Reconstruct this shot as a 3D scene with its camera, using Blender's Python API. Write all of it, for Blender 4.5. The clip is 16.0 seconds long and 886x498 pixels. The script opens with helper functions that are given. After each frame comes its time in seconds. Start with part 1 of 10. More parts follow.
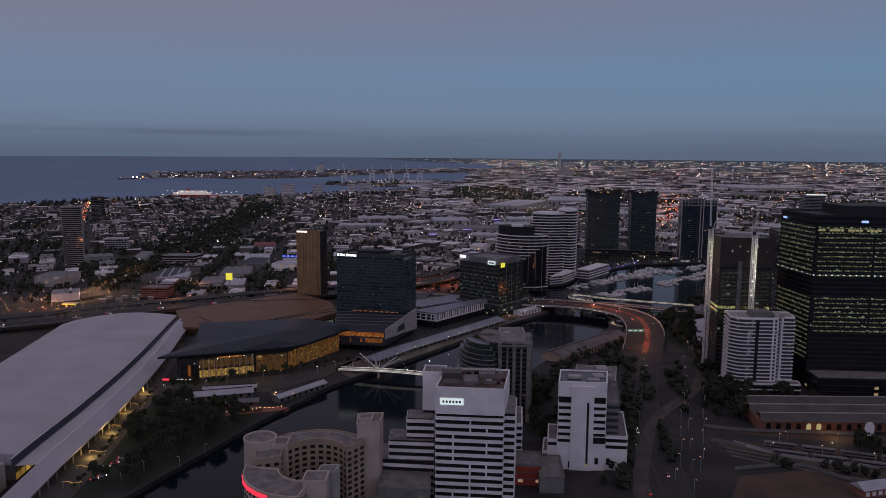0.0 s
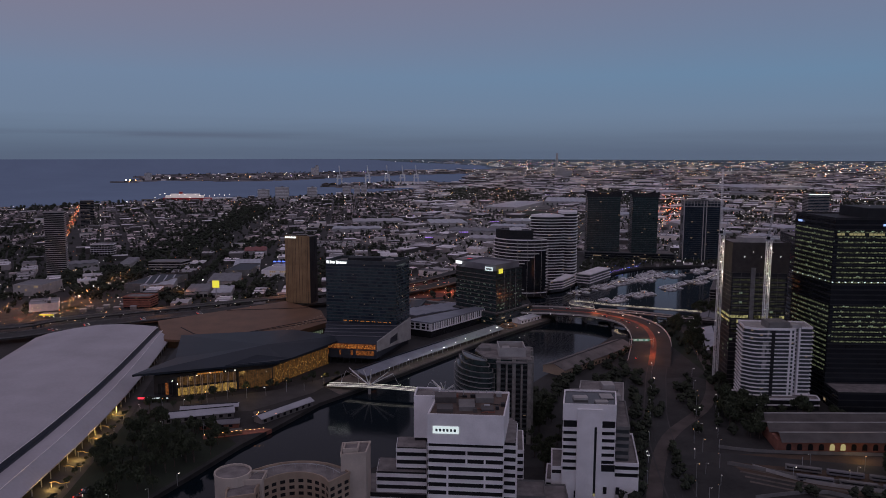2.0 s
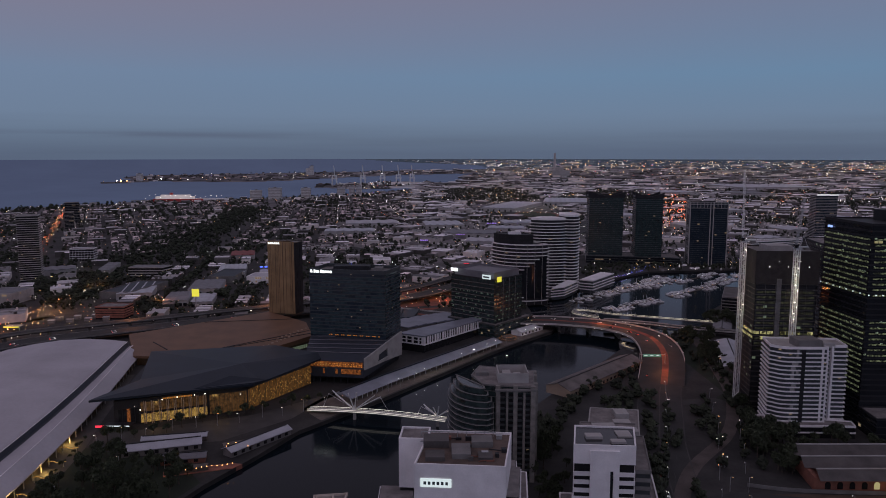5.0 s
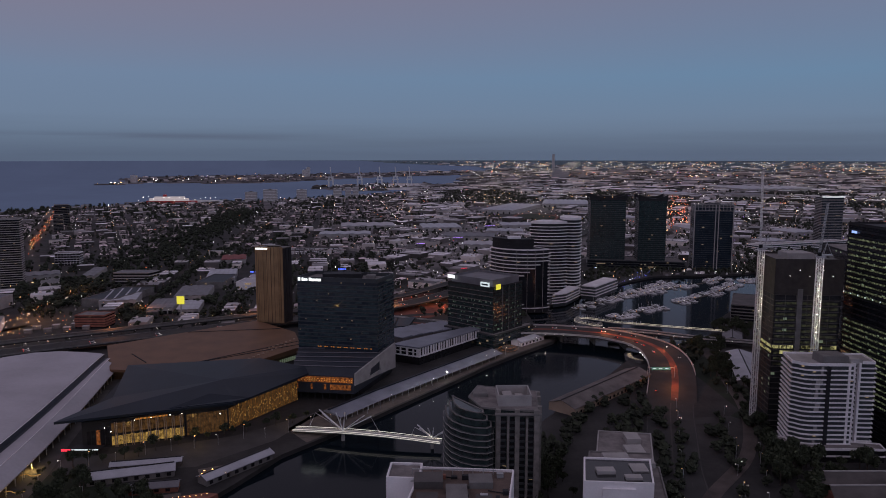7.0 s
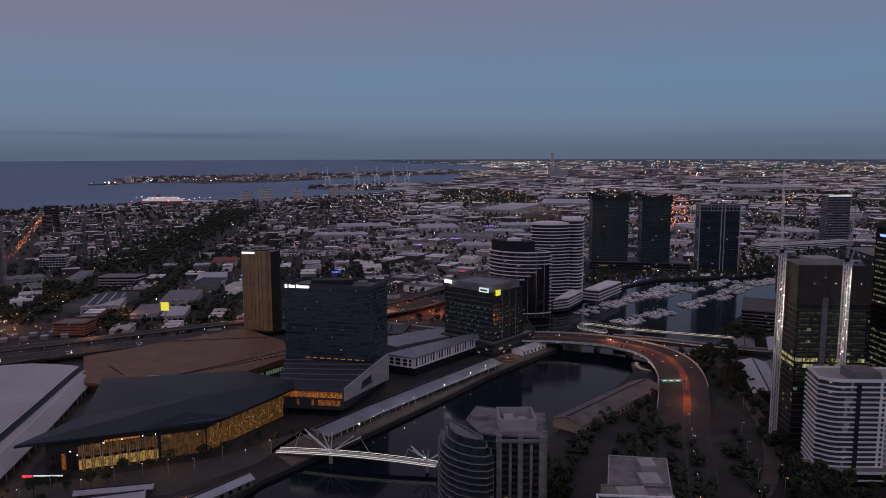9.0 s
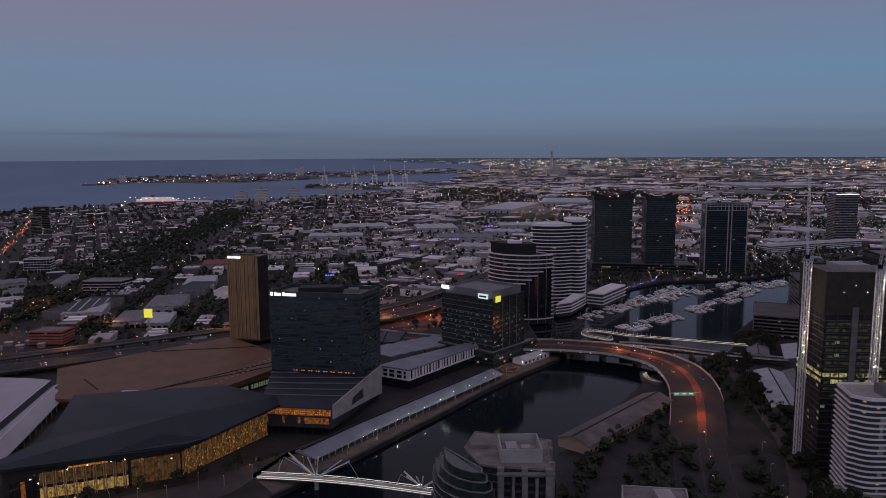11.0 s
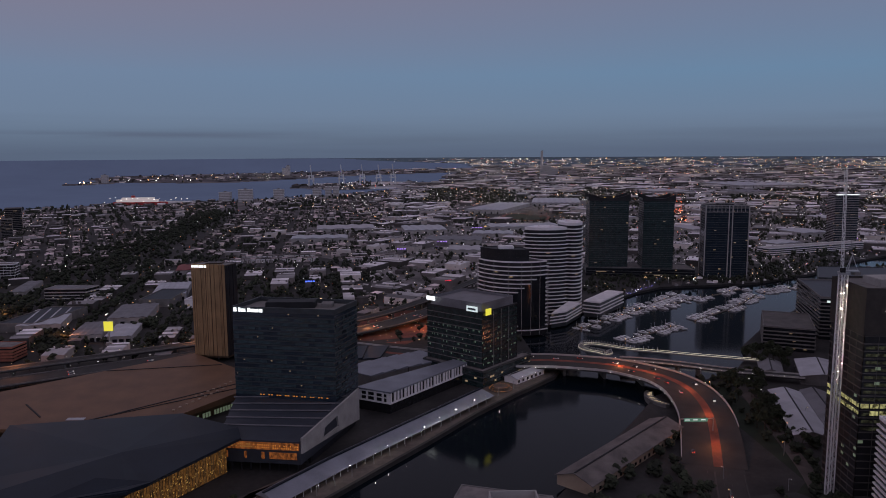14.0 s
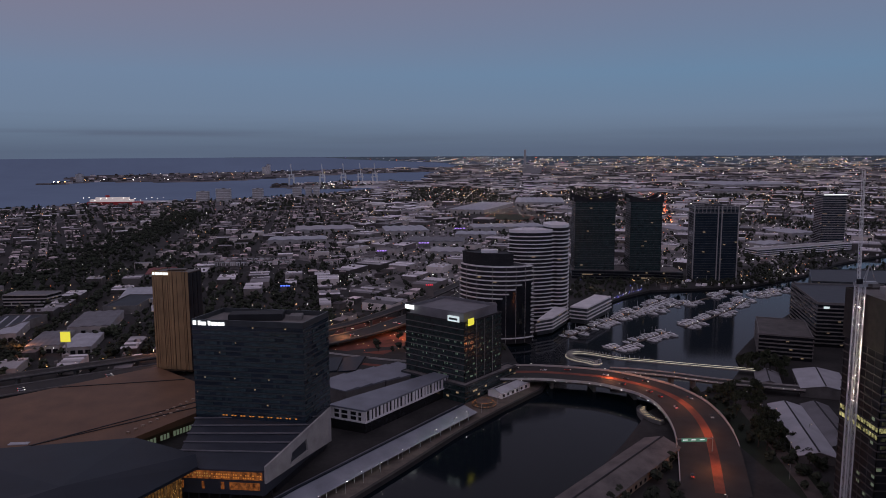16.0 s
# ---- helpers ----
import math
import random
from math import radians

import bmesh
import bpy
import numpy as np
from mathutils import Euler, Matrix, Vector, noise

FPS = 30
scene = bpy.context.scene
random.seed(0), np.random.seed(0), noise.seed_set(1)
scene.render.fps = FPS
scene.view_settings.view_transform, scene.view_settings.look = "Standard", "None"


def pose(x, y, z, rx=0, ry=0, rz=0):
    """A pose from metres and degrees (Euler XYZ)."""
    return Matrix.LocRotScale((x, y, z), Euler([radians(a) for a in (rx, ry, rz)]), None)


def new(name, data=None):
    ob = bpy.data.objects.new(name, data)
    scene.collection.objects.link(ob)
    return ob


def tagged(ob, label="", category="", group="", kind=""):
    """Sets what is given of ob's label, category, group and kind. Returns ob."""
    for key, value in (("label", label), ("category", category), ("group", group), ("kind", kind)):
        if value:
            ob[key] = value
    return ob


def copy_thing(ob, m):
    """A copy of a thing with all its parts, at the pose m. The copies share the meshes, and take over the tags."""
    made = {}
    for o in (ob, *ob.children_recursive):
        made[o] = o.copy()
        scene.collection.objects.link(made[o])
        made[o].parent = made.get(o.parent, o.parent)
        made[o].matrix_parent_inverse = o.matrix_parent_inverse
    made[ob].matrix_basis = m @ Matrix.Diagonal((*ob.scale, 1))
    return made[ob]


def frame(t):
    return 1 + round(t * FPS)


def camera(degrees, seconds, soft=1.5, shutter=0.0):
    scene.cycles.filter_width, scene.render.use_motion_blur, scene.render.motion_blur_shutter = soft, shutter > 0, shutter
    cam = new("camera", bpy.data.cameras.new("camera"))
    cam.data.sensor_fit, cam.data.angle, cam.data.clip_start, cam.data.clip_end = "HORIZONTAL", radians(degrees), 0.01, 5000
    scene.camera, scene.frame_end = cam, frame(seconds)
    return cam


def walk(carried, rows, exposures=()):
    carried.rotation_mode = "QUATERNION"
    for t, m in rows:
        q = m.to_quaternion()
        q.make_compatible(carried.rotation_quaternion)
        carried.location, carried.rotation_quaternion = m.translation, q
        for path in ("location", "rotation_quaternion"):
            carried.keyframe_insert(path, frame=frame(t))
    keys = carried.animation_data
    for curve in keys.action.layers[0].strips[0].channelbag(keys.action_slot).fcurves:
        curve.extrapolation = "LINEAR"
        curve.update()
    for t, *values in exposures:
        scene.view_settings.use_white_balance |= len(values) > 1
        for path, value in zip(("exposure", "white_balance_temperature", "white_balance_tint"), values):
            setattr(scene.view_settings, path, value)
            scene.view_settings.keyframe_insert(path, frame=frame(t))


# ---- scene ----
cam = camera(62.16, 16.0, soft=0.92)
# seconds, x, y, z, yaw, pitch, roll
PATH = [
    (0.0, -0.40, -1.62, 194.93, -0.000, -7.485, -0.444),
    (0.5, 0.31, 8.12, 195.04, -0.052, -7.496, -0.347),
    (1.0, 1.00, 17.87, 195.12, -0.112, -7.467, -0.235),
    (1.5, 1.66, 27.62, 195.17, -0.194, -7.434, -0.173),
    (2.0, 2.29, 37.36, 195.20, -0.250, -7.409, -0.111),
    (2.5, 2.91, 47.11, 195.21, -0.280, -7.402, -0.089),
    (3.0, 3.52, 56.86, 195.19, -0.331, -7.430, -0.090),
    (3.5, 4.11, 66.61, 195.16, -0.397, -7.432, -0.059),
    (4.0, 4.69, 76.36, 195.10, -0.420, -7.436, -0.041),
    (6.5, 7.50, 125.12, 194.62, -0.606, -7.348, -0.014),
    (7.0, 8.07, 134.87, 194.50, -0.634, -7.320, -0.008),
    (7.5, 8.64, 144.63, 194.37, -0.662, -7.332, 0.056),
    (8.0, 9.23, 154.38, 194.23, -0.706, -7.359, 0.085),
    (8.5, 9.82, 164.14, 194.09, -0.722, -7.375, 0.124),
    (9.0, 10.43, 173.89, 193.96, -0.770, -7.388, 0.124),
    (11.5, 13.78, 222.68, 193.33, -0.913, -7.485, 0.370),
    (12.0, 14.54, 232.44, 193.23, -0.972, -7.460, 0.451),
    (12.5, 15.32, 242.20, 193.14, -1.039, -7.437, 0.500),
    (13.0, 16.14, 251.96, 193.06, -1.091, -7.460, 0.436),
    (13.5, 16.99, 261.72, 193.01, -1.257, -7.499, 0.377),
    (14.0, 17.89, 271.49, 192.96, -1.684, -7.534, 0.313),
    (14.5, 18.83, 281.25, 192.94, -2.379, -7.564, 0.235),
    (15.0, 19.81, 291.01, 192.94, -2.767, -7.599, 0.161),
    (15.5, 20.84, 300.77, 192.96, -2.956, -7.615, 0.207),
    (16.0, 21.92, 310.54, 193.01, -3.000, -7.623, 0.241),
]
walk(cam, [(t, pose(x, y, z, 90 + p, r, yw)) for t, x, y, z, yw, p, r in PATH])

# ---- world and light: clear dusk, the sun just gone ----
world = bpy.data.worlds.new("dusk")
scene.world = world
world.use_nodes = True
wn, wl = world.node_tree.nodes, world.node_tree.links
wn.clear()
w_out = wn.new("ShaderNodeOutputWorld")
w_bg = wn.new("ShaderNodeBackground")
w_tc = wn.new("ShaderNodeTexCoord")
w_sep = wn.new("ShaderNodeSeparateXYZ")
wl.new(w_tc.outputs["Generated"], w_sep.inputs[0])
w_ramp = wn.new("ShaderNodeValToRGB")
SKY = ((0.0, (0.102, 0.135, 0.204)), (0.018, (0.122, 0.164, 0.240)), (0.034, (0.142, 0.196, 0.286)), (0.05, (0.150, 0.216, 0.320)), (0.10, (0.142, 0.234, 0.362)),
       (0.15, (0.158, 0.214, 0.328)), (0.22, (0.180, 0.192, 0.288)), (0.45, (0.232, 0.211, 0.276)), (1.0, (0.232, 0.209, 0.270)))
w_ramp.color_ramp.elements[0].color = (*SKY[0][1], 1)
w_ramp.color_ramp.elements[1].color = (*SKY[-1][1], 1)
for pos, col in SKY[1:-1]:
    w_ramp.color_ramp.elements.new(pos).color = (*col, 1)
wl.new(w_sep.outputs["Z"], w_ramp.inputs[0])
# thin stratus streaks low over the bay
w_map = wn.new("ShaderNodeMapping")
w_map.inputs["Scale"].default_value = (2.2, 2.2, 52)
wl.new(w_tc.outputs["Generated"], w_map.inputs[0])
w_noise = wn.new("ShaderNodeTexNoise")
w_noise.inputs["Scale"].default_value, w_noise.inputs["Detail"].default_value = 1.6, 5
wl.new(w_map.outputs[0], w_noise.inputs[0])
w_cr = wn.new("ShaderNodeValToRGB")
w_cr.color_ramp.elements[0].position, w_cr.color_ramp.elements[1].position = 0.46, 0.66
wl.new(w_noise.outputs[0], w_cr.inputs[0])
w_low = wn.new("ShaderNodeMapRange")
w_low.inputs[1].default_value, w_low.inputs[2].default_value, w_low.inputs[3].default_value, w_low.inputs[4].default_value = 0.022, 0.055, 0.13, 0.0
wl.new(w_sep.outputs["Z"], w_low.inputs[0])
w_amt = wn.new("ShaderNodeMath")
w_amt.operation = "MULTIPLY"
wl.new(w_cr.outputs[0], w_amt.inputs[0])
wl.new(w_low.outputs[0], w_amt.inputs[1])
# warmer to the south, bluer to the west
w_az = wn.new("ShaderNodeMapRange")
w_az.inputs[1].default_value, w_az.inputs[2].default_value, w_az.inputs[3].default_value, w_az.inputs[4].default_value = -0.65, 0.35, 0.62, 0.0
wl.new(w_sep.outputs["X"], w_az.inputs[0])
w_azh = wn.new("ShaderNodeMapRange")
w_azh.inputs[1].default_value, w_azh.inputs[2].default_value = 0.03, 0.2
wl.new(w_sep.outputs["Z"], w_azh.inputs[0])
w_azm = wn.new("ShaderNodeMath")
w_azm.operation = "MULTIPLY"
wl.new(w_az.outputs[0], w_azm.inputs[0])
wl.new(w_azh.outputs[0], w_azm.inputs[1])
w_warm = wn.new("ShaderNodeMix")
w_warm.data_type = "RGBA"
w_warm.inputs["B"].default_value = (0.240, 0.198, 0.262, 1)
wl.new(w_azm.outputs[0], w_warm.inputs["Factor"])
wl.new(w_ramp.outputs[0], w_warm.inputs["A"])
w_mix = wn.new("ShaderNodeMix")
w_mix.data_type = "RGBA"
w_mix.inputs["B"].default_value = (0.072, 0.085, 0.13, 1)
wl.new(w_amt.outputs[0], w_mix.inputs["Factor"])
wl.new(w_warm.outputs["Result"], w_mix.inputs["A"])
# one long dark streak of cloud over the bay
w_bank = wn.new("ShaderNodeMapRange")
w_bank.interpolation_type = "SMOOTHSTEP"
w_bank.inputs[1].default_value, w_bank.inputs[2].default_value, w_bank.inputs[3].default_value, w_bank.inputs[4].default_value = 0.0, 0.0065, 1.0, 0.0
w_off, w_abs = wn.new("ShaderNodeMath"), wn.new("ShaderNodeMath")
w_off.operation, w_abs.operation = "SUBTRACT", "ABSOLUTE"
w_off.inputs[1].default_value = 0.0225
wl.new(w_sep.outputs["Z"], w_off.inputs[0])
wl.new(w_off.outputs[0], w_abs.inputs[0])
wl.new(w_abs.outputs[0], w_bank.inputs[0])
w_side = wn.new("ShaderNodeMapRange")
w_side.interpolation_type = "SMOOTHSTEP"
w_side.inputs[1].default_value, w_side.inputs[2].default_value, w_side.inputs[3].default_value, w_side.inputs[4].default_value = -0.40, -0.04, 0.6, 0.0
wl.new(w_sep.outputs["X"], w_side.inputs[0])
w_rag = wn.new("ShaderNodeMapRange")
w_rag.inputs[1].default_value, w_rag.inputs[2].default_value = 0.34, 0.6
wl.new(w_noise.outputs[0], w_rag.inputs[0])
w_b1, w_b2 = wn.new("ShaderNodeMath"), wn.new("ShaderNodeMath")
w_b1.operation = w_b2.operation = "MULTIPLY"
wl.new(w_bank.outputs[0], w_b1.inputs[0])
wl.new(w_side.outputs[0], w_b1.inputs[1])
wl.new(w_b1.outputs[0], w_b2.inputs[0])
wl.new(w_rag.outputs[0], w_b2.inputs[1])
w_streak = wn.new("ShaderNodeMix")
w_streak.data_type = "RGBA"
w_streak.inputs["B"].default_value = (0.085, 0.100, 0.155, 1)
wl.new(w_b2.outputs[0], w_streak.inputs["Factor"])
wl.new(w_mix.outputs["Result"], w_streak.inputs["A"])
wl.new(w_streak.outputs["Result"], w_bg.inputs[0])
# the sky behind the walk is the brighter one
w_back = wn.new("ShaderNodeMapRange")
w_back.inputs[1].default_value, w_back.inputs[2].default_value, w_back.inputs[3].default_value, w_back.inputs[4].default_value = -0.75, 0.30, 1.52, 1.0
wl.new(w_sep.outputs["Y"], w_back.inputs[0])
wl.new(w_back.outputs[0], w_bg.inputs[1])
wl.new(w_bg.outputs[0], w_out.inputs[0])
scene.view_settings.exposure = 0.0


# ---- materials ----
def shader(name, color, rough=0.7, metal=0.0, vary=0.25, scale=0.15, fine=3.0, bump=0.0, second=None, spec=0.5, each=0.0, level=False):
    """A surface with large stains, fine grain, and a shade of its own for each piece."""
    m = bpy.data.materials.new(name)
    m.use_nodes = True
    n, l = m.node_tree.nodes, m.node_tree.links
    b = n["Principled BSDF"]
    b.inputs["Roughness"].default_value, b.inputs["Metallic"].default_value = rough, metal
    b.inputs["Specular IOR Level"].default_value = spec
    g = n.new("ShaderNodeNewGeometry")
    big, small = n.new("ShaderNodeTexNoise"), n.new("ShaderNodeTexNoise")
    for tex, s, d in ((big, scale, 4), (small, fine, 3)):
        tex.inputs["Scale"].default_value, tex.inputs["Detail"].default_value = s, d
        l.new(g.outputs["Position"], tex.inputs["Vector"])
    add = n.new("ShaderNodeMath")
    add.operation = "MULTIPLY_ADD"
    add.inputs[1].default_value = 0.35
    l.new(small.outputs[0], add.inputs[0])
    l.new(big.outputs[0], add.inputs[2])
    ramp = n.new("ShaderNodeValToRGB")
    lo = [c * (1 - vary) for c in color]
    hi = list(second) if second else [min(1, c * (1 + vary)) for c in color]
    ramp.color_ramp.elements[0].position, ramp.color_ramp.elements[1].position = 0.45, 0.92
    ramp.color_ramp.elements[0].color, ramp.color_ramp.elements[1].color = (*lo, 1), (*hi, 1)
    l.new(add.outputs[0], ramp.inputs[0])
    last = ramp.outputs[0]
    if each:
        o = n.new("ShaderNodeNewGeometry")
        mr = n.new("ShaderNodeMapRange")
        lo_, hi_, pw_ = each if isinstance(each, tuple) else (1 - each, 1 + each, 1.0)
        mr.inputs[3].default_value, mr.inputs[4].default_value = lo_, hi_
        pw = n.new("ShaderNodeMath")
        pw.operation = "POWER"
        pw.inputs[1].default_value = pw_
        l.new(o.outputs["Random Per Island"], pw.inputs[0])
        l.new(pw.outputs[0], mr.inputs[0])
        mul = n.new("ShaderNodeMix")
        mul.data_type, mul.blend_type = "RGBA", "MULTIPLY"
        mul.inputs["Factor"].default_value = 1
        l.new(last, mul.inputs["A"])
        l.new(mr.outputs[0], mul.inputs["B"])
        last = mul.outputs["Result"]
    l.new(last, b.inputs["Base Color"])
    if level:                             # far land and water lie level, however the sheet is drawn in
        up = n.new("ShaderNodeCombineXYZ")
        up.inputs[2].default_value = 1.0
        l.new(up.outputs[0], b.inputs["Normal"])
    if bump:
        bm_ = n.new("ShaderNodeBump")
        bm_.inputs["Strength"].default_value = bump
        l.new(small.outputs[0], bm_.inputs["Height"])
        l.new(bm_.outputs[0], b.inputs["Normal"])
    return m


def glow(name, color, strength, vary=0.6):
    """A lamp's or lit window's own light, each piece a little different."""
    m = bpy.data.materials.new(name)
    m.use_nodes = True
    n, l = m.node_tree.nodes, m.node_tree.links
    b = n["Principled BSDF"]
    b.inputs["Base Color"].default_value = (*[c * 0.3 for c in color], 1)
    b.inputs["Emission Color"].default_value = (*color, 1)
    g, mr = n.new("ShaderNodeNewGeometry"), n.new("ShaderNodeMapRange")
    mr.inputs[3].default_value, mr.inputs[4].default_value = strength * (1 - vary), strength * (1 + vary)
    l.new(g.outputs["Random Per Island"], mr.inputs[0])
    l.new(mr.outputs[0], b.inputs["Emission Strength"])
    m.cycles.emission_sampling = "NONE"
    return m


def uneven_glow(name, dim, bright, strength, scale, lo=0.36, hi=0.72):
    """Uneven glow: rooms seen through glass, and the self-lit far sheets."""
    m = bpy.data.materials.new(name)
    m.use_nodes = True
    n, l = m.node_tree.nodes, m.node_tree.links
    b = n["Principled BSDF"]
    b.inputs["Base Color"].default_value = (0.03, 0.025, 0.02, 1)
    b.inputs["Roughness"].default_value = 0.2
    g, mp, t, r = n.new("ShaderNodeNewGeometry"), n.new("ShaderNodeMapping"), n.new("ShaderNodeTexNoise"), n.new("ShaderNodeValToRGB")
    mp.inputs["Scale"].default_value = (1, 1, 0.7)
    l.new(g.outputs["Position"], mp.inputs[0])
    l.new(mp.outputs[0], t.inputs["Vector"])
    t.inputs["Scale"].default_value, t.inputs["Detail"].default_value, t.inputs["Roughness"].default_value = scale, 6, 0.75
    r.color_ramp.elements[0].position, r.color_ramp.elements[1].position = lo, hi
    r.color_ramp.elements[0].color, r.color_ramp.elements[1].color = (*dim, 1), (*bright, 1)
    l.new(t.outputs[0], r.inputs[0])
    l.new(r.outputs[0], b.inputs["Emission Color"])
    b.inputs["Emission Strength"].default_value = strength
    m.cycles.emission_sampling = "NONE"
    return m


def water_material(name, ripple, tint):
    m = bpy.data.materials.new(name)
    m.use_nodes = True
    n, l = m.node_tree.nodes, m.node_tree.links
    b = n["Principled BSDF"]
    b.inputs["Base Color"].default_value = (*tint, 1)
    b.inputs["Roughness"].default_value = 0.08
    b.inputs["IOR"].default_value = 1.33
    b.inputs["Specular IOR Level"].default_value = 0.22
    g, mp = n.new("ShaderNodeNewGeometry"), n.new("ShaderNodeMapping")
    mp.inputs["Scale"].default_value = (1, 0.6, 1)
    l.new(g.outputs["Position"], mp.inputs[0])
    t, bu = n.new("ShaderNodeTexNoise"), n.new("ShaderNodeBump")
    t.inputs["Scale"].default_value, t.inputs["Detail"].default_value = ripple, 4
    bu.inputs["Strength"].default_value, bu.inputs["Distance"].default_value = 0.10, 0.3
    l.new(mp.outputs[0], t.inputs["Vector"])
    l.new(t.outputs[0], bu.inputs["Height"])
    l.new(bu.outputs[0], b.inputs["Normal"])
    return m


M = {}
M["river"] = water_material("river_water", 0.35, (0.004, 0.008, 0.012))
M["bay"] = water_material("bay_water", 0.05, (0.02, 0.028, 0.045))
# far bay and plain emit their own colour: sky light and haze put in
M["far_bay"] = uneven_glow("glowing_far_bay_backdrop", (0.056, 0.068, 0.124), (0.065, 0.080, 0.144), 1.0, 0.0012)
M["far_plain"] = uneven_glow("glowing_far_plain_backdrop", (0.030, 0.038, 0.058), (0.050, 0.060, 0.088), 1.0, 0.02)
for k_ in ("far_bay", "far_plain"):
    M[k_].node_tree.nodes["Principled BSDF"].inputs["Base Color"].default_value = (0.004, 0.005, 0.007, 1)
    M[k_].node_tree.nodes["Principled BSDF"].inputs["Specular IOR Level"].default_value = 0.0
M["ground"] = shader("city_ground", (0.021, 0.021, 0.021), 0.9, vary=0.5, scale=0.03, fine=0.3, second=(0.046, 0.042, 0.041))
# pale yards plus distance haze put into the colour: far paler than near ground
M["far_ground"] = shader("haze_paled_suburbs", (0.10, 0.10, 0.108), 0.95, vary=0.6, scale=0.012, fine=0.09, second=(0.27, 0.255, 0.265), spec=0.0, level=True)
M["yard"] = shader("worn_yard_concrete", (0.08, 0.074, 0.074), 0.9, vary=0.5, scale=0.02, fine=0.2, second=(0.26, 0.24, 0.24))
M["asphalt"] = shader("asphalt", (0.030, 0.029, 0.029), 0.85, vary=0.3, scale=0.08, fine=2)
# brown ground colour, with the red traffic glow on the bridge lane put in
M["red_lane"] = shader("red_glow_and_brown_ground", (0.19, 0.055, 0.034), 0.85, vary=0.45, scale=0.1, fine=1.5)
M["ship_red"] = shader("red_ship_paint", (0.45, 0.04, 0.04), 0.5, vary=0.15)
# light on the ferry's white upperworks is given as their own glow
M["ship_white"] = glow("glowing_white_ship", (0.9, 0.78, 0.8), 0.38, 0.2)
M["paving"] = shader("paving", (0.052, 0.048, 0.046), 0.8, vary=0.3, scale=0.1, fine=1.5)
M["grass"] = shader("grass", (0.014, 0.022, 0.010), 0.95, vary=0.4, scale=0.06, fine=1)
M["dirt"] = shader("bare_earth", (0.082, 0.053, 0.036), 0.95, vary=0.4, scale=0.05, fine=0.8)
M["white_roof"] = shader("white_membrane_roof", (0.42, 0.395, 0.425), 0.55, vary=0.12, scale=0.03, fine=0.5, second=(0.48, 0.455, 0.49))
M["light_roof"] = shader("pale_steel_roof", (0.42, 0.42, 0.46), 0.5, vary=0.18, scale=0.08, fine=1.2)
M["grey_roof"] = shader("grey_steel_roof", (0.165, 0.16, 0.175), 0.6, vary=0.25, scale=0.08, fine=1.2)
M["rusty_gravel"] = shader("rust_stained_gravel", (0.115, 0.082, 0.068), 0.9, vary=0.4, scale=0.15, fine=2)
M["tramway"] = shader("worn_tram_street", (0.078, 0.062, 0.056), 0.85, vary=0.4, scale=0.1, fine=1.5)
M["slate_roof"] = shader("slate_blue_roof", (0.013, 0.020, 0.031), 0.5, vary=0.2, scale=0.05, fine=0.8, spec=0.24)
M["gutter"] = shader("dark_blue_gutter", (0.030, 0.036, 0.050), 0.55, vary=0.2)
M["dark"] = shader("dark_metal", (0.026, 0.026, 0.029), 0.6, vary=0.25, spec=0.2)
M["old_roof"] = shader("old_corrugated_iron", (0.085, 0.075, 0.072), 0.75, vary=0.35, scale=0.1, fine=1.4)
M["shed_iron"] = shader("rusty_pale_corrugated_iron", (0.135, 0.115, 0.108), 0.7, vary=0.4, scale=0.12, fine=1.2)
M["red_roof"] = shader("dull_red_roof", (0.22, 0.05, 0.045), 0.7, vary=0.2, scale=0.08, fine=1.0)
M["steel_roof"] = shader("dull_blue_steel_roof", (0.20, 0.21, 0.25), 0.5, vary=0.2, scale=0.08, fine=1.2)
M["brown_roof"] = shader("rust_brown_roof", (0.165, 0.086, 0.046), 0.6, vary=0.2, scale=0.06, fine=0.8)
M["bronze"] = shader("bronze_cladding", (0.38, 0.235, 0.12), 0.4, metal=0.35, vary=0.2, scale=0.1)
M["bronze_dark"] = shader("dark_bronze_cladding", (0.085, 0.055, 0.035), 0.4, metal=0.3, vary=0.2)
M["concrete"] = shader("concrete", (0.36, 0.34, 0.33), 0.8, vary=0.2, scale=0.12, fine=2)
M["conc_pale"] = shader("rain_streaked_concrete", (0.24, 0.222, 0.205), 0.85, vary=0.35, scale=0.3, fine=2)
M["conc_dark"] = shader("weathered_concrete", (0.17, 0.16, 0.155), 0.85, vary=0.3, scale=0.12, fine=2)
M["white"] = shader("white_painted_concrete", (0.84, 0.80, 0.81), 0.6, vary=0.12, scale=0.1, fine=1.5)
M["cream"] = shader("beige_precast", (0.50, 0.42, 0.36), 0.75, vary=0.15, scale=0.1, fine=1.5)
M["tan"] = shader("tan_precast", (0.36, 0.27, 0.20), 0.75, vary=0.18, scale=0.1, fine=1.5)
M["roof_gravel"] = shader("roof_gravel", (0.20, 0.18, 0.175), 0.95, vary=0.35, scale=0.2, fine=2)
M["brick"] = shader("red_brick", (0.25, 0.10, 0.07), 0.85, vary=0.3, scale=0.2, fine=2)
M["red"] = shader("red_cladding", (0.35, 0.05, 0.03), 0.6, vary=0.2)
M["screen"] = shader("brown_mesh_screen", (0.038, 0.031, 0.028), 0.8, vary=0.3, scale=0.3)
M["timber"] = shader("weathered_timber", (0.105, 0.085, 0.072), 0.8, vary=0.35, scale=0.2, fine=3)
M["glass"] = shader("dark_tinted_glass", (0.016, 0.018, 0.022), 0.09, vary=0.3, scale=0.08, spec=0.5)
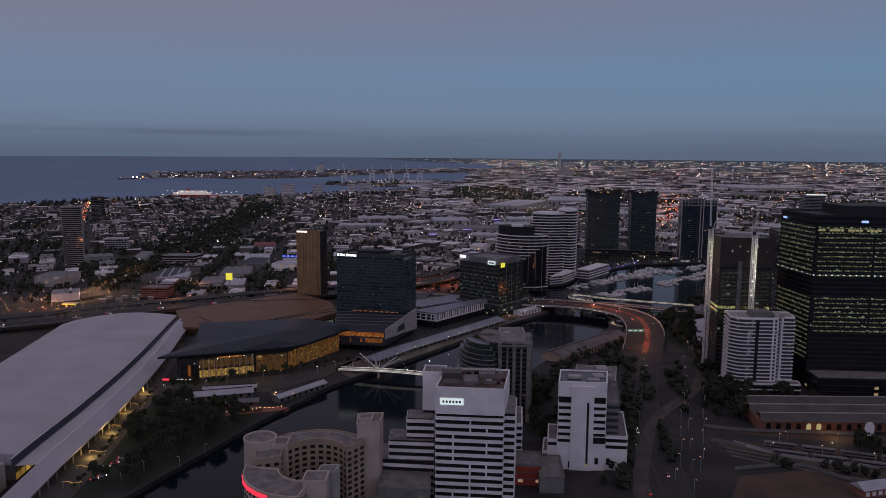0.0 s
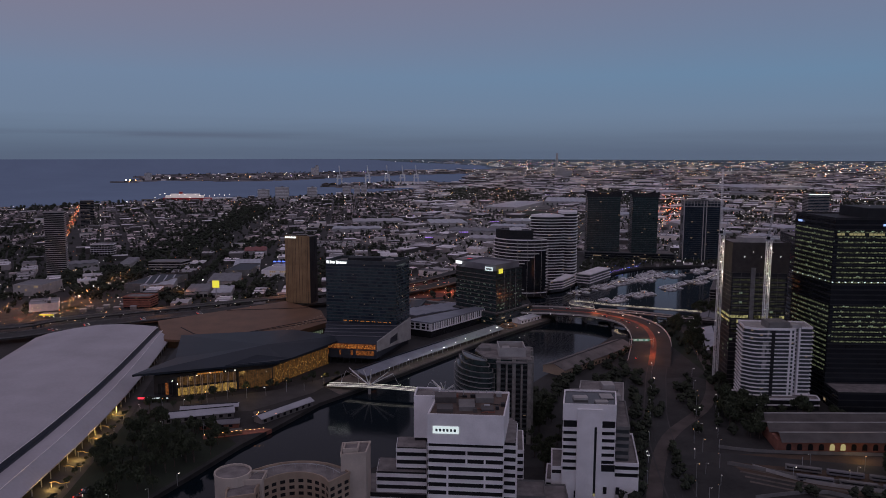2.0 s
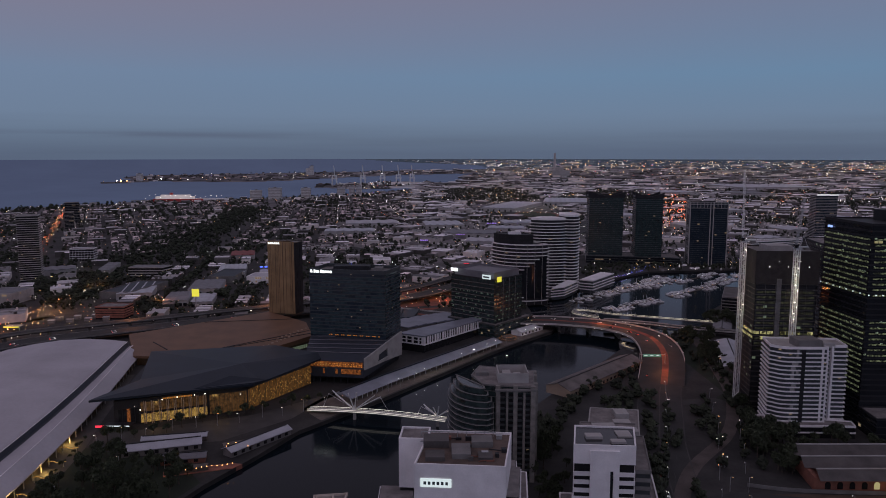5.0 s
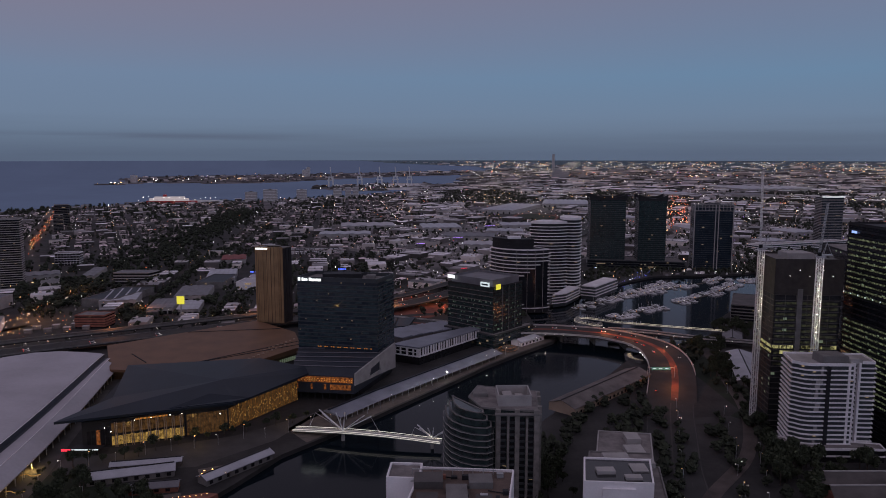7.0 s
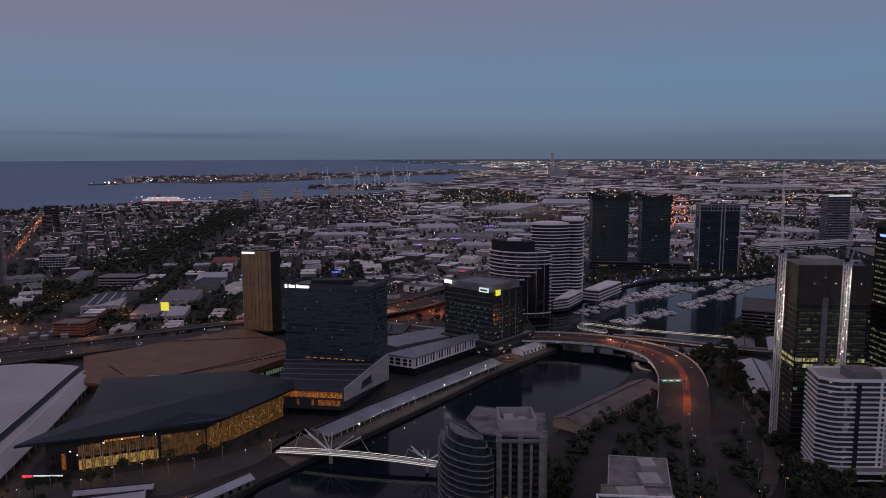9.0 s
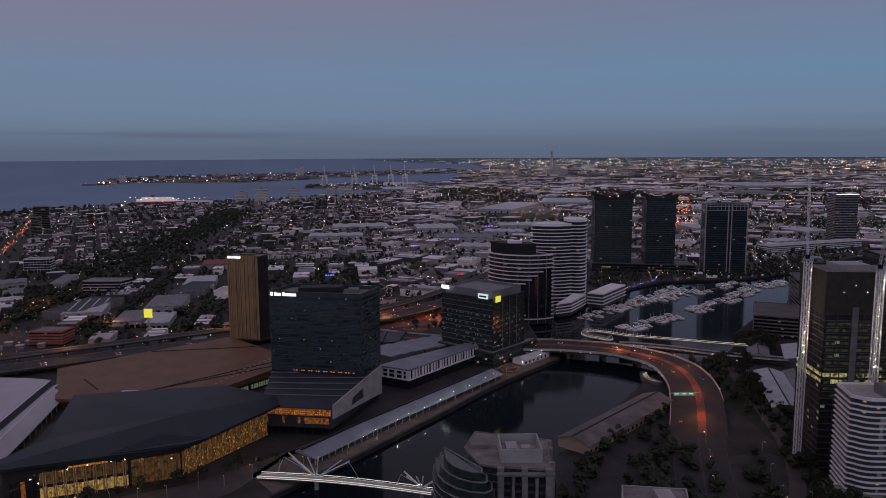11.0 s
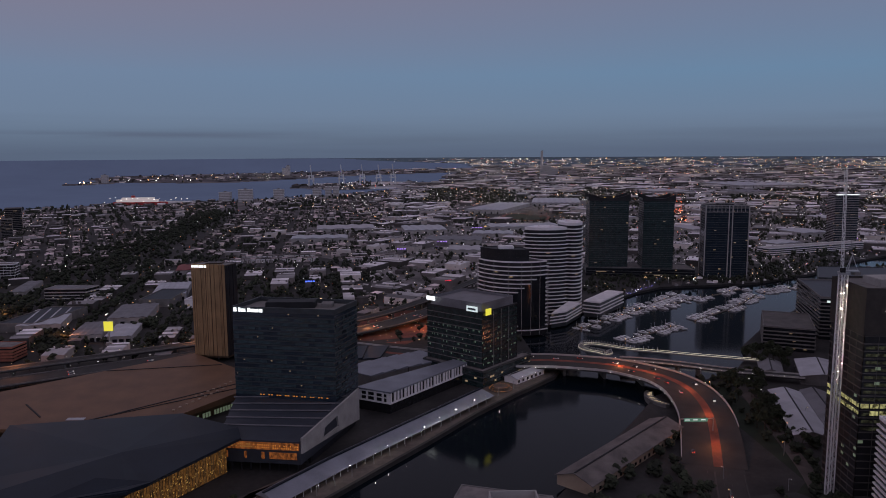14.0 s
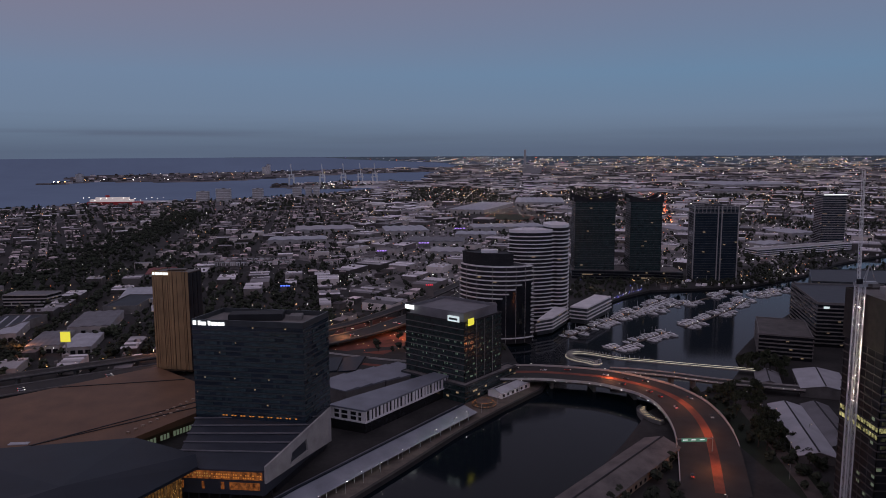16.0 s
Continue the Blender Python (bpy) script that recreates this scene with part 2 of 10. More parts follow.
M["blue_glass"] = shader("blue_tinted_glass", (0.022, 0.032, 0.045), 0.10, vary=0.3, scale=0.1, spec=0.6)
M["green_glass"] = shader("green_tinted_glass", (0.024, 0.042, 0.042), 0.2, vary=0.45, scale=0.25, spec=0.9)
M["window"] = shader("window_glass", (0.02, 0.02, 0.022), 0.12, vary=0.3, scale=0.3)
M["spandrel"] = shader("dark_spandrel", (0.045, 0.05, 0.055), 0.4, vary=0.25, scale=0.2)
M["blue_panel"] = shader("blue_grey_panel", (0.068, 0.104, 0.118), 0.22, vary=0.45, scale=0.35, each=(0.25, 2.3, 1.6))
M["bark"] = shader("bark", (0.07, 0.055, 0.045), 0.95, vary=0.4, scale=1)
M["leaf"] = shader("foliage", (0.040, 0.050, 0.026), 0.85, vary=0.5, scale=0.3, fine=2, each=0.4)
M["leaf_far"] = shader("far_foliage", (0.026, 0.032, 0.018), 0.9, vary=0.5, scale=0.05, fine=0.4, each=0.5)
M["steel"] = shader("galvanised_steel", (0.45, 0.45, 0.46), 0.45, metal=0.5, vary=0.2)
M["white_steel"] = shader("white_painted_steel", (0.75, 0.74, 0.74), 0.4, vary=0.08)
M["rail"] = shader("concrete_parapet", (0.45, 0.42, 0.41), 0.7, vary=0.15, scale=0.3)
M["house_wall"] = shader("house_walls", (0.27, 0.24, 0.228), 0.85, vary=0.3, scale=0.01, fine=0.2, each=(0.25, 3.6, 3.2))
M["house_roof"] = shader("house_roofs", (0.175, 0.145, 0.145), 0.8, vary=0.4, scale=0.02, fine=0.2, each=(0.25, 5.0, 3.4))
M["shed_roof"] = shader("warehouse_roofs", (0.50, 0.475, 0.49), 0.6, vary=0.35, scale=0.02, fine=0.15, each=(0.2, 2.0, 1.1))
M["yard_bits"] = shader("pale_painted_metal", (0.50, 0.47, 0.47), 0.6, vary=0.2, each=(0.3, 2.0, 1.2))
M["car_dark"] = shader("dark_car_paint", (0.03, 0.03, 0.035), 0.3, vary=0.2)
M["car_white"] = shader("white_car_paint", (0.6, 0.6, 0.6), 0.3, vary=0.1)
M["car_red"] = shader("red_car_paint", (0.3, 0.03, 0.02), 0.3, vary=0.1)
M["tyre"] = shader("tyre_rubber", (0.02, 0.02, 0.02), 0.9)
M["hull"] = shader("white_boat_hull", (0.80, 0.79, 0.80), 0.35, vary=0.12, scale=0.3)
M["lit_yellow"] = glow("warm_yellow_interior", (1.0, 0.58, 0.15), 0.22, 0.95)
M["lit_hall"] = uneven_glow("glowing_hall_interior", (0.035, 0.014, 0.004), (1.0, 0.60, 0.16), 0.55, 0.8)
M["lit_foyer"] = uneven_glow("dim_foyer_interior", (0.006, 0.003, 0.002), (0.75, 0.36, 0.12), 0.16, 0.45)
M["lit_lobby"] = uneven_glow("red_lit_lobby", (0.03, 0.006, 0.002), (1.0, 0.30, 0.07), 0.32, 0.5)
M["lit_front"] = uneven_glow("amber_river_front", (0.04, 0.016, 0.004), (0.95, 0.42, 0.11), 0.19, 0.7)
M["lit_orange"] = glow("orange_soffit_light", (1.0, 0.34, 0.06), 0.5, 0.5)
M["lit_warm"] = glow("warm_window_light", (1.0, 0.72, 0.42), 0.30, 0.8)
M["lit_office"] = glow("office_window_light", (0.74, 0.95, 0.62), 0.13, 0.95)
M["lit_dim"] = glow("dim_green_window_light", (0.62, 0.95, 0.66), 0.06, 0.95)
M["lit_floor"] = uneven_glow("office_floor_light", (0.003, 0.006, 0.005), (0.78, 0.88, 0.50), 0.42, 0.6, 0.46, 0.8)
M["lit_floor_dim"] = uneven_glow("dim_work_floor_light", (0.003, 0.004, 0.003), (0.55, 0.60, 0.34), 0.12, 0.4, 0.44, 0.8)
M["lit_gold"] = glow("gold_office_light", (1.0, 0.88, 0.42), 0.26, 0.8)
M["lit_work"] = uneven_glow("patchy_work_floor_light", (0.02, 0.02, 0.006), (1.0, 0.92, 0.40), 0.5, 0.32, 0.42, 0.62)
M["lamp_white"] = glow("white_lamp", (1.0, 0.92, 0.84), 6.0, 0.7)
M["lamp_warm"] = glow("sodium_lamp", (1.0, 0.45, 0.14), 8, 0.6)
M["lamp_bridge"] = glow("parapet_lamp", (1.0, 0.92, 0.84), 26.0, 0.2)
M["lamp_quay"] = glow("bright_quay_lamp", (1.0, 0.92, 0.80), 260.0, 0.3)
M["lamp_quay"].cycles.emission_sampling = "FRONT_BACK"
M["lamp_flood"] = glow("mast_floodlight", (1.0, 0.86, 0.62), 240.0, 0.3)
M["lamp_flood"].cycles.emission_sampling = "FRONT_BACK"
M["lamp_red"] = glow("red_lamp", (1.0, 0.05, 0.03), 5.0, 0.5)
M["lamp_blue"] = glow("blue_lamp", (0.08, 0.15, 1.0), 3.5, 0.6)
M["lamp_violet"] = glow("violet_lamp", (0.45, 0.25, 1.0), 3.0, 0.6)
M["far_white"] = glow("distant_white_lamps", (1.0, 0.88, 0.84), 9.0, 0.97)
M["far_warm"] = glow("distant_sodium_lamps", (1.0, 0.48, 0.18), 8.0, 0.95)
M["far_red"] = glow("distant_red_lamps", (1.0, 0.14, 0.05), 5.0, 0.8)
M["sign_white"] = glow("white_sign_light", (0.95, 1.0, 1.0), 1.3, 0.1)
M["sign_pale"] = glow("pale_sign_light", (0.80, 0.92, 0.94), 0.75, 0.05)
M["sign_blue"] = glow("blue_sign_light", (0.35, 0.5, 1.0), 1.2, 0.2)
M["sign_yellow"] = glow("yellow_sign_light", (0.95, 0.85, 0.08), 0.8, 0.1)
M["sign_red"] = glow("red_sign_light", (1.0, 0.04, 0.08), 1.2, 0.2)
M["sign_green"] = glow("green_road_sign", (0.10, 0.32, 0.24), 0.4, 0.1)
M["dot"] = shader("dark_lettering", (0.03, 0.05, 0.06), 0.6)
M["bridge_light"] = glow("bridge_edge_light", (1.0, 0.94, 0.84), 0.8, 0.3)
M["step_light"] = glow("stair_rib_light", (1.0, 0.74, 0.45), 1.3, 0.4)
M["webb_light"] = glow("footbridge_rib_light", (1.0, 0.88, 0.68), 0.8, 0.3)


from mathutils.geometry import tessellate_polygon


# ---- building blocks ----
def finish(name, bm, material, label="", parent=None, at=None):
    me = bpy.data.meshes.new(name)
    bmesh.ops.recalc_face_normals(bm, faces=bm.faces) if len(bm.faces) < 60000 else None
    bm.to_mesh(me)
    bm.free()
    me.materials.append(material)
    ob = new(name, me)
    if parent:
        ob.parent = parent
    if at is not None:
        ob.location = at
    if label:
        ob["label"] = label
    return ob


def part(name, bm, material, parent, label="", at=None):
    return finish(name, bm, material, label, parent, at)


def again(ob, at, turn=None):
    """Another part on the same mesh."""
    o = new(ob.name.split(".")[0], ob.data)
    o.parent, o.location = ob.parent, at
    if turn is not None:
        o.rotation_euler = (0, 0, turn)
    if "label" in ob:
        o["label"] = ob["label"]
    return o


def thing(name, label, category, at=(0, 0, 0), turn=0.0, group="", kind=""):
    e = new(name)
    e.empty_display_size = 2
    e.location, e.rotation_euler = at, (0, 0, turn)
    return tagged(e, label, category, group, kind)


def box(bm, x0, x1, y0, y1, z0, z1):
    v = [bm.verts.new(p) for p in ((x0, y0, z0), (x1, y0, z0), (x1, y1, z0), (x0, y1, z0), (x0, y0, z1), (x1, y0, z1), (x1, y1, z1), (x0, y1, z1))]
    for f in ((3, 2, 1, 0), (4, 5, 6, 7), (0, 1, 5, 4), (1, 2, 6, 5), (2, 3, 7, 6), (3, 0, 4, 7)):
        bm.faces.new([v[i] for i in f])


def bar(bm, a, b, w, h=None):
    """A straight bar of square section between two points."""
    a, b = Vector(a), Vector(b)
    h = h or w
    d = (b - a).normalized()
    s = d.cross(Vector((0, 0, 1)))
    s = s.normalized() if s.length > 1e-4 else Vector((1, 0, 0))
    u = s.cross(d)
    v = [bm.verts.new(p + s * i * w / 2 + u * j * h / 2) for p in (a, b) for i, j in ((-1, -1), (1, -1), (1, 1), (-1, 1))]
    for f in ((0, 1, 2, 3), (7, 6, 5, 4), (0, 4, 5, 1), (1, 5, 6, 2), (2, 6, 7, 3), (3, 7, 4, 0)):
        bm.faces.new([v[i] for i in f])


def prism(bm, poly, z0, z1, zs=None):
    """An upright prism; zs gives the top corners heights of their own."""
    lo = [bm.verts.new((x, y, z0)) for x, y in poly]
    hi = [bm.verts.new((p[0], p[1], zs[i] if zs else z1)) for i, p in enumerate(poly)]
    bm.faces.new(lo[::-1])
    bm.faces.new(hi)
    n = len(poly)
    for i in range(n):
        bm.faces.new((lo[i], lo[(i + 1) % n], hi[(i + 1) % n], hi[i]))


def area2(poly):
    return sum(a[0] * b[1] - b[0] * a[1] for a, b in zip(poly, poly[1:] + poly[:1]))


def grow(poly, d):
    """The outline moved outwards by d."""
    n, out, sgn = len(poly), [], 1 if area2(poly) > 0 else -1
    for i in range(n):
        p, q, r = Vector(poly[i - 1]), Vector(poly[i]), Vector(poly[(i + 1) % n])
        e1, e2 = (q - p).normalized(), (r - q).normalized()
        n1, n2 = Vector((e1.y, -e1.x)) * sgn, Vector((e2.y, -e2.x)) * sgn
        m = n1 + n2
        m = m / max(m.dot(n1), 0.25) if m.length > 1e-5 else n1
        out.append((q.x + m.x * d, q.y + m.y * d))
    return out


def ring(bm, outer, inner, z0, z1):
    n = len(outer)
    v = [[bm.verts.new((x, y, z)) for x, y in p] for p, z in ((outer, z0), (outer, z1), (inner, z1), (inner, z0))]
    for i in range(n):
        j = (i + 1) % n
        for k in range(4):
            a, b = v[k], v[(k + 1) % 4]
            bm.faces.new((a[i], a[j], b[j], b[i]))


def pane(bm, a, b, z0, z1, out, depth=0.12):
    """A thin pane on the wall that runs from a to b, standing out by 'out'."""
    d = Vector((b[0] - a[0], b[1] - a[1])).normalized()
    nx, ny = d.y, -d.x
    v = []
    for o in (out, out + depth):
        for p, z in ((a, z0), (b, z0), (b, z1), (a, z1)):
            v.append(bm.verts.new((p[0] + nx * o, p[1] + ny * o, z)))
    for f in ((4, 5, 6, 7), (0, 4, 7, 3), (1, 2, 6, 5), (3, 7, 6, 2), (0, 1, 5, 4)):
        bm.faces.new([v[i] for i in f])


def edges_of(poly):
    return list(zip(poly, poly[1:] + poly[:1]))


def tower(name, label, fp, z0, z1, floors, glass, band, band_h=1.0, band_out=0.25, lit=0.0, lit_mat=None, pitch=3.0,
          mull=0.0, mull_mat=None, roof_mat=None, parapet=1.2, plant=(), lit_floors=None, seed=1, category="building", roof_h=0.4, lit_run=2, sill=0.40, lit_edges=None):
    """A storeyed building on a CCW outline: body, a band at each floor, mullions, rows of lit panes, roof, parapet and plant rooms."""
    if area2(fp) < 0:
        fp = fp[::-1]
    cx, cy = sum(p[0] for p in fp) / len(fp), sum(p[1] for p in fp) / len(fp)
    t = thing(name, label, category, (cx, cy, z0))
    fp = [(x - cx, y - cy) for x, y in fp]
    h = z1 - z0
    fh = h / floors
    rnd = random.Random(seed)
    bm = bmesh.new()
    prism(bm, fp, -1.5, h)
    part("body", bm, glass, t)
    if band:
        bm = bmesh.new()
        ring(bm, grow(fp, band_out), grow(fp, -0.1), -band_h / 2, band_h / 2)
        first = part("floor_band", bm, band, t, at=(0, 0, fh))
        for i in range(2, floors):
            again(first, (0, 0, fh * i))
    if mull:
        bm = bmesh.new()
        for a, b in edges_of(fp):
            ln = math.dist(a, b)
            k = max(1, round(ln / mull))
            for i in range(k + 1):
                x, y = a[0] + (b[0] - a[0]) * i / k, a[1] + (b[1] - a[1]) * i / k
                box(bm, x - 0.16, x + 0.16, y - 0.16, y + 0.16, 0, h)
        tagged(part("mullions", bm, mull_mat or band or glass, t), kind="stuff")
    if lit:
        order = list(lit_floors) if lit_floors else list(range(floors))
        lit_panes(t, fp, fh, order, lit, lit_run, pitch, fh * sill + band_h / 2, fh - band_h / 2 - 0.1, lit_mat, rnd, lit_edges)
    bm = bmesh.new()
    prism(bm, grow(fp, -0.3), h, h + roof_h)
    part("roof", bm, roof_mat or M["roof_gravel"], t)
    if parapet:
        bm = bmesh.new()
        ring(bm, grow(fp, 0.3), grow(fp, -0.35), h - 0.3, h + parapet)
        part("parapet", bm, band or glass, t)
    for x0, x1, y0, y1, hh, pm in plant:
        bm = bmesh.new()
        box(bm, x0, x1, y0, y1, h, h + hh)
        box(bm, x0 + 0.4, x1 - 0.4, y0 + 0.4, y1 - 0.4, h + hh, h + hh + 0.25)
        part("plant_room", bm, pm, t)
    return t


def quad(cx, cy, w, d, turn=0.0):
    c, s = math.cos(math.radians(turn)), math.sin(math.radians(turn))
    return [(cx + x * c - y * s, cy + x * s + y * c) for x, y in ((-w / 2, -d / 2), (w / 2, -d / 2), (w / 2, d / 2), (-w / 2, d / 2))]


def octa(bm, x, y, z, r):
    v = [bm.verts.new((x + a * r, y + b * r, z + c * r)) for a, b, c in ((1, 0, 0), (0, 1, 0), (-1, 0, 0), (0, -1, 0), (0, 0, 1), (0, 0, -1))]
    for i in range(4):
        bm.faces.new((v[i], v[(i + 1) % 4], v[4]))
        bm.faces.new((v[(i + 1) % 4], v[i], v[5]))


def lit_panes(t, fp, fh, order, lit, lit_run, pitch, z0, z1, mat, rnd, lit_edges):
    """Lit windows: single parts where they can be counted, rows where they cannot."""
    slots = []
    for fl in order:
        for ei, (a, b) in enumerate(edges_of(fp)):
            if lit_edges is not None and ei not in lit_edges:
                continue
            nn, on = max(1, int(math.dist(a, b) / pitch)), 0
            for i in range(nn):
                if on == 0 and rnd.random() < lit / lit_run:
                    on = rnd.randint(1, 2 * lit_run - 1)
                if on:
                    on -= 1
                    slots.append((fl, ei, i, nn))
    single, rows = len(slots) <= 160, {}
    for fl, ei, i, nn in slots:
        a, b = edges_of(fp)[ei]
        step = Vector((b[0] - a[0], b[1] - a[1], 0)) / nn
        if single:
            at = step * i + Vector((0, 0, fh * fl))
            if ei in rows:
                again(rows[ei], at)
            else:
                bm = bmesh.new()
                pane(bm, (a[0] + step.x * 0.1, a[1] + step.y * 0.1), (a[0] + step.x * 0.9, a[1] + step.y * 0.9), z0, z1, 0.03, 0.05)
                rows[ei] = part("window", bm, mat, t, "lit window", at=at)
        else:
            bm = rows.setdefault(fl, bmesh.new())
            pane(bm, (a[0] + step.x * (i + 0.1), a[1] + step.y * (i + 0.1)), (a[0] + step.x * (i + 0.9), a[1] + step.y * (i + 0.9)), z0, z1 - rnd.choice((0, 0, 0.5)), 0.03, 0.05)
    if not single:
        for fl, bm in rows.items():
            tagged(part("lit_strip", bm, mat, t, "row of lit windows", at=(0, 0, fh * fl)), kind="stuff")


class Cloud:
    """Many small loose solids gathered into one mesh."""

    def __init__(self):
        self.v, self.f = [], []

    def solid(self, pts, faces):
        n = len(self.v)
        self.v += pts
        self.f += [tuple(n + i for i in f) for f in faces]

    def octa(self, x, y, z, r, rz=None):
        rz = rz or r
        self.solid([(x + r, y, z), (x, y + r, z), (x - r, y, z), (x, y - r, z), (x, y, z + rz), (x, y, z - rz)],
                   ((0, 1, 4), (1, 2, 4), (2, 3, 4), (3, 0, 4), (1, 0, 5), (2, 1, 5), (3, 2, 5), (0, 3, 5)))

    def done(self, name, material, label, category):
        me = bpy.data.meshes.new(name)
        me.from_pydata(self.v, [], self.f)
        me.materials.append(material)
        return tagged(new(name, me), label, category, kind="stuff")


# ---- the lie of the land: far distances drawn in, so that the horizon stays within reach ----
REF, NEAR, DRAW, TOP = (10.0, 150.0), 2400.0, 2380.0, 194.0


def far(x, y, z=0.0):
    """Where a place of the real map stands here, and the size by which things there shrink."""
    dx, dy = x - REF[0], y - REF[1]
    r = math.hypot(dx, dy)
    if r <= NEAR:
        return x, y, z, 1.0
    d = NEAR + DRAW * (1 - math.exp(-(r - NEAR) / DRAW))
    k = d / r
    return REF[0] + dx * k, REF[1] + dy * k, TOP - (TOP - z) * k, k


def inside(x, y, poly):
    c = False
    for (x0, y0), (x1, y1) in zip(poly, poly[1:] + poly[:1]):
        if (y0 > y) != (y1 > y) and x < (x1 - x0) * (y - y0) / (y1 - y0) + x0:
            c = not c
    return c


# open water of the bay (real map), and the lands within it
BAY = [(-30000, -3000), (-2600, 1700), (-1765, 2328), (-1540, 2553), (-1371, 2814), (-1136, 3057), (-825, 3218), (-581, 3384), (-392, 3555), (-243, 3792),
       (-12, 4207), (191, 5400), (256, 6700), (425, 7282), (649, 8827), (703, 12090), (-1029, 17000), (-2362, 24000), (-30000, 26000)]
POINT = [(-2257, 4878), (-2029, 4826), (-1915, 5168), (-1410, 5059), (-1059, 5244), (-923, 5636), (-417, 6497), (425, 7282), (649, 8827), (529, 9091), (-523, 8152),
         (-1484, 7355), (-1948, 6998), (-2460, 6646), (-2558, 6091), (-2100, 5250)]
DOCK = [(-689, 4307), (-448, 4067), (-12, 4207), (62, 4956), (-357, 4970), (-709, 4541)]
SOUTH_BANK = [(-255, -900), (-235, 200), (-200, 330), (-174, 392), (-147, 460), (-130, 505), (-110, 545), (-91, 588), (-72, 612), (-38, 655), (-10, 694), (22, 738), (58, 790),
              (94, 834), (130, 875), (138, 894), (122, 935), (120, 1030), (167, 1067), (221, 1144), (303, 1238), (354, 1280), (420, 1288), (499, 1303), (622, 1377),
              (742, 1489), (980, 1640), (1400, 1850)]
NORTH_BANK = [(-120, -900), (-124, 200), (-122, 330), (-112, 400), (-62, 440), (-30, 480), (5, 520), (34, 565), (82, 640), (128, 712), (164, 764), (200, 822), (240, 850),
              (290, 885), (318, 925), (328, 960), (379, 1029), (508, 1171), (655, 1370), (760, 1440), (1000, 1585), (1400, 1790)]


def dry(x, y):
    if inside(x, y, BAY):
        return inside(x, y, POINT) or inside(x, y, DOCK)
    return True


RIVER = SOUTH_BANK + NORTH_BANK[::-1]


def land_near(name, poly, label):
    bm = bmesh.new()
    top = [bm.verts.new((x, y, 3.0)) for x, y in poly]
    low = [bm.verts.new((x, y, -3.0)) for x, y in poly]
    n = len(poly)
    for tri in tessellate_polygon([[Vector((x, y, 0)) for x, y in poly]]):
        bm.faces.new([top[i] for i in tri])
    for i in range(n):
        bm.faces.new((top[i], top[(i + 1) % n], low[(i + 1) % n], low[i]))
    return tagged(finish(name, bm, M["ground"]), label, "ground", kind="structure")


def arc(a0, a1, n=40):
    """Points of the near land's rim; angles clockwise from ahead."""
    return [(REF[0] + NEAR * math.sin(math.radians(a0 + (a1 - a0) * i / n)), REF[1] + NEAR * math.cos(math.radians(a0 + (a1 - a0) * i / n))) for i in range(n + 1)]


def bearing(p):
    return math.degrees(math.atan2(p[0] - REF[0], p[1] - REF[1]))


S_END, N_END = (1840, 1690), (1890, 1630)
sb, nb = SOUTH_BANK, NORTH_BANK
land_near("ground_south", [(-255, -2230)] + sb + arc(bearing((1860, 1700)), -180 + 6.3, 60)[0:], "dark urban ground with streets and yards south of the river")
land_near("ground_north", ([(-120, -2240)] + nb + arc(bearing((1890, 1640)), 176.5, 40))[::-1], "dark urban ground with streets and yards north of the river")

# the sheet of water under it all, out to the horizon
def polar_sheet(name, radii, angles, z, keep, material):
    verts, faces, grid = [], [], {}
    for i, r in enumerate(radii):
        for j, a in enumerate(angles):
            x, y = REF[0] + r * math.sin(a), REF[1] + r * math.cos(a)
            fx, fy, fz, _ = far(x, y, z)
            grid[i, j] = len(verts)
            verts.append((fx, fy, fz))
    for i in range(len(radii) - 1):
        for j in range(len(angles) - 1):
            r, a = (radii[i] + radii[i + 1]) / 2, (angles[j] + angles[j + 1]) / 2
            if keep(REF[0] + r * math.sin(a), REF[1] + r * math.cos(a)):
                faces.append((grid[i, j], grid[i, j + 1], grid[i + 1, j + 1], grid[i + 1, j]))
    me = bpy.data.meshes.new(name)
    me.from_pydata(verts, [], faces)
    me.materials.append(material)
    for p in me.polygons:
        p.use_smooth = True
    return new(name, me)


ANG = [math.radians(-180 + 360 * i / 120) for i in range(121)]
FINE = sorted(set([math.radians(-180 + 4 * i) for i in range(91)] + [math.radians(-48 + 0.4 * i) for i in range(241)]))
RAD = [NEAR * (25000 / NEAR) ** (i / 90) for i in range(91)]
# past the near rim the bay glows by itself instead of reflecting sky
tagged(polar_sheet("bay", RAD, FINE, 0.0, lambda x, y: True, M["far_bay"]), "grey-blue far water of the bay, glowing of itself", "water", kind="structure")
tagged(polar_sheet("water", [2, 300, 800, 1500, NEAR], ANG, 0.0, lambda x, y: True, M["bay"]), "grey-blue water of the bay and river under the dusk sky", "water", kind="structure")
tagged(polar_sheet("backdrop", RAD, FINE, 2.5, lambda x, y: dry(x, y) and math.hypot(x - 10, y - 150) > 9000, M["far_plain"]), "far plain at the horizon, its haze given as a glow", "backdrop", kind="structure")
tagged(polar_sheet("ground_far", RAD, FINE, 2.5, lambda x, y: dry(x, y) and math.hypot(x - 10, y - 150) <= 9000, M["far_ground"]), "far suburbs reaching to the horizon, paled as by haze", "ground", kind="structure")
bm = bmesh.new()
rv = [bm.verts.new((x, y, 0.05)) for x, y in RIVER]
for tri in tessellate_polygon([[Vector((x, y, 0)) for x, y in RIVER]]):
    bm.faces.new([rv[i] for i in tri])
tagged(finish("river", bm, M["river"]), "dark calm river water with lamp reflections", "water", kind="structure")


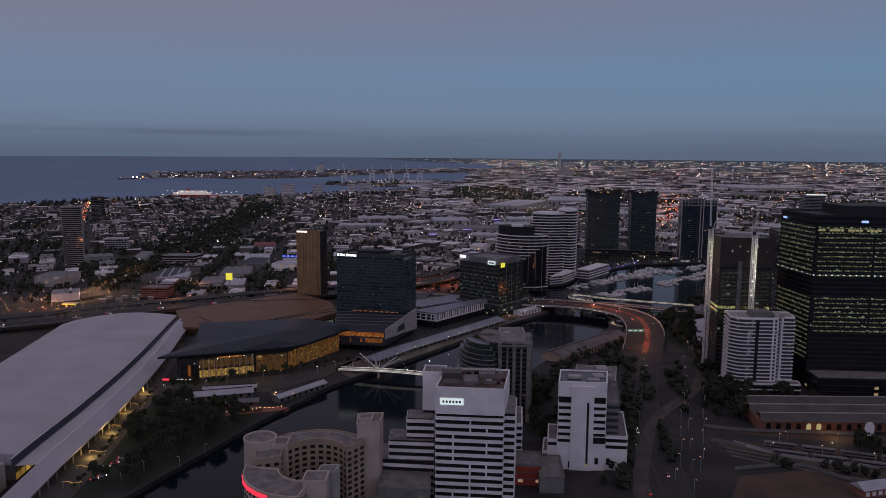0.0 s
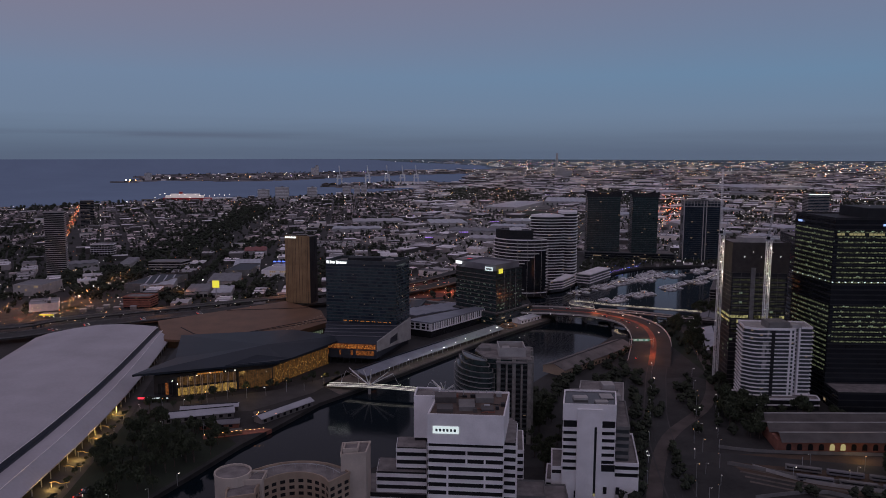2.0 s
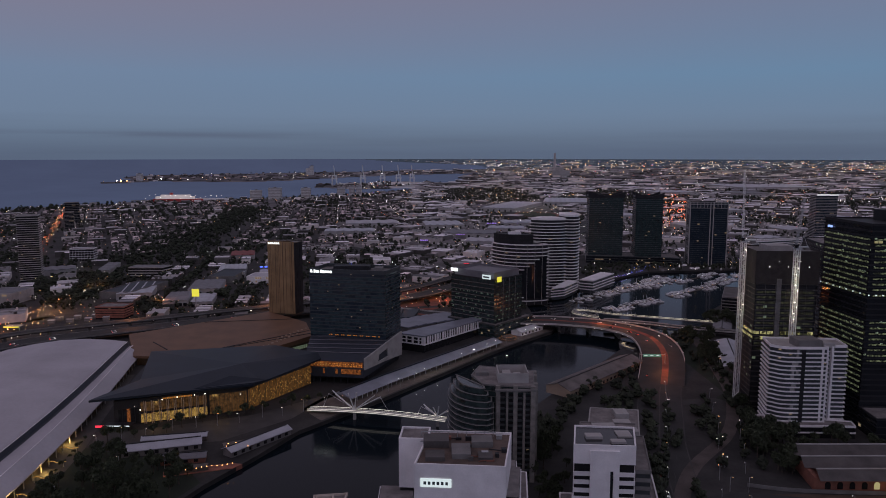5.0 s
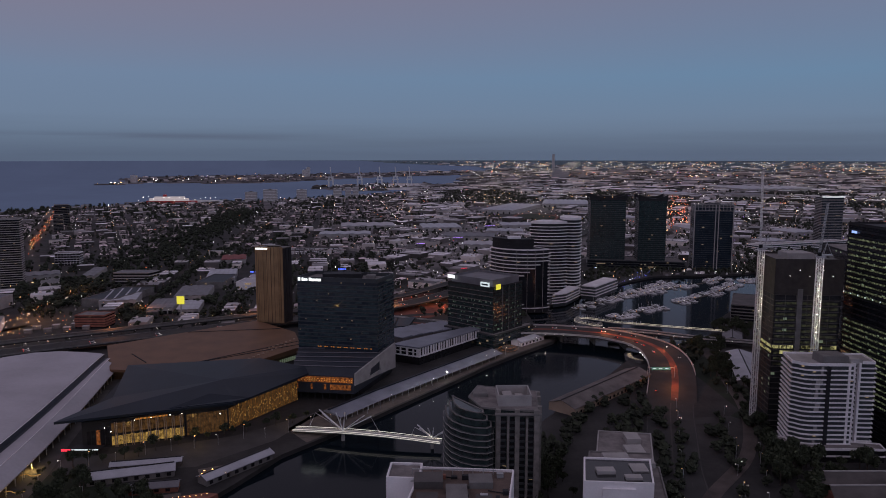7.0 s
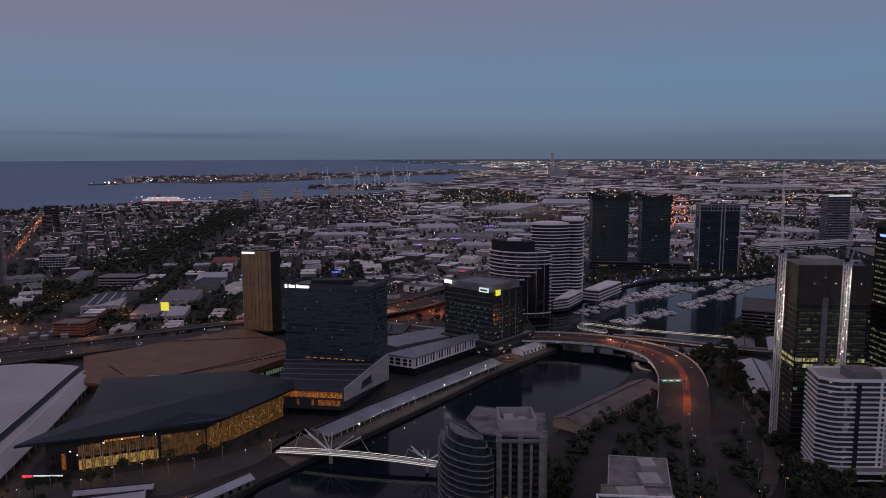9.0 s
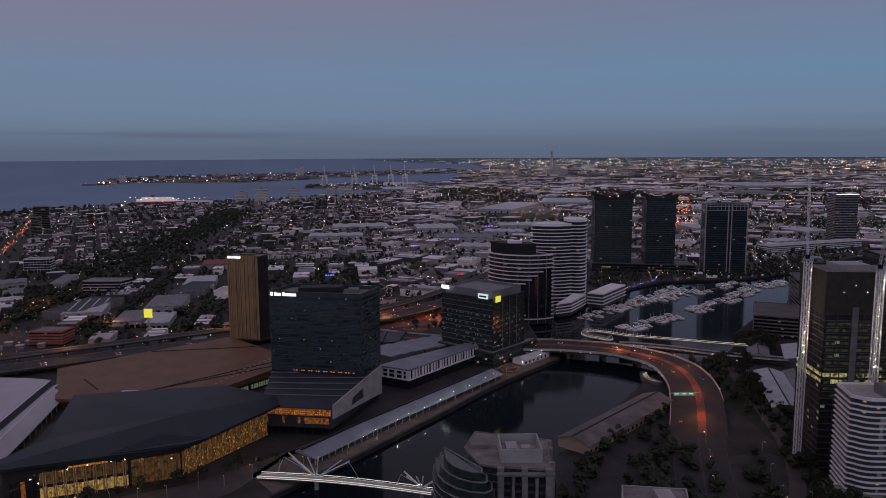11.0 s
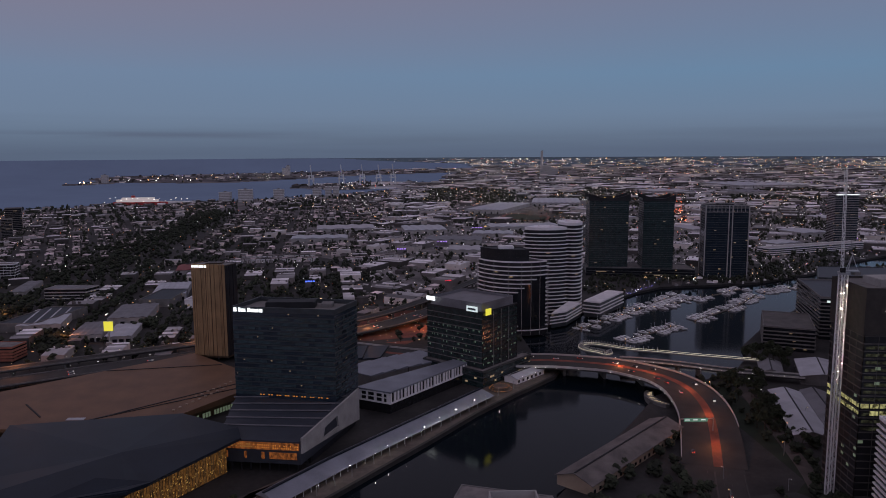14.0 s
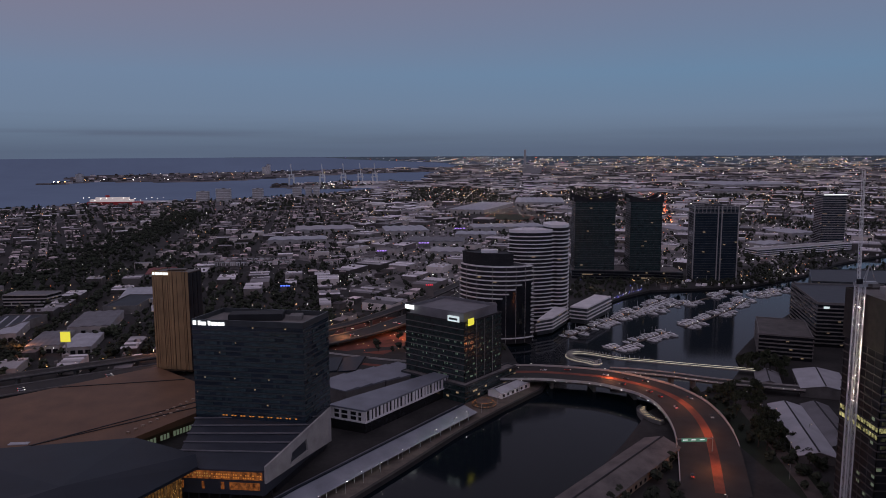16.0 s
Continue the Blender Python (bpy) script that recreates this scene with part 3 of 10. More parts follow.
def ribbon(bm, pts, w, z, thick=0.0, zs=None):
    """A strip of road along a line of points."""
    lv, rv, lo = [], [], []
    for i, p in enumerate(pts):
        a, b = Vector(pts[max(0, i - 1)]), Vector(pts[min(len(pts) - 1, i + 1)])
        d = (b - a).normalized()
        n = Vector((-d.y, d.x))
        zz = zs[i] if zs else z
        lv.append(bm.verts.new((p[0] + n.x * w / 2, p[1] + n.y * w / 2, zz)))
        rv.append(bm.verts.new((p[0] - n.x * w / 2, p[1] - n.y * w / 2, zz)))
        if thick:
            lo.append((bm.verts.new((p[0] + n.x * w / 2, p[1] + n.y * w / 2, zz - thick)), bm.verts.new((p[0] - n.x * w / 2, p[1] - n.y * w / 2, zz - thick))))
    for i in range(len(pts) - 1):
        bm.faces.new((lv[i], rv[i], rv[i + 1], lv[i + 1]))
        if thick:
            a, b = lo[i], lo[i + 1]
            bm.faces.new((a[0], b[0], b[1], a[1]))
            bm.faces.new((lv[i], lv[i + 1], b[0], a[0]))
            bm.faces.new((rv[i + 1], rv[i], a[1], b[1]))


def low_wall(bm, pts, w, z_low, z_top):
    """A continuous wall along a line; heights may be lists."""
    L_, R_ = offset_line(pts, w / 2), offset_line(pts, -w / 2)
    rows = []
    for i in range(len(pts)):
        a, b = (z_low[i], z_top[i]) if isinstance(z_low, list) else (z_low, z_top)
        rows.append([bm.verts.new(p) for p in ((*L_[i], a), (*L_[i], b), (*R_[i], b), (*R_[i], a))])
    for r0, r1 in zip(rows, rows[1:]):
        for k in range(4):
            bm.faces.new((r0[k], r0[(k + 1) % 4], r1[(k + 1) % 4], r1[k]))


def smooth_line(pts, n=6):
    out = []
    P = [Vector(p) for p in pts]
    for i in range(len(P) - 1):
        a, b, c, d = P[max(0, i - 1)], P[i], P[i + 1], P[min(len(P) - 1, i + 2)]
        for k in range(n):
            t = k / n
            out.append(tuple(0.5 * ((2 * b) + (c - a) * t + (2 * a - 5 * b + 4 * c - d) * t * t + (3 * b - a - 3 * c + d) * t ** 3)))
    out.append(tuple(P[-1]))
    return out


def offset_line(pts, d):
    out = []
    for i, p in enumerate(pts):
        a, b = Vector(pts[max(0, i - 1)]), Vector(pts[min(len(pts) - 1, i + 1)])
        e = (b - a).normalized()
        out.append((p[0] - e.y * d, p[1] + e.x * d))
    return out


def road(name, pts, w, z=3.06, material=None, label="dark asphalt road", category="road"):
    bm = bmesh.new()
    ribbon(bm, pts, w, z)
    return tagged(finish(name, bm, material or M["asphalt"]), label, category, kind="structure")


def patch(name, poly, z, material, label, category):
    bm = bmesh.new()
    vs = [bm.verts.new((x, y, z)) for x, y in poly]
    for tri in tessellate_polygon([[Vector((x, y, 0)) for x, y in poly]]):
        bm.faces.new([vs[i] for i in tri])
    return tagged(finish(name, bm, material), label, category, kind="structure")


# ---- exhibition hall with the long white roof ----
def exhibition_hall():
    t = thing("exhibition_hall", "very long hall with a white curved roof and sloping street verandah", "building", (-260, 590, 3))
    ax, ay = -234.0, 401.0
    d = Vector((-52, 371)).normalized()
    n = Vector((-d.y, d.x))          # to the hall's far side
    L = 375.0

    BOW = ((-60, 6.0), (0, 4.0), (24, 2.6), (85, -2.4), (135, -4.6), (180, -5.7), (230, -5.4), (290, -3.6), (354, -0.8), (400, -0.6))

    def P(s, o, z):
        given = o
        for (s0, b0), (s1, b1) in zip(BOW, BOW[1:]):
            if s <= s1:
                break
        o += (b0 + (b1 - b0) * (s - s0) / (s1 - s0)) * (1 - max(0, o) / 110)
        if given >= -2.4:                 # the roof's edge draws back towards the near end
            o += 8.5 * (1 - max(0, min(1, s / 375)) ** 1.6) * (1 - max(0, given) / 110)
        q = Vector((ax, ay)) + d * s + n * o
        return (q.x + 260, q.y - 590, z - 3)
    bm = bmesh.new()
    prof = [(0, 18.6), (2, 19.6), (16, 21.6), (36, 23.2), (56, 23.6), (76, 22.8), (96, 20.5), (107, 17.5), (110, 14)]
    secs = []
    for s in [6 + (L - 6) * i / 30 for i in range(31)]:
        secs.append([bm.verts.new(P(s - max(0, o - 48) * 0.40 * max(0, (s / L - 0.85) / 0.15), o, z)) for o, z in prof])
    for a, b in zip(secs, secs[1:]):
        for i in range(len(prof) - 1):
            bm.faces.new((a[i], a[i + 1], b[i + 1], b[i]))
    for sec in (secs[0], secs[-1]):
        lows = [bm.verts.new((sec[0].co.x, sec[0].co.y, 10)), bm.verts.new((sec[-1].co.x, sec[-1].co.y, 10))]
        bm.faces.new([lows[0]] + sec + [lows[1]])
    part("roof", bm, M["white_roof"], t, "white curved roof")
    bm = bmesh.new()                      # walls under the roof
    v = [P(s, o, z) for z in (3, 14.5) for s, o in ((8, 1.5), (L - 4, 1.5), (L - 40, 106), (8, 106))]
    vv = [bm.verts.new(p) for p in v]
    for f in ((0, 1, 5, 4), (1, 2, 6, 5), (2, 3, 7, 6), (3, 0, 4, 7), (4, 5, 6, 7)):
        bm.faces.new([vv[i] for i in f])
    part("wall", bm, M["conc_dark"], t)
    bm = bmesh.new()                      # dark gutter
    for k in range(24):
        s0, s1 = L * k / 24 + (0.5 if k == 0 else 0), L * (k + 1) / 24
        for (o0, z0), (o1, z1) in (((0, 18.5), (-0.6, 15.4)), ((-0.6, 15.4), (-2.3, 15.0))):
            bm.faces.new([bm.verts.new(P(s, o, z)) for s, o, z in ((s0, o0, z0), (s1, o0, z0), (s1, o1, z1), (s0, o1, z1))])
    part("gutter", bm, M["gutter"], t, "dark roof gutter")
    bm = bmesh.new()                      # pale roof strip between gutter and verandah
    for k in range(24):
        s0, s1 = L * k / 24, L * (k + 1) / 24
        bm.faces.new([bm.verts.new(P(s, o, z)) for s, o, z in ((s0, -2.3, 15.0), (s1, -2.3, 15.0), (s1, -4.8, 15.2), (s0, -4.8, 15.2))])
    part("gutter_strip", bm, M["white_roof"], t, "pale flat roof strip beside the gutter")
    for o, z in ((-0.1, 18.9), (-4.9, 15.3)):     # raised kerb lines beside the gutter
        bm = bmesh.new()
        low_wall(bm, [P(L * k / 24, o, 0)[:2] for k in range(25)], 0.35, P(0, o, z - 0.18)[2], P(0, o, z + 0.18)[2])
        part("gutter_kerb", bm, M["white"], t)
    bm = bmesh.new()                      # sloping verandah
    for s0, s1, o in ((-55, L - 8, -14.0),):
        cuts = []
        for k in range(13):
            a0 = s0 + (s1 - s0) * k / 12
            cuts.append([bm.verts.new((x, y, z - dz)) for (x, y, z), dz in ((P(a0, -4.9, 15.2), 0), (P(a0, o, 9.3), 0), (P(a0, o, 9.3), 0.7), (P(a0, -4.9, 15.2), 0.7))])
        for c0, c1 in zip(cuts, cuts[1:]):
            for i in range(4):
                bm.faces.new((c0[i], c1[i], c1[(i + 1) % 4], c0[(i + 1) % 4]))
        bm.faces.new(cuts[0])
        bm.faces.new(cuts[-1][::-1])
    part("verandah", bm, M["white_roof"], t, "pale sloping verandah roof")
    bm = bmesh.new()                      # columns under the verandah
    for k in range(36):
        s = -50 + k * 11.3
        o = -13.0
        bar(bm, P(s, o, 3), P(s, o, 9), 0.5)
    tagged(part("verandah_column", bm, M["steel"], t), kind="stuff")
    bm = bmesh.new()                      # glazing under the verandah, lit from within
    for k in range(60):
        s = 6 + k * 6
        vv = [bm.verts.new(p) for p in (P(s, 0.5, 4), P(s + 5, 0.5, 4), P(s + 5, 0.5, 8), P(s, 0.5, 8))]
        bm.faces.new(vv)
    part("glazing", bm, M["lit_yellow"], t, "warm lit glazing under the verandah")
    bm = bmesh.new()                      # grey end block
    for (s0, s1, o0, o1, z) in ((-30, -1, 3, 26, 18), (-30, 3, 26, 60, 21), (-6, 3, 60, 104, 15)):
        q = [P(s0, o0, 0), P(s1, o0, 0), P(s1, o1, 0), P(s0, o1, 0)]
        prism(bm, [(a, b) for a, b, c in q], 0, z - 3)
    part("end_block", bm, M["concrete"], t)
    return t


exhibition_hall()


# ---- convention centre: folded slate roof over a glowing glass hall ----
def convention_centre():
    ox, oy = -150, 660
    t = thing("convention_centre", "convention centre with a folded slate-blue roof over tall glowing glass walls", "building", (ox, oy, 3))
    R = [(-234, 586, 26), (-131, 625, 25), (-126, 634, 24), (-91, 694, 25), (-96, 708, 26), (-139, 737, 25), (-247, 731, 21), (-220, 640, 24)]
    mid = (-150, 665, 29)
    bm = bmesh.new()
    top = [bm.verts.new((x - ox, y - oy, z - 3)) for x, y, z in R]
    low = [bm.verts.new((x - ox, y - oy, z - 4.6)) for x, y, z in R]
    c = bm.verts.new((mid[0] - ox, mid[1] - oy, mid[2] - 3))
    cl = bm.verts.new((mid[0] - ox, mid[1] - oy, 19))
    n = len(R)
    for i in range(n):
        j = (i + 1) % n
        bm.faces.new((top[i], top[j], c))
        bm.faces.new((low[j], low[i], cl))
        bm.faces.new((low[i], low[j], top[j], top[i]))
    part("roof", bm, M["slate_roof"], t, "folded slate-blue metal roof")
    bm = bmesh.new()                      # the folded wedge over the entrance
    pts = [(-170, 612, 25.8), (-131, 626, 25.6), (-122, 636, 25.2), (-150, 634, 28.6)]
    vv = [bm.verts.new((x - ox, y - oy, z - 3)) for x, y, z in pts]
    vl = [bm.verts.new((x - ox, y - oy, 21)) for x, y, z in pts]
    bm.faces.new(vv)
    for i in range(4):
        bm.faces.new((vv[i], vv[(i + 1) % 4], vl[(i + 1) % 4], vl[i]))
    part("roof_fold", bm, M["slate_roof"], t, "folded roof wedge")
    wallp = [(-222, 597), (-136, 630), (-131, 641), (-100, 694), (-104, 704), (-140, 730), (-240, 726)]
    bm = bmesh.new()
    prism(bm, [(x - ox, y - oy) for x, y in wallp], -1, 18.5)
    part("wall", bm, M["dark"], t)
    rnd = random.Random(4)

    def front(s0, s1, z0, z1, out, depth, mat, name, lab="", seg=0):
        a, b = wallp[seg], wallp[seg + 1]
        bm = bmesh.new()
        pane(bm, (a[0] + (b[0] - a[0]) * s0 - ox, a[1] + (b[1] - a[1]) * s0 - oy), (a[0] + (b[0] - a[0]) * s1 - ox, a[1] + (b[1] - a[1]) * s1 - oy), z0, z1, out, depth)
        return part(name, bm, mat, t, lab)
    for k in range(24):                   # tall glazing of the great hall, glowing between its mullions
        s0 = 0.19 + k * 0.0205
        front(s0, s0 + 0.0185, 0.6, 7.0 + 1.0 * noise.noise(Vector((k * 0.6, 0, 0))), 0.05, 0.06, M["lit_hall"], "glowing_pane", "tall glowing pane of warm yellow light")
        front(s0, s0 + 0.0185, 8.6, 15.5, 0.05, 0.06, M["lit_foyer"], "upper_pane", "dim amber upper pane")
    for k in range(15):                   # darker foyer beside it
        s0 = 0.70 + k * 0.0195
        front(s0, s0 + 0.0175, 0.6, 15.5, 0.05, 0.06, M["lit_foyer"], "foyer_pane", "dim amber foyer pane")
    for k in range(5):
        s0 = 0.03 + k * 0.03
        front(s0, s0 + 0.025, 1.0, 12, 0.05, 0.06, M["lit_lobby"] if k == 2 else M["window"], "dark_pane", "dark corner pane")
    for k in range(26):                   # string of orange lights under the eave
        s0 = 0.35 + k * 0.0085
        front(s0, s0 + 0.006, 16.2, 17.4, 0.6, 0.2, M["lit_orange"] if k % 3 else M["lit_yellow"], "eave_light", "orange eave light")
    bm = bmesh.new()                      # small scattered panes of the river front
    for seg in (1, 2):
        a, b = wallp[seg], wallp[seg + 1]
        k = max(2, int(math.dist(a, b) / 0.8))
        for i in range(k):
            for row in range(14):
                edge = 0.20 if row < 10 else 0.07
                if rnd.random() < edge * (0.8 + 0.6 * noise.noise(Vector((i * 0.11, row * 0.3, 2.0)))):
                    s0, s1 = (i + 0.25) / k, (i + 0.75) / k
                    z0 = 0.8 + row * 1.12
                    pane(bm, (a[0] + (b[0] - a[0]) * s0 - ox, a[1] + (b[1] - a[1]) * s0 - oy), (a[0] + (b[0] - a[0]) * s1 - ox, a[1] + (b[1] - a[1]) * s1 - oy), z0, z0 + 0.7, 0.12, 0.05)
    tagged(part("pinprick_panes", bm, M["lit_yellow"], t, "small scattered amber panes"), kind="stuff")
    for seg in (1, 2):
        k = 6 if seg == 1 else 30
        for i in range(k):
            front((i + 0.08) / k, (i + 0.92) / k, 0.5, 16, 0.04, 0.05, M["lit_foyer"] if i % 3 == 0 else M["lit_front"], "foyer_pane", "amber lit foyer pane", seg)
    for i in range(9):                    # tall paired columns before the glass
        s = 0.215 + i * 0.055
        x, y = wallp[0][0] + (wallp[1][0] - wallp[0][0]) * s + 0.8 - ox, wallp[0][1] + (wallp[1][1] - wallp[0][1]) * s - 2.0 - oy
        bm = bmesh.new()
        bar(bm, (x, y, 0), (x, y, 17), 0.45)
        bar(bm, (x + 1.1, y + 0.4, 0), (x + 1.1, y + 0.4, 17), 0.45)
        part("column", bm, M["tan"], t, "paired slender columns")
    for s, z in ((0.16, 14), (0.2, 11), (0.36, 16.6), (0.47, 17.4), (0.60, 17.6), (0.68, 17.6), (0.95, 14)):
        bm = bmesh.new()
        octa(bm, wallp[0][0] + (wallp[1][0] - wallp[0][0]) * s - ox, wallp[0][1] + (wallp[1][1] - wallp[0][1]) * s - 3 - oy, z, 0.42)
        part("soffit_lamp", bm, M["lamp_white"], t, "soffit downlight")
    bm = bmesh.new()                      # red-orange lit entry canopy at the hall corner
    box(bm, -225 - ox, -208 - ox, 588 - oy, 588.4 - oy, 3.4, 4.1)
    part("entry_canopy", bm, M["sign_pale"], t, "white lit entry canopy edge")
    bm = bmesh.new()
    box(bm, -231 - ox, -225.2 - ox, 587 - oy, 587.4 - oy, 3.2, 4.6)
    part("entry_sign", bm, M["sign_red"], t, "red lit entry sign")
    bm = bmesh.new()
    box(bm, -226 - ox, -207 - ox, 588.5 - oy, 596 - oy, 3.6, 4.0)
    for x in (-224, -216, -209):
        box(bm, x - 0.2 - ox, x + 0.2 - ox, 589 - oy, 589.4 - oy, 0, 3.6)
    part("entry_roof", bm, M["dark"], t)
    return t


convention_centre()


# ---- hotel: dark slab on a ribbed podium ----
def hotel():
    F = [(-112, 768), (-41, 752), (-29, 784), (-100, 800)]
    t = tower("hotel_tower", "dark blue-grey glass hotel slab with white rooftop sign", F, 27, 86, 18, M["blue_glass"], M["spandrel"], 1.0, 0.15,
              lit=0.03, lit_mat=M["lit_warm"], pitch=1.3, mull=0, seed=5, roof_mat=M["conc_dark"], parapet=3.4, lit_run=1,
              plant=((-20, 14, -4, 8, 4.5, M["dark"]), (18, 26, -4, 6, 3, M["conc_dark"])))
    cx, cy, z0 = t.location
    rnd = random.Random(9)
    fp = [(x - cx, y - cy) for x, y in F]
    # checkered panes standing slightly proud, a few variants used floor by floor
    fh = 59 / 18
    proto = {}
    for fl in range(17):
        for ei, (a, b) in enumerate(((fp[0], fp[1]), (fp[1], fp[2]))):
            k = int(math.dist(a, b) / 2.0)
            step = Vector((b[0] - a[0], b[1] - a[1], 0)) / k
            i = 0
            while i < k:
                w = min(rnd.randint(1, 3), k - i)
                if rnd.random() < 0.68:
                    at = step * i + Vector((0, 0, fh * fl))
                    if (ei, w) in proto:
                        again(proto[ei, w], at)
                    else:
                        bm = bmesh.new()
                        pane(bm, a, (a[0] + step.x * w, a[1] + step.y * w), 0.7, fh - 0.6, 0.1, 0.12)
                        proto[ei, w] = part("facade_panel", bm, M["blue_panel"], t, at=at)
                i += w
    bm = bmesh.new()
    d = Vector((fp[1][0] - fp[0][0], fp[1][1] - fp[0][1])).normalized()
    rnd = random.Random(3)
    s = 1.0
    for k, w in enumerate((2.2, 0.6, 1.6, 1.4, 1.5, 0.7, 1.7, 1.4, 1.5, 0.6, 1.5, 0.6, 1.5)):
        a = (fp[0][0] + d.x * s, fp[0][1] + d.y * s)
        b = (fp[0][0] + d.x * (s + w), fp[0][1] + d.y * (s + w))
        if k != 1 and k != 5:
            pane(bm, a, b, 58.8, 61.6 if k in (0, 2, 6) else 61.0, 0.5, 0.3)
        s += w + 0.35
    part("roof_sign", bm, M["sign_white"], t, "white illuminated rooftop sign of plain shapes")
    for i in range(26):
        s = 16 + i * 2.0
        if (i * 7) % 3:
            bm = bmesh.new()
            pane(bm, (fp[0][0] + d.x * s, fp[0][1] + d.y * s), (fp[0][0] + d.x * (s + 1.3), fp[0][1] + d.y * (s + 1.3)), 0.8, 1.5, 0.25, 0.1)
            part("restaurant_light", bm, M["lit_orange"], t, "warm lit restaurant window")
    # podium
    p = thing("hotel_podium", "hotel podium with ribbed dark roof and pale wedge wall", "building", (-70, 730, 3))
    base = [(-106, 698), (-55, 690), (-28, 767), (-40, 790), (-114, 795)]
    bm = bmesh.new()
    prism(bm, [(x + 70, y - 730) for x, y in base], 6, 21, [20, 20, 23.5, 24, 24])
    part("body", bm, M["gutter"], p)
    bm = bmesh.new()
    for k in range(5):
        s = 0.28 + 0.16 * k
        a = Vector((-106 + 70, 698 - 730, 20.4)).lerp(Vector((-113 + 70, 770 - 730, 23.6)), s)
        b = Vector((-55 + 70, 690 - 730, 20.4)).lerp(Vector((-28 + 70, 767 - 730, 24.0)), s)
        bar(bm, a, b, 1.1, 0.5)
    tagged(part("roof_rib", bm, M["grey_roof"], p, "pale roof ribs"), kind="stuff")
    bm = bmesh.new()                      # pale wedge wall towards the river, with a deep opening
    a, b = Vector((-55 + 70, 690 - 730)), Vector((-28 + 70, 767 - 730))
    d = (b - a).normalized()
    nrm = Vector((d.y, -d.x)) * 1.2

    def W(s, z, o):
        q = a + d * s + nrm * o
        return (q.x, q.y, z)
    LW = (b - a).length
    outline = [(0, 13), (0, 22.5), (LW, 27.5), (LW, 5), (LW * 0.55, 9)]
    hole = [(LW * 0.33, 12.5), (LW * 0.36, 18.5), (LW * 0.58, 19.8), (LW * 0.60, 12.0)]
    for o in (0.0, 1.0):
        vo = [bm.verts.new(W(s, z, o)) for s, z in outline]
        vh = [bm.verts.new(W(s, z, o)) for s, z in hole]
        bm.faces.new((vo[0], vo[1], vh[1], vh[0]))
        bm.faces.new((vo[1], vo[2], vh[2], vh[1]))
        bm.faces.new((vo[2], vo[3], vh[3], vh[2]))
        bm.faces.new((vo[3], vo[4], vh[0], vh[3]))
        bm.faces.new((vo[4], vo[0], vh[0]))
        if o == 0:
            keep = (vo, vh)
    for q0, q1 in ((keep[0], vo), (keep[1], vh)):
        for i in range(len(q0)):
            j = (i + 1) % len(q0)
            bm.faces.new((q0[i], q0[j], q1[j], q1[i]))
    part("end_wall", bm, M["concrete"], p, "pale wedge-shaped end wall with a deep opening")
    qa, qb = Vector((-104, 697.5)), Vector((-56, 690))
    for row in range(2):                  # two rows of small amber lights below the roof
        for i in range(36):
            if noise.noise(Vector((i * 0.9, row * 3.0, 4.0))) > -0.12:
                q0, q1 = qa.lerp(qb, i / 36), qa.lerp(qb, (i + 0.45) / 36)
                bm = bmesh.new()
                pane(bm, (q0.x + 70, q0.y - 730), (q1.x + 70, q1.y - 730), 16.2 + row * 1.5 - 0.03 * i, 16.9 + row * 1.5 - 0.03 * i, 0.3, 0.1)
                part("lobby_light", bm, M["lit_orange"] if i > 14 else M["lit_yellow"], p, "small orange lobby light")
    # lamp light on the soffit wall, drawn as a glow of the wall
    bm = bmesh.new()
    pane(bm, (qa.x + 70, qa.y - 730), (qb.x + 70, qb.y - 730), 14.6, 19.2, 0.2, 0.06)
    part("soffit_glow", bm, M["lit_lobby"], p, "soffit wall with lamp light drawn as its own dim orange glow")
    for i, (s0, s1) in enumerate(((0.05, 0.09), (0.30, 0.33), (0.52, 0.56), (0.62, 0.97))):
        q0, q1 = qa.lerp(qb, s0), qa.lerp(qb, s1)
        bm = bmesh.new()
        pane(bm, (q0.x + 70, q0.y - 730), (q1.x + 70, q1.y - 730), 9, 13.2, 0.3, 0.1)
        part("lobby_window", bm, M["lit_lobby"], p, "red-orange lit lobby window")
    bm = bmesh.new()                      # legs and lower storey
    for i in range(10):
        q = Vector((-104, 700)).lerp(Vector((-52, 694)), i / 9)
        bar(bm, (q.x + 70, q.y - 730, 0), (q.x + 70, q.y - 730, 7), 0.8)
    prism(bm, [(x + 70, y - 730) for x, y in ((-100, 712), (-52, 706), (-30, 770), (-108, 790))], 0, 6.2)
    part("undercroft", bm, M["dark"], p)


hotel()


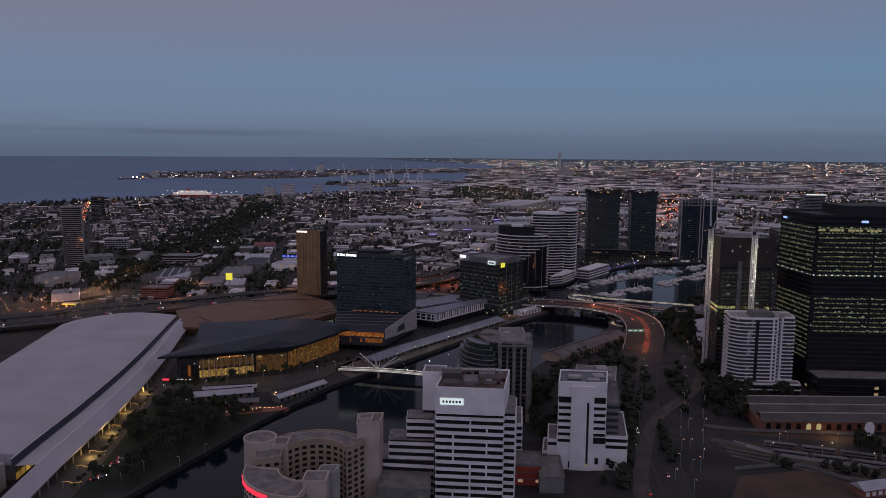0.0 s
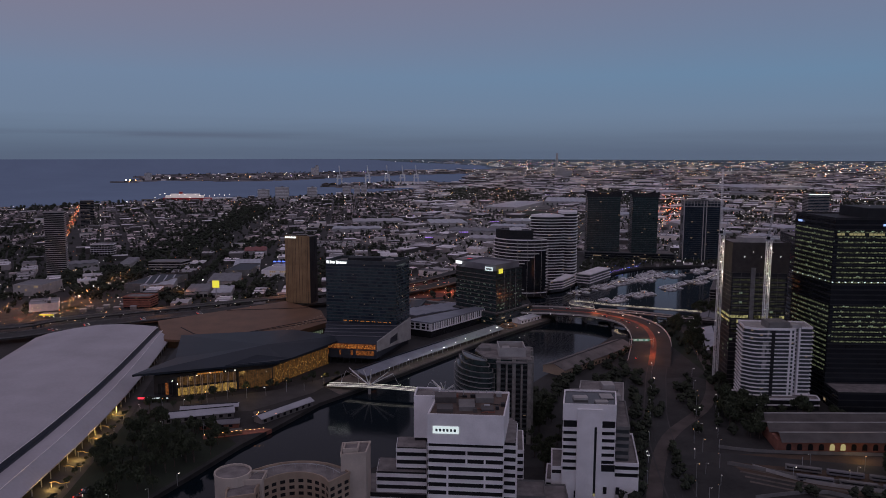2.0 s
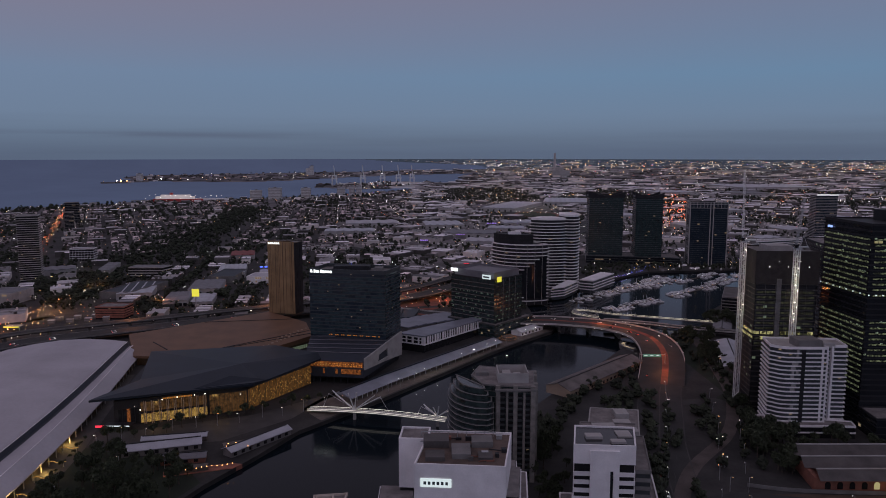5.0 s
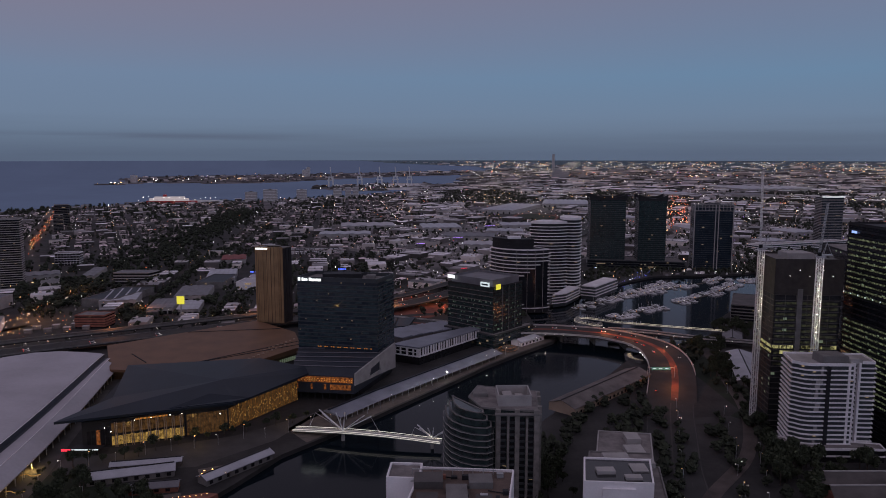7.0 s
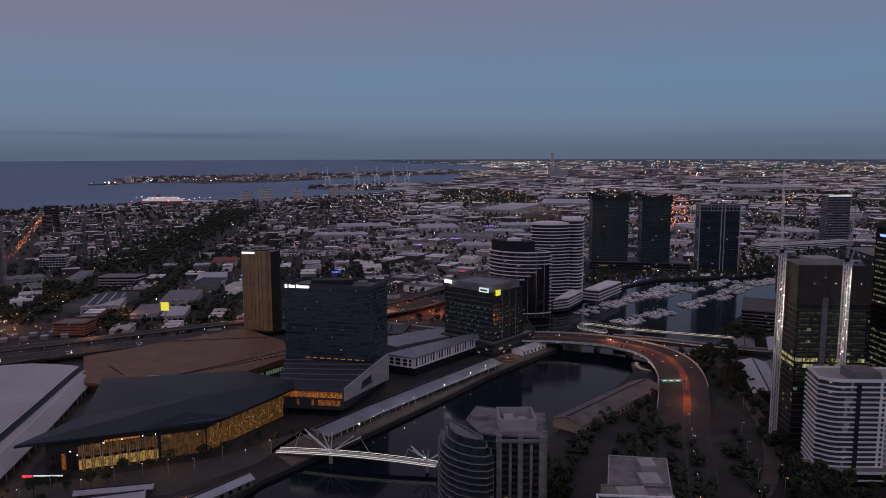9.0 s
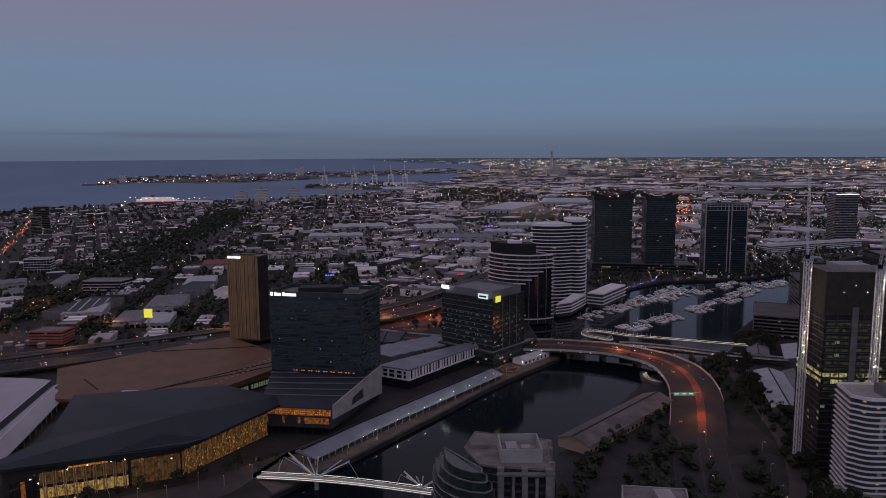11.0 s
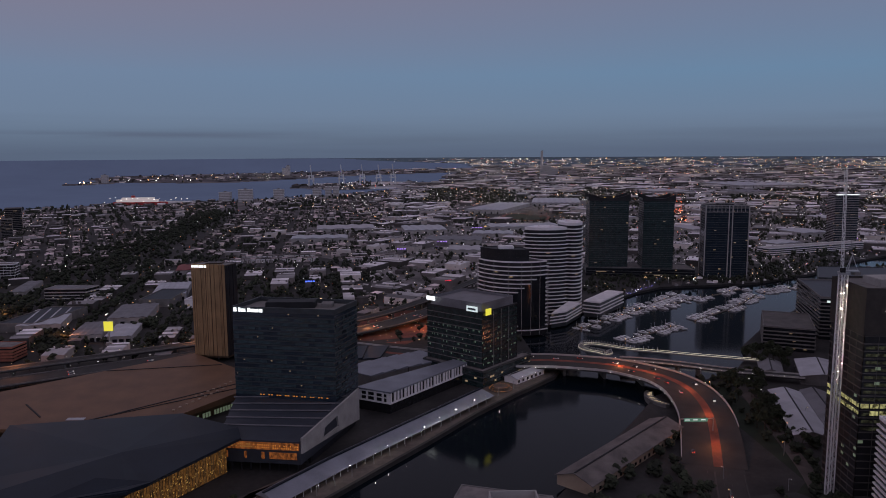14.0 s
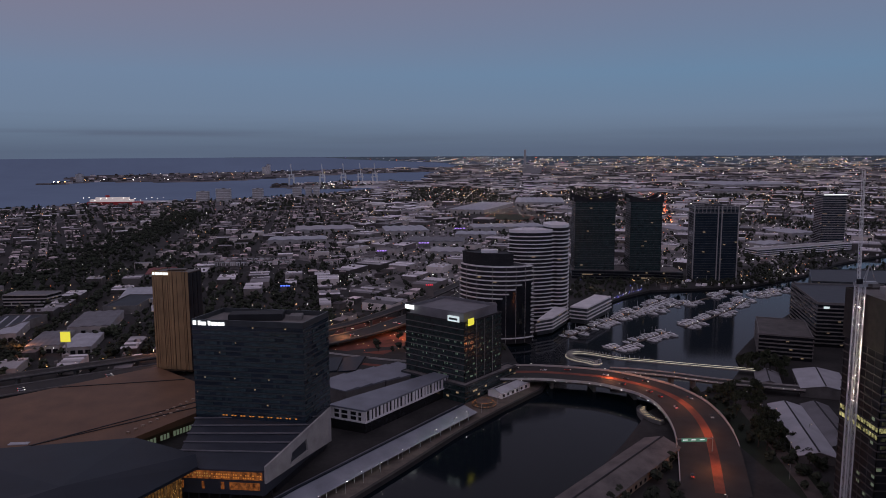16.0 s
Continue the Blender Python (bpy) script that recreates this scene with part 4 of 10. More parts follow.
# ---- bronze-brown tower and the brown-roofed market hall ----
def bronze_tower():
    F = [(-181, 903), (-151, 897), (-145, 913), (-175, 919)]
    t = tower("bronze_tower", "slender bronze-brown tower clad in vertical metal strips", F, 18, 97.5, 20, M["bronze_dark"], None, seed=7, roof_mat=M["conc_dark"], parapet=0,
              plant=((-6, 8, -4, 3, 1.5, M["bronze_dark"]),))
    cx, cy, _ = t.location
    fp = [(x - cx, y - cy) for x, y in F]
    rnd = random.Random(11)
    for ei, (a, b) in enumerate(edges_of(fp)):
        mat = M["bronze"] if ei in (0, 3) else M["dark"]
        s, first = 0.0, True
        ln = math.dist(a, b)
        while s < ln - 0.6:
            w = rnd.uniform(0.7, 2.2)
            bm = bmesh.new()
            pane(bm, (a[0] + (b[0] - a[0]) * s / ln, a[1] + (b[1] - a[1]) * s / ln), (a[0] + (b[0] - a[0]) * min(1, (s + w) / ln), a[1] + (b[1] - a[1]) * min(1, (s + w) / ln)),
                 0, 80.6 if ei != 1 else 79, rnd.uniform(0.02, 0.1), rnd.uniform(0.15, 0.5))
            part("cladding_strip", bm, mat, t)
            s += w + rnd.uniform(0.05, 0.7)
    a, b = fp[0], fp[1]
    for k in range(6):
        bm = bmesh.new()
        s0 = 0.02 + k * 0.075
        pane(bm, (a[0] + (b[0] - a[0]) * s0, a[1] + (b[1] - a[1]) * s0), (a[0] + (b[0] - a[0]) * (s0 + 0.06), a[1] + (b[1] - a[1]) * (s0 + 0.06)), 77.6, 79.6, 0.7, 0.2)
        part("roof_sign", bm, M["sign_white"], t, "white illuminated rooftop sign of plain shapes")
    p = thing("market_hall", "low market hall with a sloping rust-brown roof", "building", (-210, 820, 3))
    o = [(-302, 816), (-182, 904), (-133, 860), (-118, 812), (-170, 742), (-215, 742), (-270, 748)]
    z = [12 + (q[1] - 742) * 0.045 - 3 for q in o]
    bm = bmesh.new()
    prism(bm, [(x + 210, y - 820) for x, y in o], 7, 16, z)
    part("roof", bm, M["brown_roof"], p, "sloping rust-brown metal roof")
    bm = bmesh.new()
    prism(bm, [(x + 210, y - 820) for x, y in grow(o, -3)], 0, 7.5)
    part("wall", bm, M["bronze_dark"], p)
    for q0, q1 in (((-222, 752), (-121, 818)), ((-212, 758), (-124, 828)), ((-268, 790), (-246, 766)), ((-240, 860), (-150, 872))):
        bm = bmesh.new()
        bar(bm, (q0[0] + 210, q0[1] - 820, 9.15 + (q0[1] - 742) * 0.045), (q1[0] + 210, q1[1] - 820, 9.15 + (q1[1] - 742) * 0.045), 1.0, 0.5)
        part("roof_seam", bm, M["dark"], p, "dark roof seam")
    bm = bmesh.new()
    box(bm, -226 + 210, -214 + 210, 752 - 820 + 8, 752 - 820 + 12, 9, 10.3)
    part("skylight", bm, M["light_roof"], p, "pale skylight")
    bm = bmesh.new()
    for i in range(9):
        for j in range(2):
            x, y = -150 + i * 3 - 8 * j, 800 + i * 5 - j * 25
            if inside(x, y, o):
                box(bm, x + 210 - 0.9, x + 210 + 0.9, y - 820 - 0.9, y - 820 + 0.9, 8, 9.8 + (y - 742) * 0.045)
    tagged(part("roof_vent", bm, M["tan"], p), kind="stuff")
    rnd = random.Random(8)
    for a, b, num in ((Vector((-170, 741)), Vector((-119, 808)), 34), (Vector((-216, 741)), Vector((-172, 741)), 10)):
        for i in range(num):
            q0, q1 = a.lerp(b, i / num), a.lerp(b, (i + 0.7) / num)
            if rnd.random() < 0.8:
                bm = bmesh.new()
                pane(bm, (q0.x + 210, q0.y - 820), (q1.x + 210, q1.y - 820), 2.2, 5.8, 0.6, 0.1)
                part("shop_window", bm, M["lit_office"], p, "lit shopfront window")


bronze_tower()


# ---- river shed row and the quay buildings ----
def long_shed():
    t = thing("wharf_shed", "very long low wharf shed with a pale steel roof", "shed", (0, 735, 3))
    line = [(-70, 653), (-39, 697), (2, 749), (63, 825)]
    left, right, ridge = offset_line(line, 6.0), offset_line(line, -12.5), line
    bm = bmesh.new()
    for i in range(3):
        rows = [[(p[0], p[1] - 735, z) for p in (ln[i], ln[i + 1])] for ln, z in ((left, 4.4), (ridge, 6.6), (right, 3.3))]
        vv = [[bm.verts.new(p) for p in r] for r in rows]
        bm.faces.new((vv[0][0], vv[0][1], vv[1][1], vv[1][0]))
        bm.faces.new((vv[1][0], vv[1][1], vv[2][1], vv[2][0]))
    for i in (0, 3):
        bm.faces.new([bm.verts.new((q[0], q[1] - 735, z)) for q, z in ((left[i], 4.4), (ridge[i], 6.6), (right[i], 3.3))])
    part("roof", bm, M["steel_roof"], t, "pale steel roof with a dark ridge")
    bm = bmesh.new()
    for i in range(3):
        bar(bm, (ridge[i][0], ridge[i][1] - 735, 6.9), (ridge[i + 1][0], ridge[i + 1][1] - 735, 6.9), 1.6, 0.8)
    part("ridge_vent", bm, M["slate_roof"], t, "dark ridge ventilator")
    bm = bmesh.new()
    li, ri = offset_line(line, 5.4), offset_line(line, -8.5)
    prism(bm, [(x, y - 735) for x, y in ri + li[::-1]], 0, 3.4)
    part("wall", bm, M["timber"], t)
    bm = bmesh.new()
    for i in range(26):
        s = i / 26 * 3
        k = int(s)
        q = Vector(right[k]).lerp(Vector(right[k + 1]), s - k)
        bar(bm, (q.x - 0.3, q.y - 734.6, 0), (q.x - 0.3, q.y - 734.6, 3.3), 0.35)
    tagged(part("post", bm, M["white_steel"], t), kind="stuff")


def gabled_shed(name, label, a, b, w, eave, peak, roof, wall, front=None):
    a, b = Vector(a), Vector(b)
    mid = (a + b) / 2
    ang = math.atan2((b - a).y, (b - a).x)
    ln = (b - a).length
    t = thing(name, label, "shed", (mid.x, mid.y, 3), ang)
    bm = bmesh.new()
    over = 0.8
    pts = [(-ln / 2 - over, -w / 2 - over, eave - 0.3), (-ln / 2 - over, 0, peak), (-ln / 2 - over, w / 2 + over, eave - 0.3)]
    vs = [[bm.verts.new((x if k == 0 else -x, y, z + dz)) for x, y, z in pts] for k in (0, 1) for dz in (0, 0.35)]
    for k in (0, 1):
        a0, a1 = vs[k], vs[k + 2]
        bm.faces.new((a0[0], a0[1], a1[1], a1[0]))
        bm.faces.new((a0[1], a0[2], a1[2], a1[1]))
    for e in (0, 2):
        bm.faces.new((vs[e][0], vs[e][1], vs[e + 1][1], vs[e + 1][0]))
        bm.faces.new((vs[e][1], vs[e][2], vs[e + 1][2], vs[e + 1][1]))
    part("roof", bm, roof, t)
    bm = bmesh.new()
    for x in (-ln / 2, ln / 2):
        bm.faces.new([bm.verts.new((x, y, z)) for y, z in ((-w / 2, 0), (w / 2, 0), (w / 2, eave), (0, peak - 0.3), (-w / 2, eave))])
    for y in (-w / 2, w / 2):
        bm.faces.new([bm.verts.new((x, y, z)) for x, z in ((-ln / 2, 0), (ln / 2, 0), (ln / 2, eave), (-ln / 2, eave))])
    part("wall", bm, wall, t)
    bm = bmesh.new()
    for i in range(int(ln / 6)):
        x = -ln / 2 + 3 + i * 6
        for y in (-w / 2, w / 2):
            box(bm, x - 1.2, x + 1.2, y - 0.08, y + 0.08, 0.8, min(3, eave - 0.8))
    if len(bm.verts):
        tagged(part("window_row", bm, M["window"], t, "row of dark windows"), kind="stuff")
    else:
        bm.free()
    bm = bmesh.new()
    bar(bm, (-ln / 2, 0, peak + 0.4), (ln / 2, 0, peak + 0.4), 1.0, 0.4)
    part("ridge_cap", bm, M["dark"], t)
    return t


long_shed()
gabled_shed("cargo_shed", "old gabled timber cargo shed on the north quay", (102.5, 663), (183, 748), 23, 6, 10, M["shed_iron"], M["tan"])
gabled_shed("quay_shed", "small gabled shed with a pale roof on the wharf", (90, 858), (117, 886), 13, 4.5, 7, M["light_roof"], M["white"])


def finned_gallery():
    t = thing("outlet_gallery", "two-storey gallery with a pale flat roof and white vertical fins", "building", (10, 810, 3))
    fp = [(-30.5, 803), (-6.5, 790), (55.5, 866), (46.5, 874), (-19, 815)]
    bm = bmesh.new()
    prism(bm, [(x - 10, y - 810) for x, y in fp], 0, 15.6)
    part("body", bm, M["window"], t)
    bm = bmesh.new()
    prism(bm, [(x - 10, y - 810) for x, y in grow(fp, 1.0)], 15.6, 16.7)
    part("roof", bm, M["steel_roof"], t, "pale flat roof")
    bm = bmesh.new()
    ring(bm, [(x - 10, y - 810) for x, y in grow(fp, 1.2)], [(x - 10, y - 810) for x, y in grow(fp, -0.2)], 7.4, 8.4)
    part("floor_band", bm, M["white"], t)
    a, b = fp[1], fp[2]
    for i in range(25):
        bm = bmesh.new()
        s0, s1 = i / 25, (i + 0.34 + 0.12 * ((i * 5) % 3)) / 25
        pane(bm, (a[0] + (b[0] - a[0]) * s0 - 10, a[1] + (b[1] - a[1]) * s0 - 810), (a[0] + (b[0] - a[0]) * s1 - 10, a[1] + (b[1] - a[1]) * s1 - 810), 8.4, 15.5, 0.05, 0.7)
        part("fin", bm, M["white"], t)
    a, b = fp[0], fp[1]
    bm = bmesh.new()
    for s0, s1, z0, z1 in ((0, 1, 14.4, 15.5), (0.0, 0.1, 8.4, 14.4), (0.25, 0.31, 8.4, 14.4), (0.5, 0.58, 8.4, 14.4), (0.75, 0.81, 8.4, 14.4), (0.9, 1, 8.4, 14.4), (0.1, 0.9, 11.2, 11.9)):
        pane(bm, (a[0] + (b[0] - a[0]) * s0 - 10, a[1] + (b[1] - a[1]) * s0 - 810), (a[0] + (b[0] - a[0]) * s1 - 10, a[1] + (b[1] - a[1]) * s1 - 810), z0, z1, 0.1, 0.5)
    part("end_frame", bm, M["white"], t, "white window frame")
    # grey retail roofs behind it
    for nm, f, z, mt in (("retail_hall", [(-24, 846), (5, 869), (-15, 897), (-52, 868)], 14, M["steel_roof"]), ("retail_hall", [(6, 870), (38, 890), (15, 917), (-14, 898)], 14, M["steel_roof"]),
                         ("retail_hall", [(-66, 906), (-20, 906), (-14, 948), (-72, 942)], 11, M["slate_roof"])):
        cx, cy = sum(p[0] for p in f) / 4, sum(p[1] for p in f) / 4
        r = thing(nm, "large flat-roofed retail hall with a grey steel roof", "building", (cx, cy, 3), group="retail halls")
        bm = bmesh.new()
        prism(bm, [(x - cx, y - cy) for x, y in f], 0, z - 3)
        part("wall", bm, M["conc_dark"], r)
        bm = bmesh.new()
        q = [(x - cx, y - cy) for x, y in grow(f, 0.6)]
        for k in range(3):
            s0, s1 = k / 3, (k + 0.96) / 3
            L0, L1 = Vector(q[0]).lerp(Vector(q[1]), s0), Vector(q[0]).lerp(Vector(q[1]), s1)
            R0, R1 = Vector(q[3]).lerp(Vector(q[2]), s0), Vector(q[3]).lerp(Vector(q[2]), s1)
            prism(bm, [tuple(L0), tuple(L1), tuple(R1), tuple(R0)], z - 3, z - 2, [z - 2.2, z - 1.2, z - 1.2, z - 2.2])
        part("roof", bm, mt, r)


finned_gallery()


# ---- office block with green glass ----
t = tower("green_office", "dark green glass office block with illuminated rooftop signs", [(22, 892), (66, 853), (99, 890), (55, 929)], 3, 63, 13, M["green_glass"], M["dark"], 1.2, 0.3,
          lit=0.16, lit_mat=M["lit_dim"], pitch=1.2, mull=4.0, mull_mat=M["dark"], seed=21, roof_mat=M["conc_dark"], parapet=1.0, lit_floors=(0, 1, 2, 3, 4, 5, 6, 7, 8, 9), lit_run=1)
cx, cy, _ = t.location
a, b, c = Vector((22 - cx, 892 - cy)), Vector((66 - cx, 853 - cy)), Vector((99 - cx, 890 - cy))


bm = bmesh.new()                          # pale plant screen set back on the roof
fp_ = grow([(x - cx, y - cy) for x, y in ((22, 892), (66, 853), (99, 890), (55, 929))], -2.5)
ring(bm, fp_, grow(fp_, -0.5), 60, 67.5)
prism(bm, grow(fp_, -0.5), 64.8, 65.4)
part("plant_screen", bm, M["grey_roof"], t, "pale grey rooftop plant screen")
for fl in range(2, 13):                   # pale edge of each floor slab on the street front
    bm = bmesh.new()
    low_wall(bm, [tuple(a + (a - b).normalized() * 0.4 + Vector((-0.5, -0.5))), tuple(b + Vector((0, -0.8)))], 0.5, fl * 60 / 13 - 0.25, fl * 60 / 13 + 0.2)
    part("slab_edge", bm, M["conc_dark"], t, "grey slab edge")


def sign_on(t, name, a, b, s0, s1, z0, z1, mat, label, out=0.8):
    bm = bmesh.new()
    p, q = a.lerp(b, s0), a.lerp(b, s1)
    pane(bm, tuple(p), tuple(q), z0, z1, out, 0.4)
    return part(name, bm, mat, t, label)


sign_on(t, "roof_sign", a, b, 0.74, 0.93, 60.5, 65, M["sign_pale"], "pale illuminated sign panel")
sign_on(t, "roof_sign", b, c, 0.07, 0.22, 57.6, 63, M["sign_yellow"], "yellow illuminated sign panel")
sign_on(t, "roof_sign", a, b, 0.0, 0.16, 64.5, 68, M["sign_white"], "white illuminated sign panel")
sign_on(t, "sign_bar", a, b, 0.77, 0.90, 61.9, 63.4, M["dot"], "dark lettering bar", 1.25)
for k in range(3):
    sign_on(t, "glass_fin", b, c, 0.28 + 0.22 * k, 0.292 + 0.22 * k, 4, 60, M["conc_dark"], "pale upright fin")
tower("green_office_podium", "dark glass podium of the green office block", [(18, 888), (66, 845), (112, 896), (106, 903), (66, 860), (26, 898)], 3, 16, 3, M["green_glass"], M["spandrel"], 1.0, 0.3,
      lit=0.15, lit_mat=M["lit_warm"], pitch=3, seed=23, lit_run=1)


# ---- the curved white-banded apartment towers ----
def arc_fp(cx, cy, r, a0, a1, depth, n=10):
    """A curved slab outline; angles from the x axis."""
    o = [(cx + r * math.cos(math.radians(a0 + (a1 - a0) * i / n)), cy + r * math.sin(math.radians(a0 + (a1 - a0) * i / n))) for i in range(n + 1)]
    i_ = [(cx + (r - depth) * math.cos(math.radians(a1 + (a0 - a1) * i / n)), cy + (r - depth) * math.sin(math.radians(a1 + (a0 - a1) * i / n))) for i in range(n + 1)]
    return o + i_


t = tower("curved_apartments", "curved apartment tower with pale balcony grid and dark glass wedge", arc_fp(122, 1065, 46, 200, 304, 30), 3, 79, 17, M["dark"], M["white"], 1.0, 1.5,
          lit=0.02, lit_mat=M["lit_warm"], pitch=3, seed=31, roof_mat=M["dark"], parapet=1.2, lit_run=1)
cx, cy, _ = t.location
OUT = [(122 + 47.9 * math.cos(math.radians(a)) - cx, 1065 + 47.9 * math.sin(math.radians(a)) - cy) for a in range(200, 305, 4)]
for fl, i0 in zip(range(2, 14), (16, 15, 14, 13, 12, 10, 11, 14, 16, 18, 20, 22)):   # stepped wedge of dark glass over the bands
    bm = bmesh.new()
    low_wall(bm, OUT[i0:26], 0.5, fl * 76 / 17 - 0.7, (fl + 1) * 76 / 17 - 0.7)
    part("glass_wedge", bm, M["glass"], t, "dark glass bay")
for i in (0, 4, 8, 13, 17, 20, 23, 26):
    bm = bmesh.new()
    bar(bm, (OUT[i][0] * 1.0, OUT[i][1] - 0.5, 0), (OUT[i][0], OUT[i][1] - 0.5, 77), 0.4)
    part("post", bm, M["concrete"], t, "pale vertical post")
tower("crown_penthouse", "dark recessed penthouse storeys with pale roof plant", arc_fp(119, 1065, 41, 200, 284, 22), 79.8, 91, 3, M["dark"], M["dark"], 0.5, 0.2, seed=30, roof_mat=M["dark"], parapet=1.0, plant=((-8, 8, -6, 4, 3, M["white"]),))
tower("curved_apartments", "tall curved apartment tower with white balcony bands", arc_fp(162, 1138.5, 40, 230, 302, 28), 3, 104, 24, M["dark"], M["white"], 1.0, 1.5,
      lit=0.03, lit_mat=M["lit_warm"], pitch=3, seed=32, roof_mat=M["white"], parapet=3, lit_run=1)
tower("round_apartments", "round-fronted white apartment tower with banded balconies", [(195 + 14 * math.cos(math.radians(a)), 1142 + 22 * math.sin(math.radians(a))) for a in range(0, 360, 20)], 3, 107, 24,
      M["dark"], M["white"], 1.25, 1.3, lit=0.02, lit_mat=M["lit_warm"], pitch=3, seed=33, roof_mat=M["white"], parapet=3, lit_run=1)
tower("terrace_block", "low white terraced apartment block by the marina", [(206, 1108), (222, 1098), (266, 1160), (250, 1172)], 3, 19, 4, M["spandrel"], M["white"], 1.2, 1.2, lit=0.1, lit_mat=M["lit_warm"], seed=34, roof_mat=M["white"])
tower("terrace_block", "low white terraced apartment block by the marina", [(158, 1052), (176, 1062), (202, 1106), (190, 1116)], 3, 17, 4, M["spandrel"], M["white"], 1.1, 1.2, lit=0.1, lit_mat=M["lit_warm"], seed=35, roof_mat=M["white"])

# ---- marina towers ----
for nm, fp, zt, fl, gl, bd, sd, lab in (
        ("marina_tower", [(275, 1388), (333, 1380), (339, 1424), (279, 1430)], 119, 34, M["green_glass"], M["spandrel"], 41, "dark glass residential tower beside the marina"),
        ("marina_tower", [(352, 1367), (397, 1362), (402, 1404), (357, 1408)], 119, 34, M["green_glass"], M["spandrel"], 42, "dark glass residential tower beside the marina"),
        ("framed_tower", [(441, 1352), (503, 1344), (511, 1382), (448, 1390)], 108, 29, M["blue_glass"], M["spandrel"], 43, "blue-grey glass tower with a pale grid frame")):
    t = tower(nm, lab, fp, 3, zt, fl, gl, bd, 0.5, 0.3, lit=0.014, lit_mat=M["lit_warm"], pitch=4, mull=9 if sd < 43 else 0, mull_mat=M["dark"], seed=sd, roof_mat=M["dark"], parapet=2.5,
              plant=((-10, 10, -10, 10, 5, M["dark"]),) if sd != 42 else (), lit_run=1)
    cx, cy, _ = t.location
    if sd < 43:                           # swept, winged crown
        for p, q in ((fp[0], fp[1]), (fp[3], fp[2])):
            rows = []
            bm = bmesh.new()
            for k in range(13):
                u = k / 12
                m = Vector(p).lerp(Vector(q), -0.04 + 1.08 * u)
                top_ = zt - 3 + 2.0 + 7.0 * abs(2 * u - 1) ** 1.7
                rows.append([bm.verts.new((m.x - cx, m.y - cy + o, z)) for o, z in ((-0.9, zt - 4.5), (-0.9, top_), (0.9, top_), (0.9, zt - 4.5))])
            for r0, r1 in zip(rows, rows[1:]):
                for k in range(4):
                    bm.faces.new((r0[k], r0[(k + 1) % 4], r1[(k + 1) % 4], r1[k]))
            bm.faces.new(rows[0])
            bm.faces.new(rows[-1][::-1])
            part("crown_wing", bm, M["dark"], t, "dark swept roof wing")
    if sd == 43:
        for x, y in [*fp] + [tuple(Vector(fp[0]).lerp(Vector(fp[1]), s)) for s in (0.54, 0.62)]:
            bm = bmesh.new()
            bar(bm, (x - cx, y - cy - 0.4, 0), (x - cx, y - cy - 0.4, zt + 1), 1.4)
            part("frame_post", bm, M["concrete"], t, "pale frame post")
        bm = bmesh.new()
        for z in (zt - 9, zt - 3, zt + 1):
            for p, q in edges_of(fp):
                bar(bm, (p[0] - cx, p[1] - cy, z), (q[0] - cx, q[1] - cy, z), 0.9)
        for i in range(12):
            q = Vector(fp[0]).lerp(Vector(fp[1]), i / 11)
            bar(bm, (q.x - cx, q.y - cy - 0.5, zt - 9), (q.x - cx, q.y - cy - 0.5, zt + 1), 0.6)
        part("crown_frame", bm, M["concrete"], t, "pale roof frame")
tower("marina_podium", "dark long podium below the marina towers", [(270, 1382), (410, 1352), (425, 1345), (430, 1400), (280, 1440)], 3, 15, 3, M["glass"], M["spandrel"], 0.8, 0.5, lit=0.1, lit_mat=M["lit_warm"], seed=44)
tower("far_tower", "distant blue-grey tower with a lit white crown", [(859, 1741), (905, 1737), (910, 1775), (864, 1780)], 3, 101, 28, M["blue_glass"], M["concrete"], 0.8, 0.5, lit=0.02, lit_mat=M["lit_warm"], seed=45, parapet=0)
t = thing("crown_light", "long white lit edge on a distant tower roof", "sign", (882, 1738, 101.4))
bm = bmesh.new()
box(bm, -24, 24, -1.2, -0.4, 0, 1.8)
part("light_strip", bm, M["sign_white"], t)
bm = bmesh.new()
box(bm, -25, 25, -0.4, 0.2, 0, 1.5)
part("mount", bm, M["concrete"], t)
tower("terrace_flats", "distant white stepped flats by the river", [(640, 1560), (860, 1640), (850, 1665), (630, 1585)], 3, 17, 4, M["spandrel"], M["white"], 1.2, 0.6, lit=0.1, lit_mat=M["lit_warm"], seed=46, roof_mat=M["concrete"])


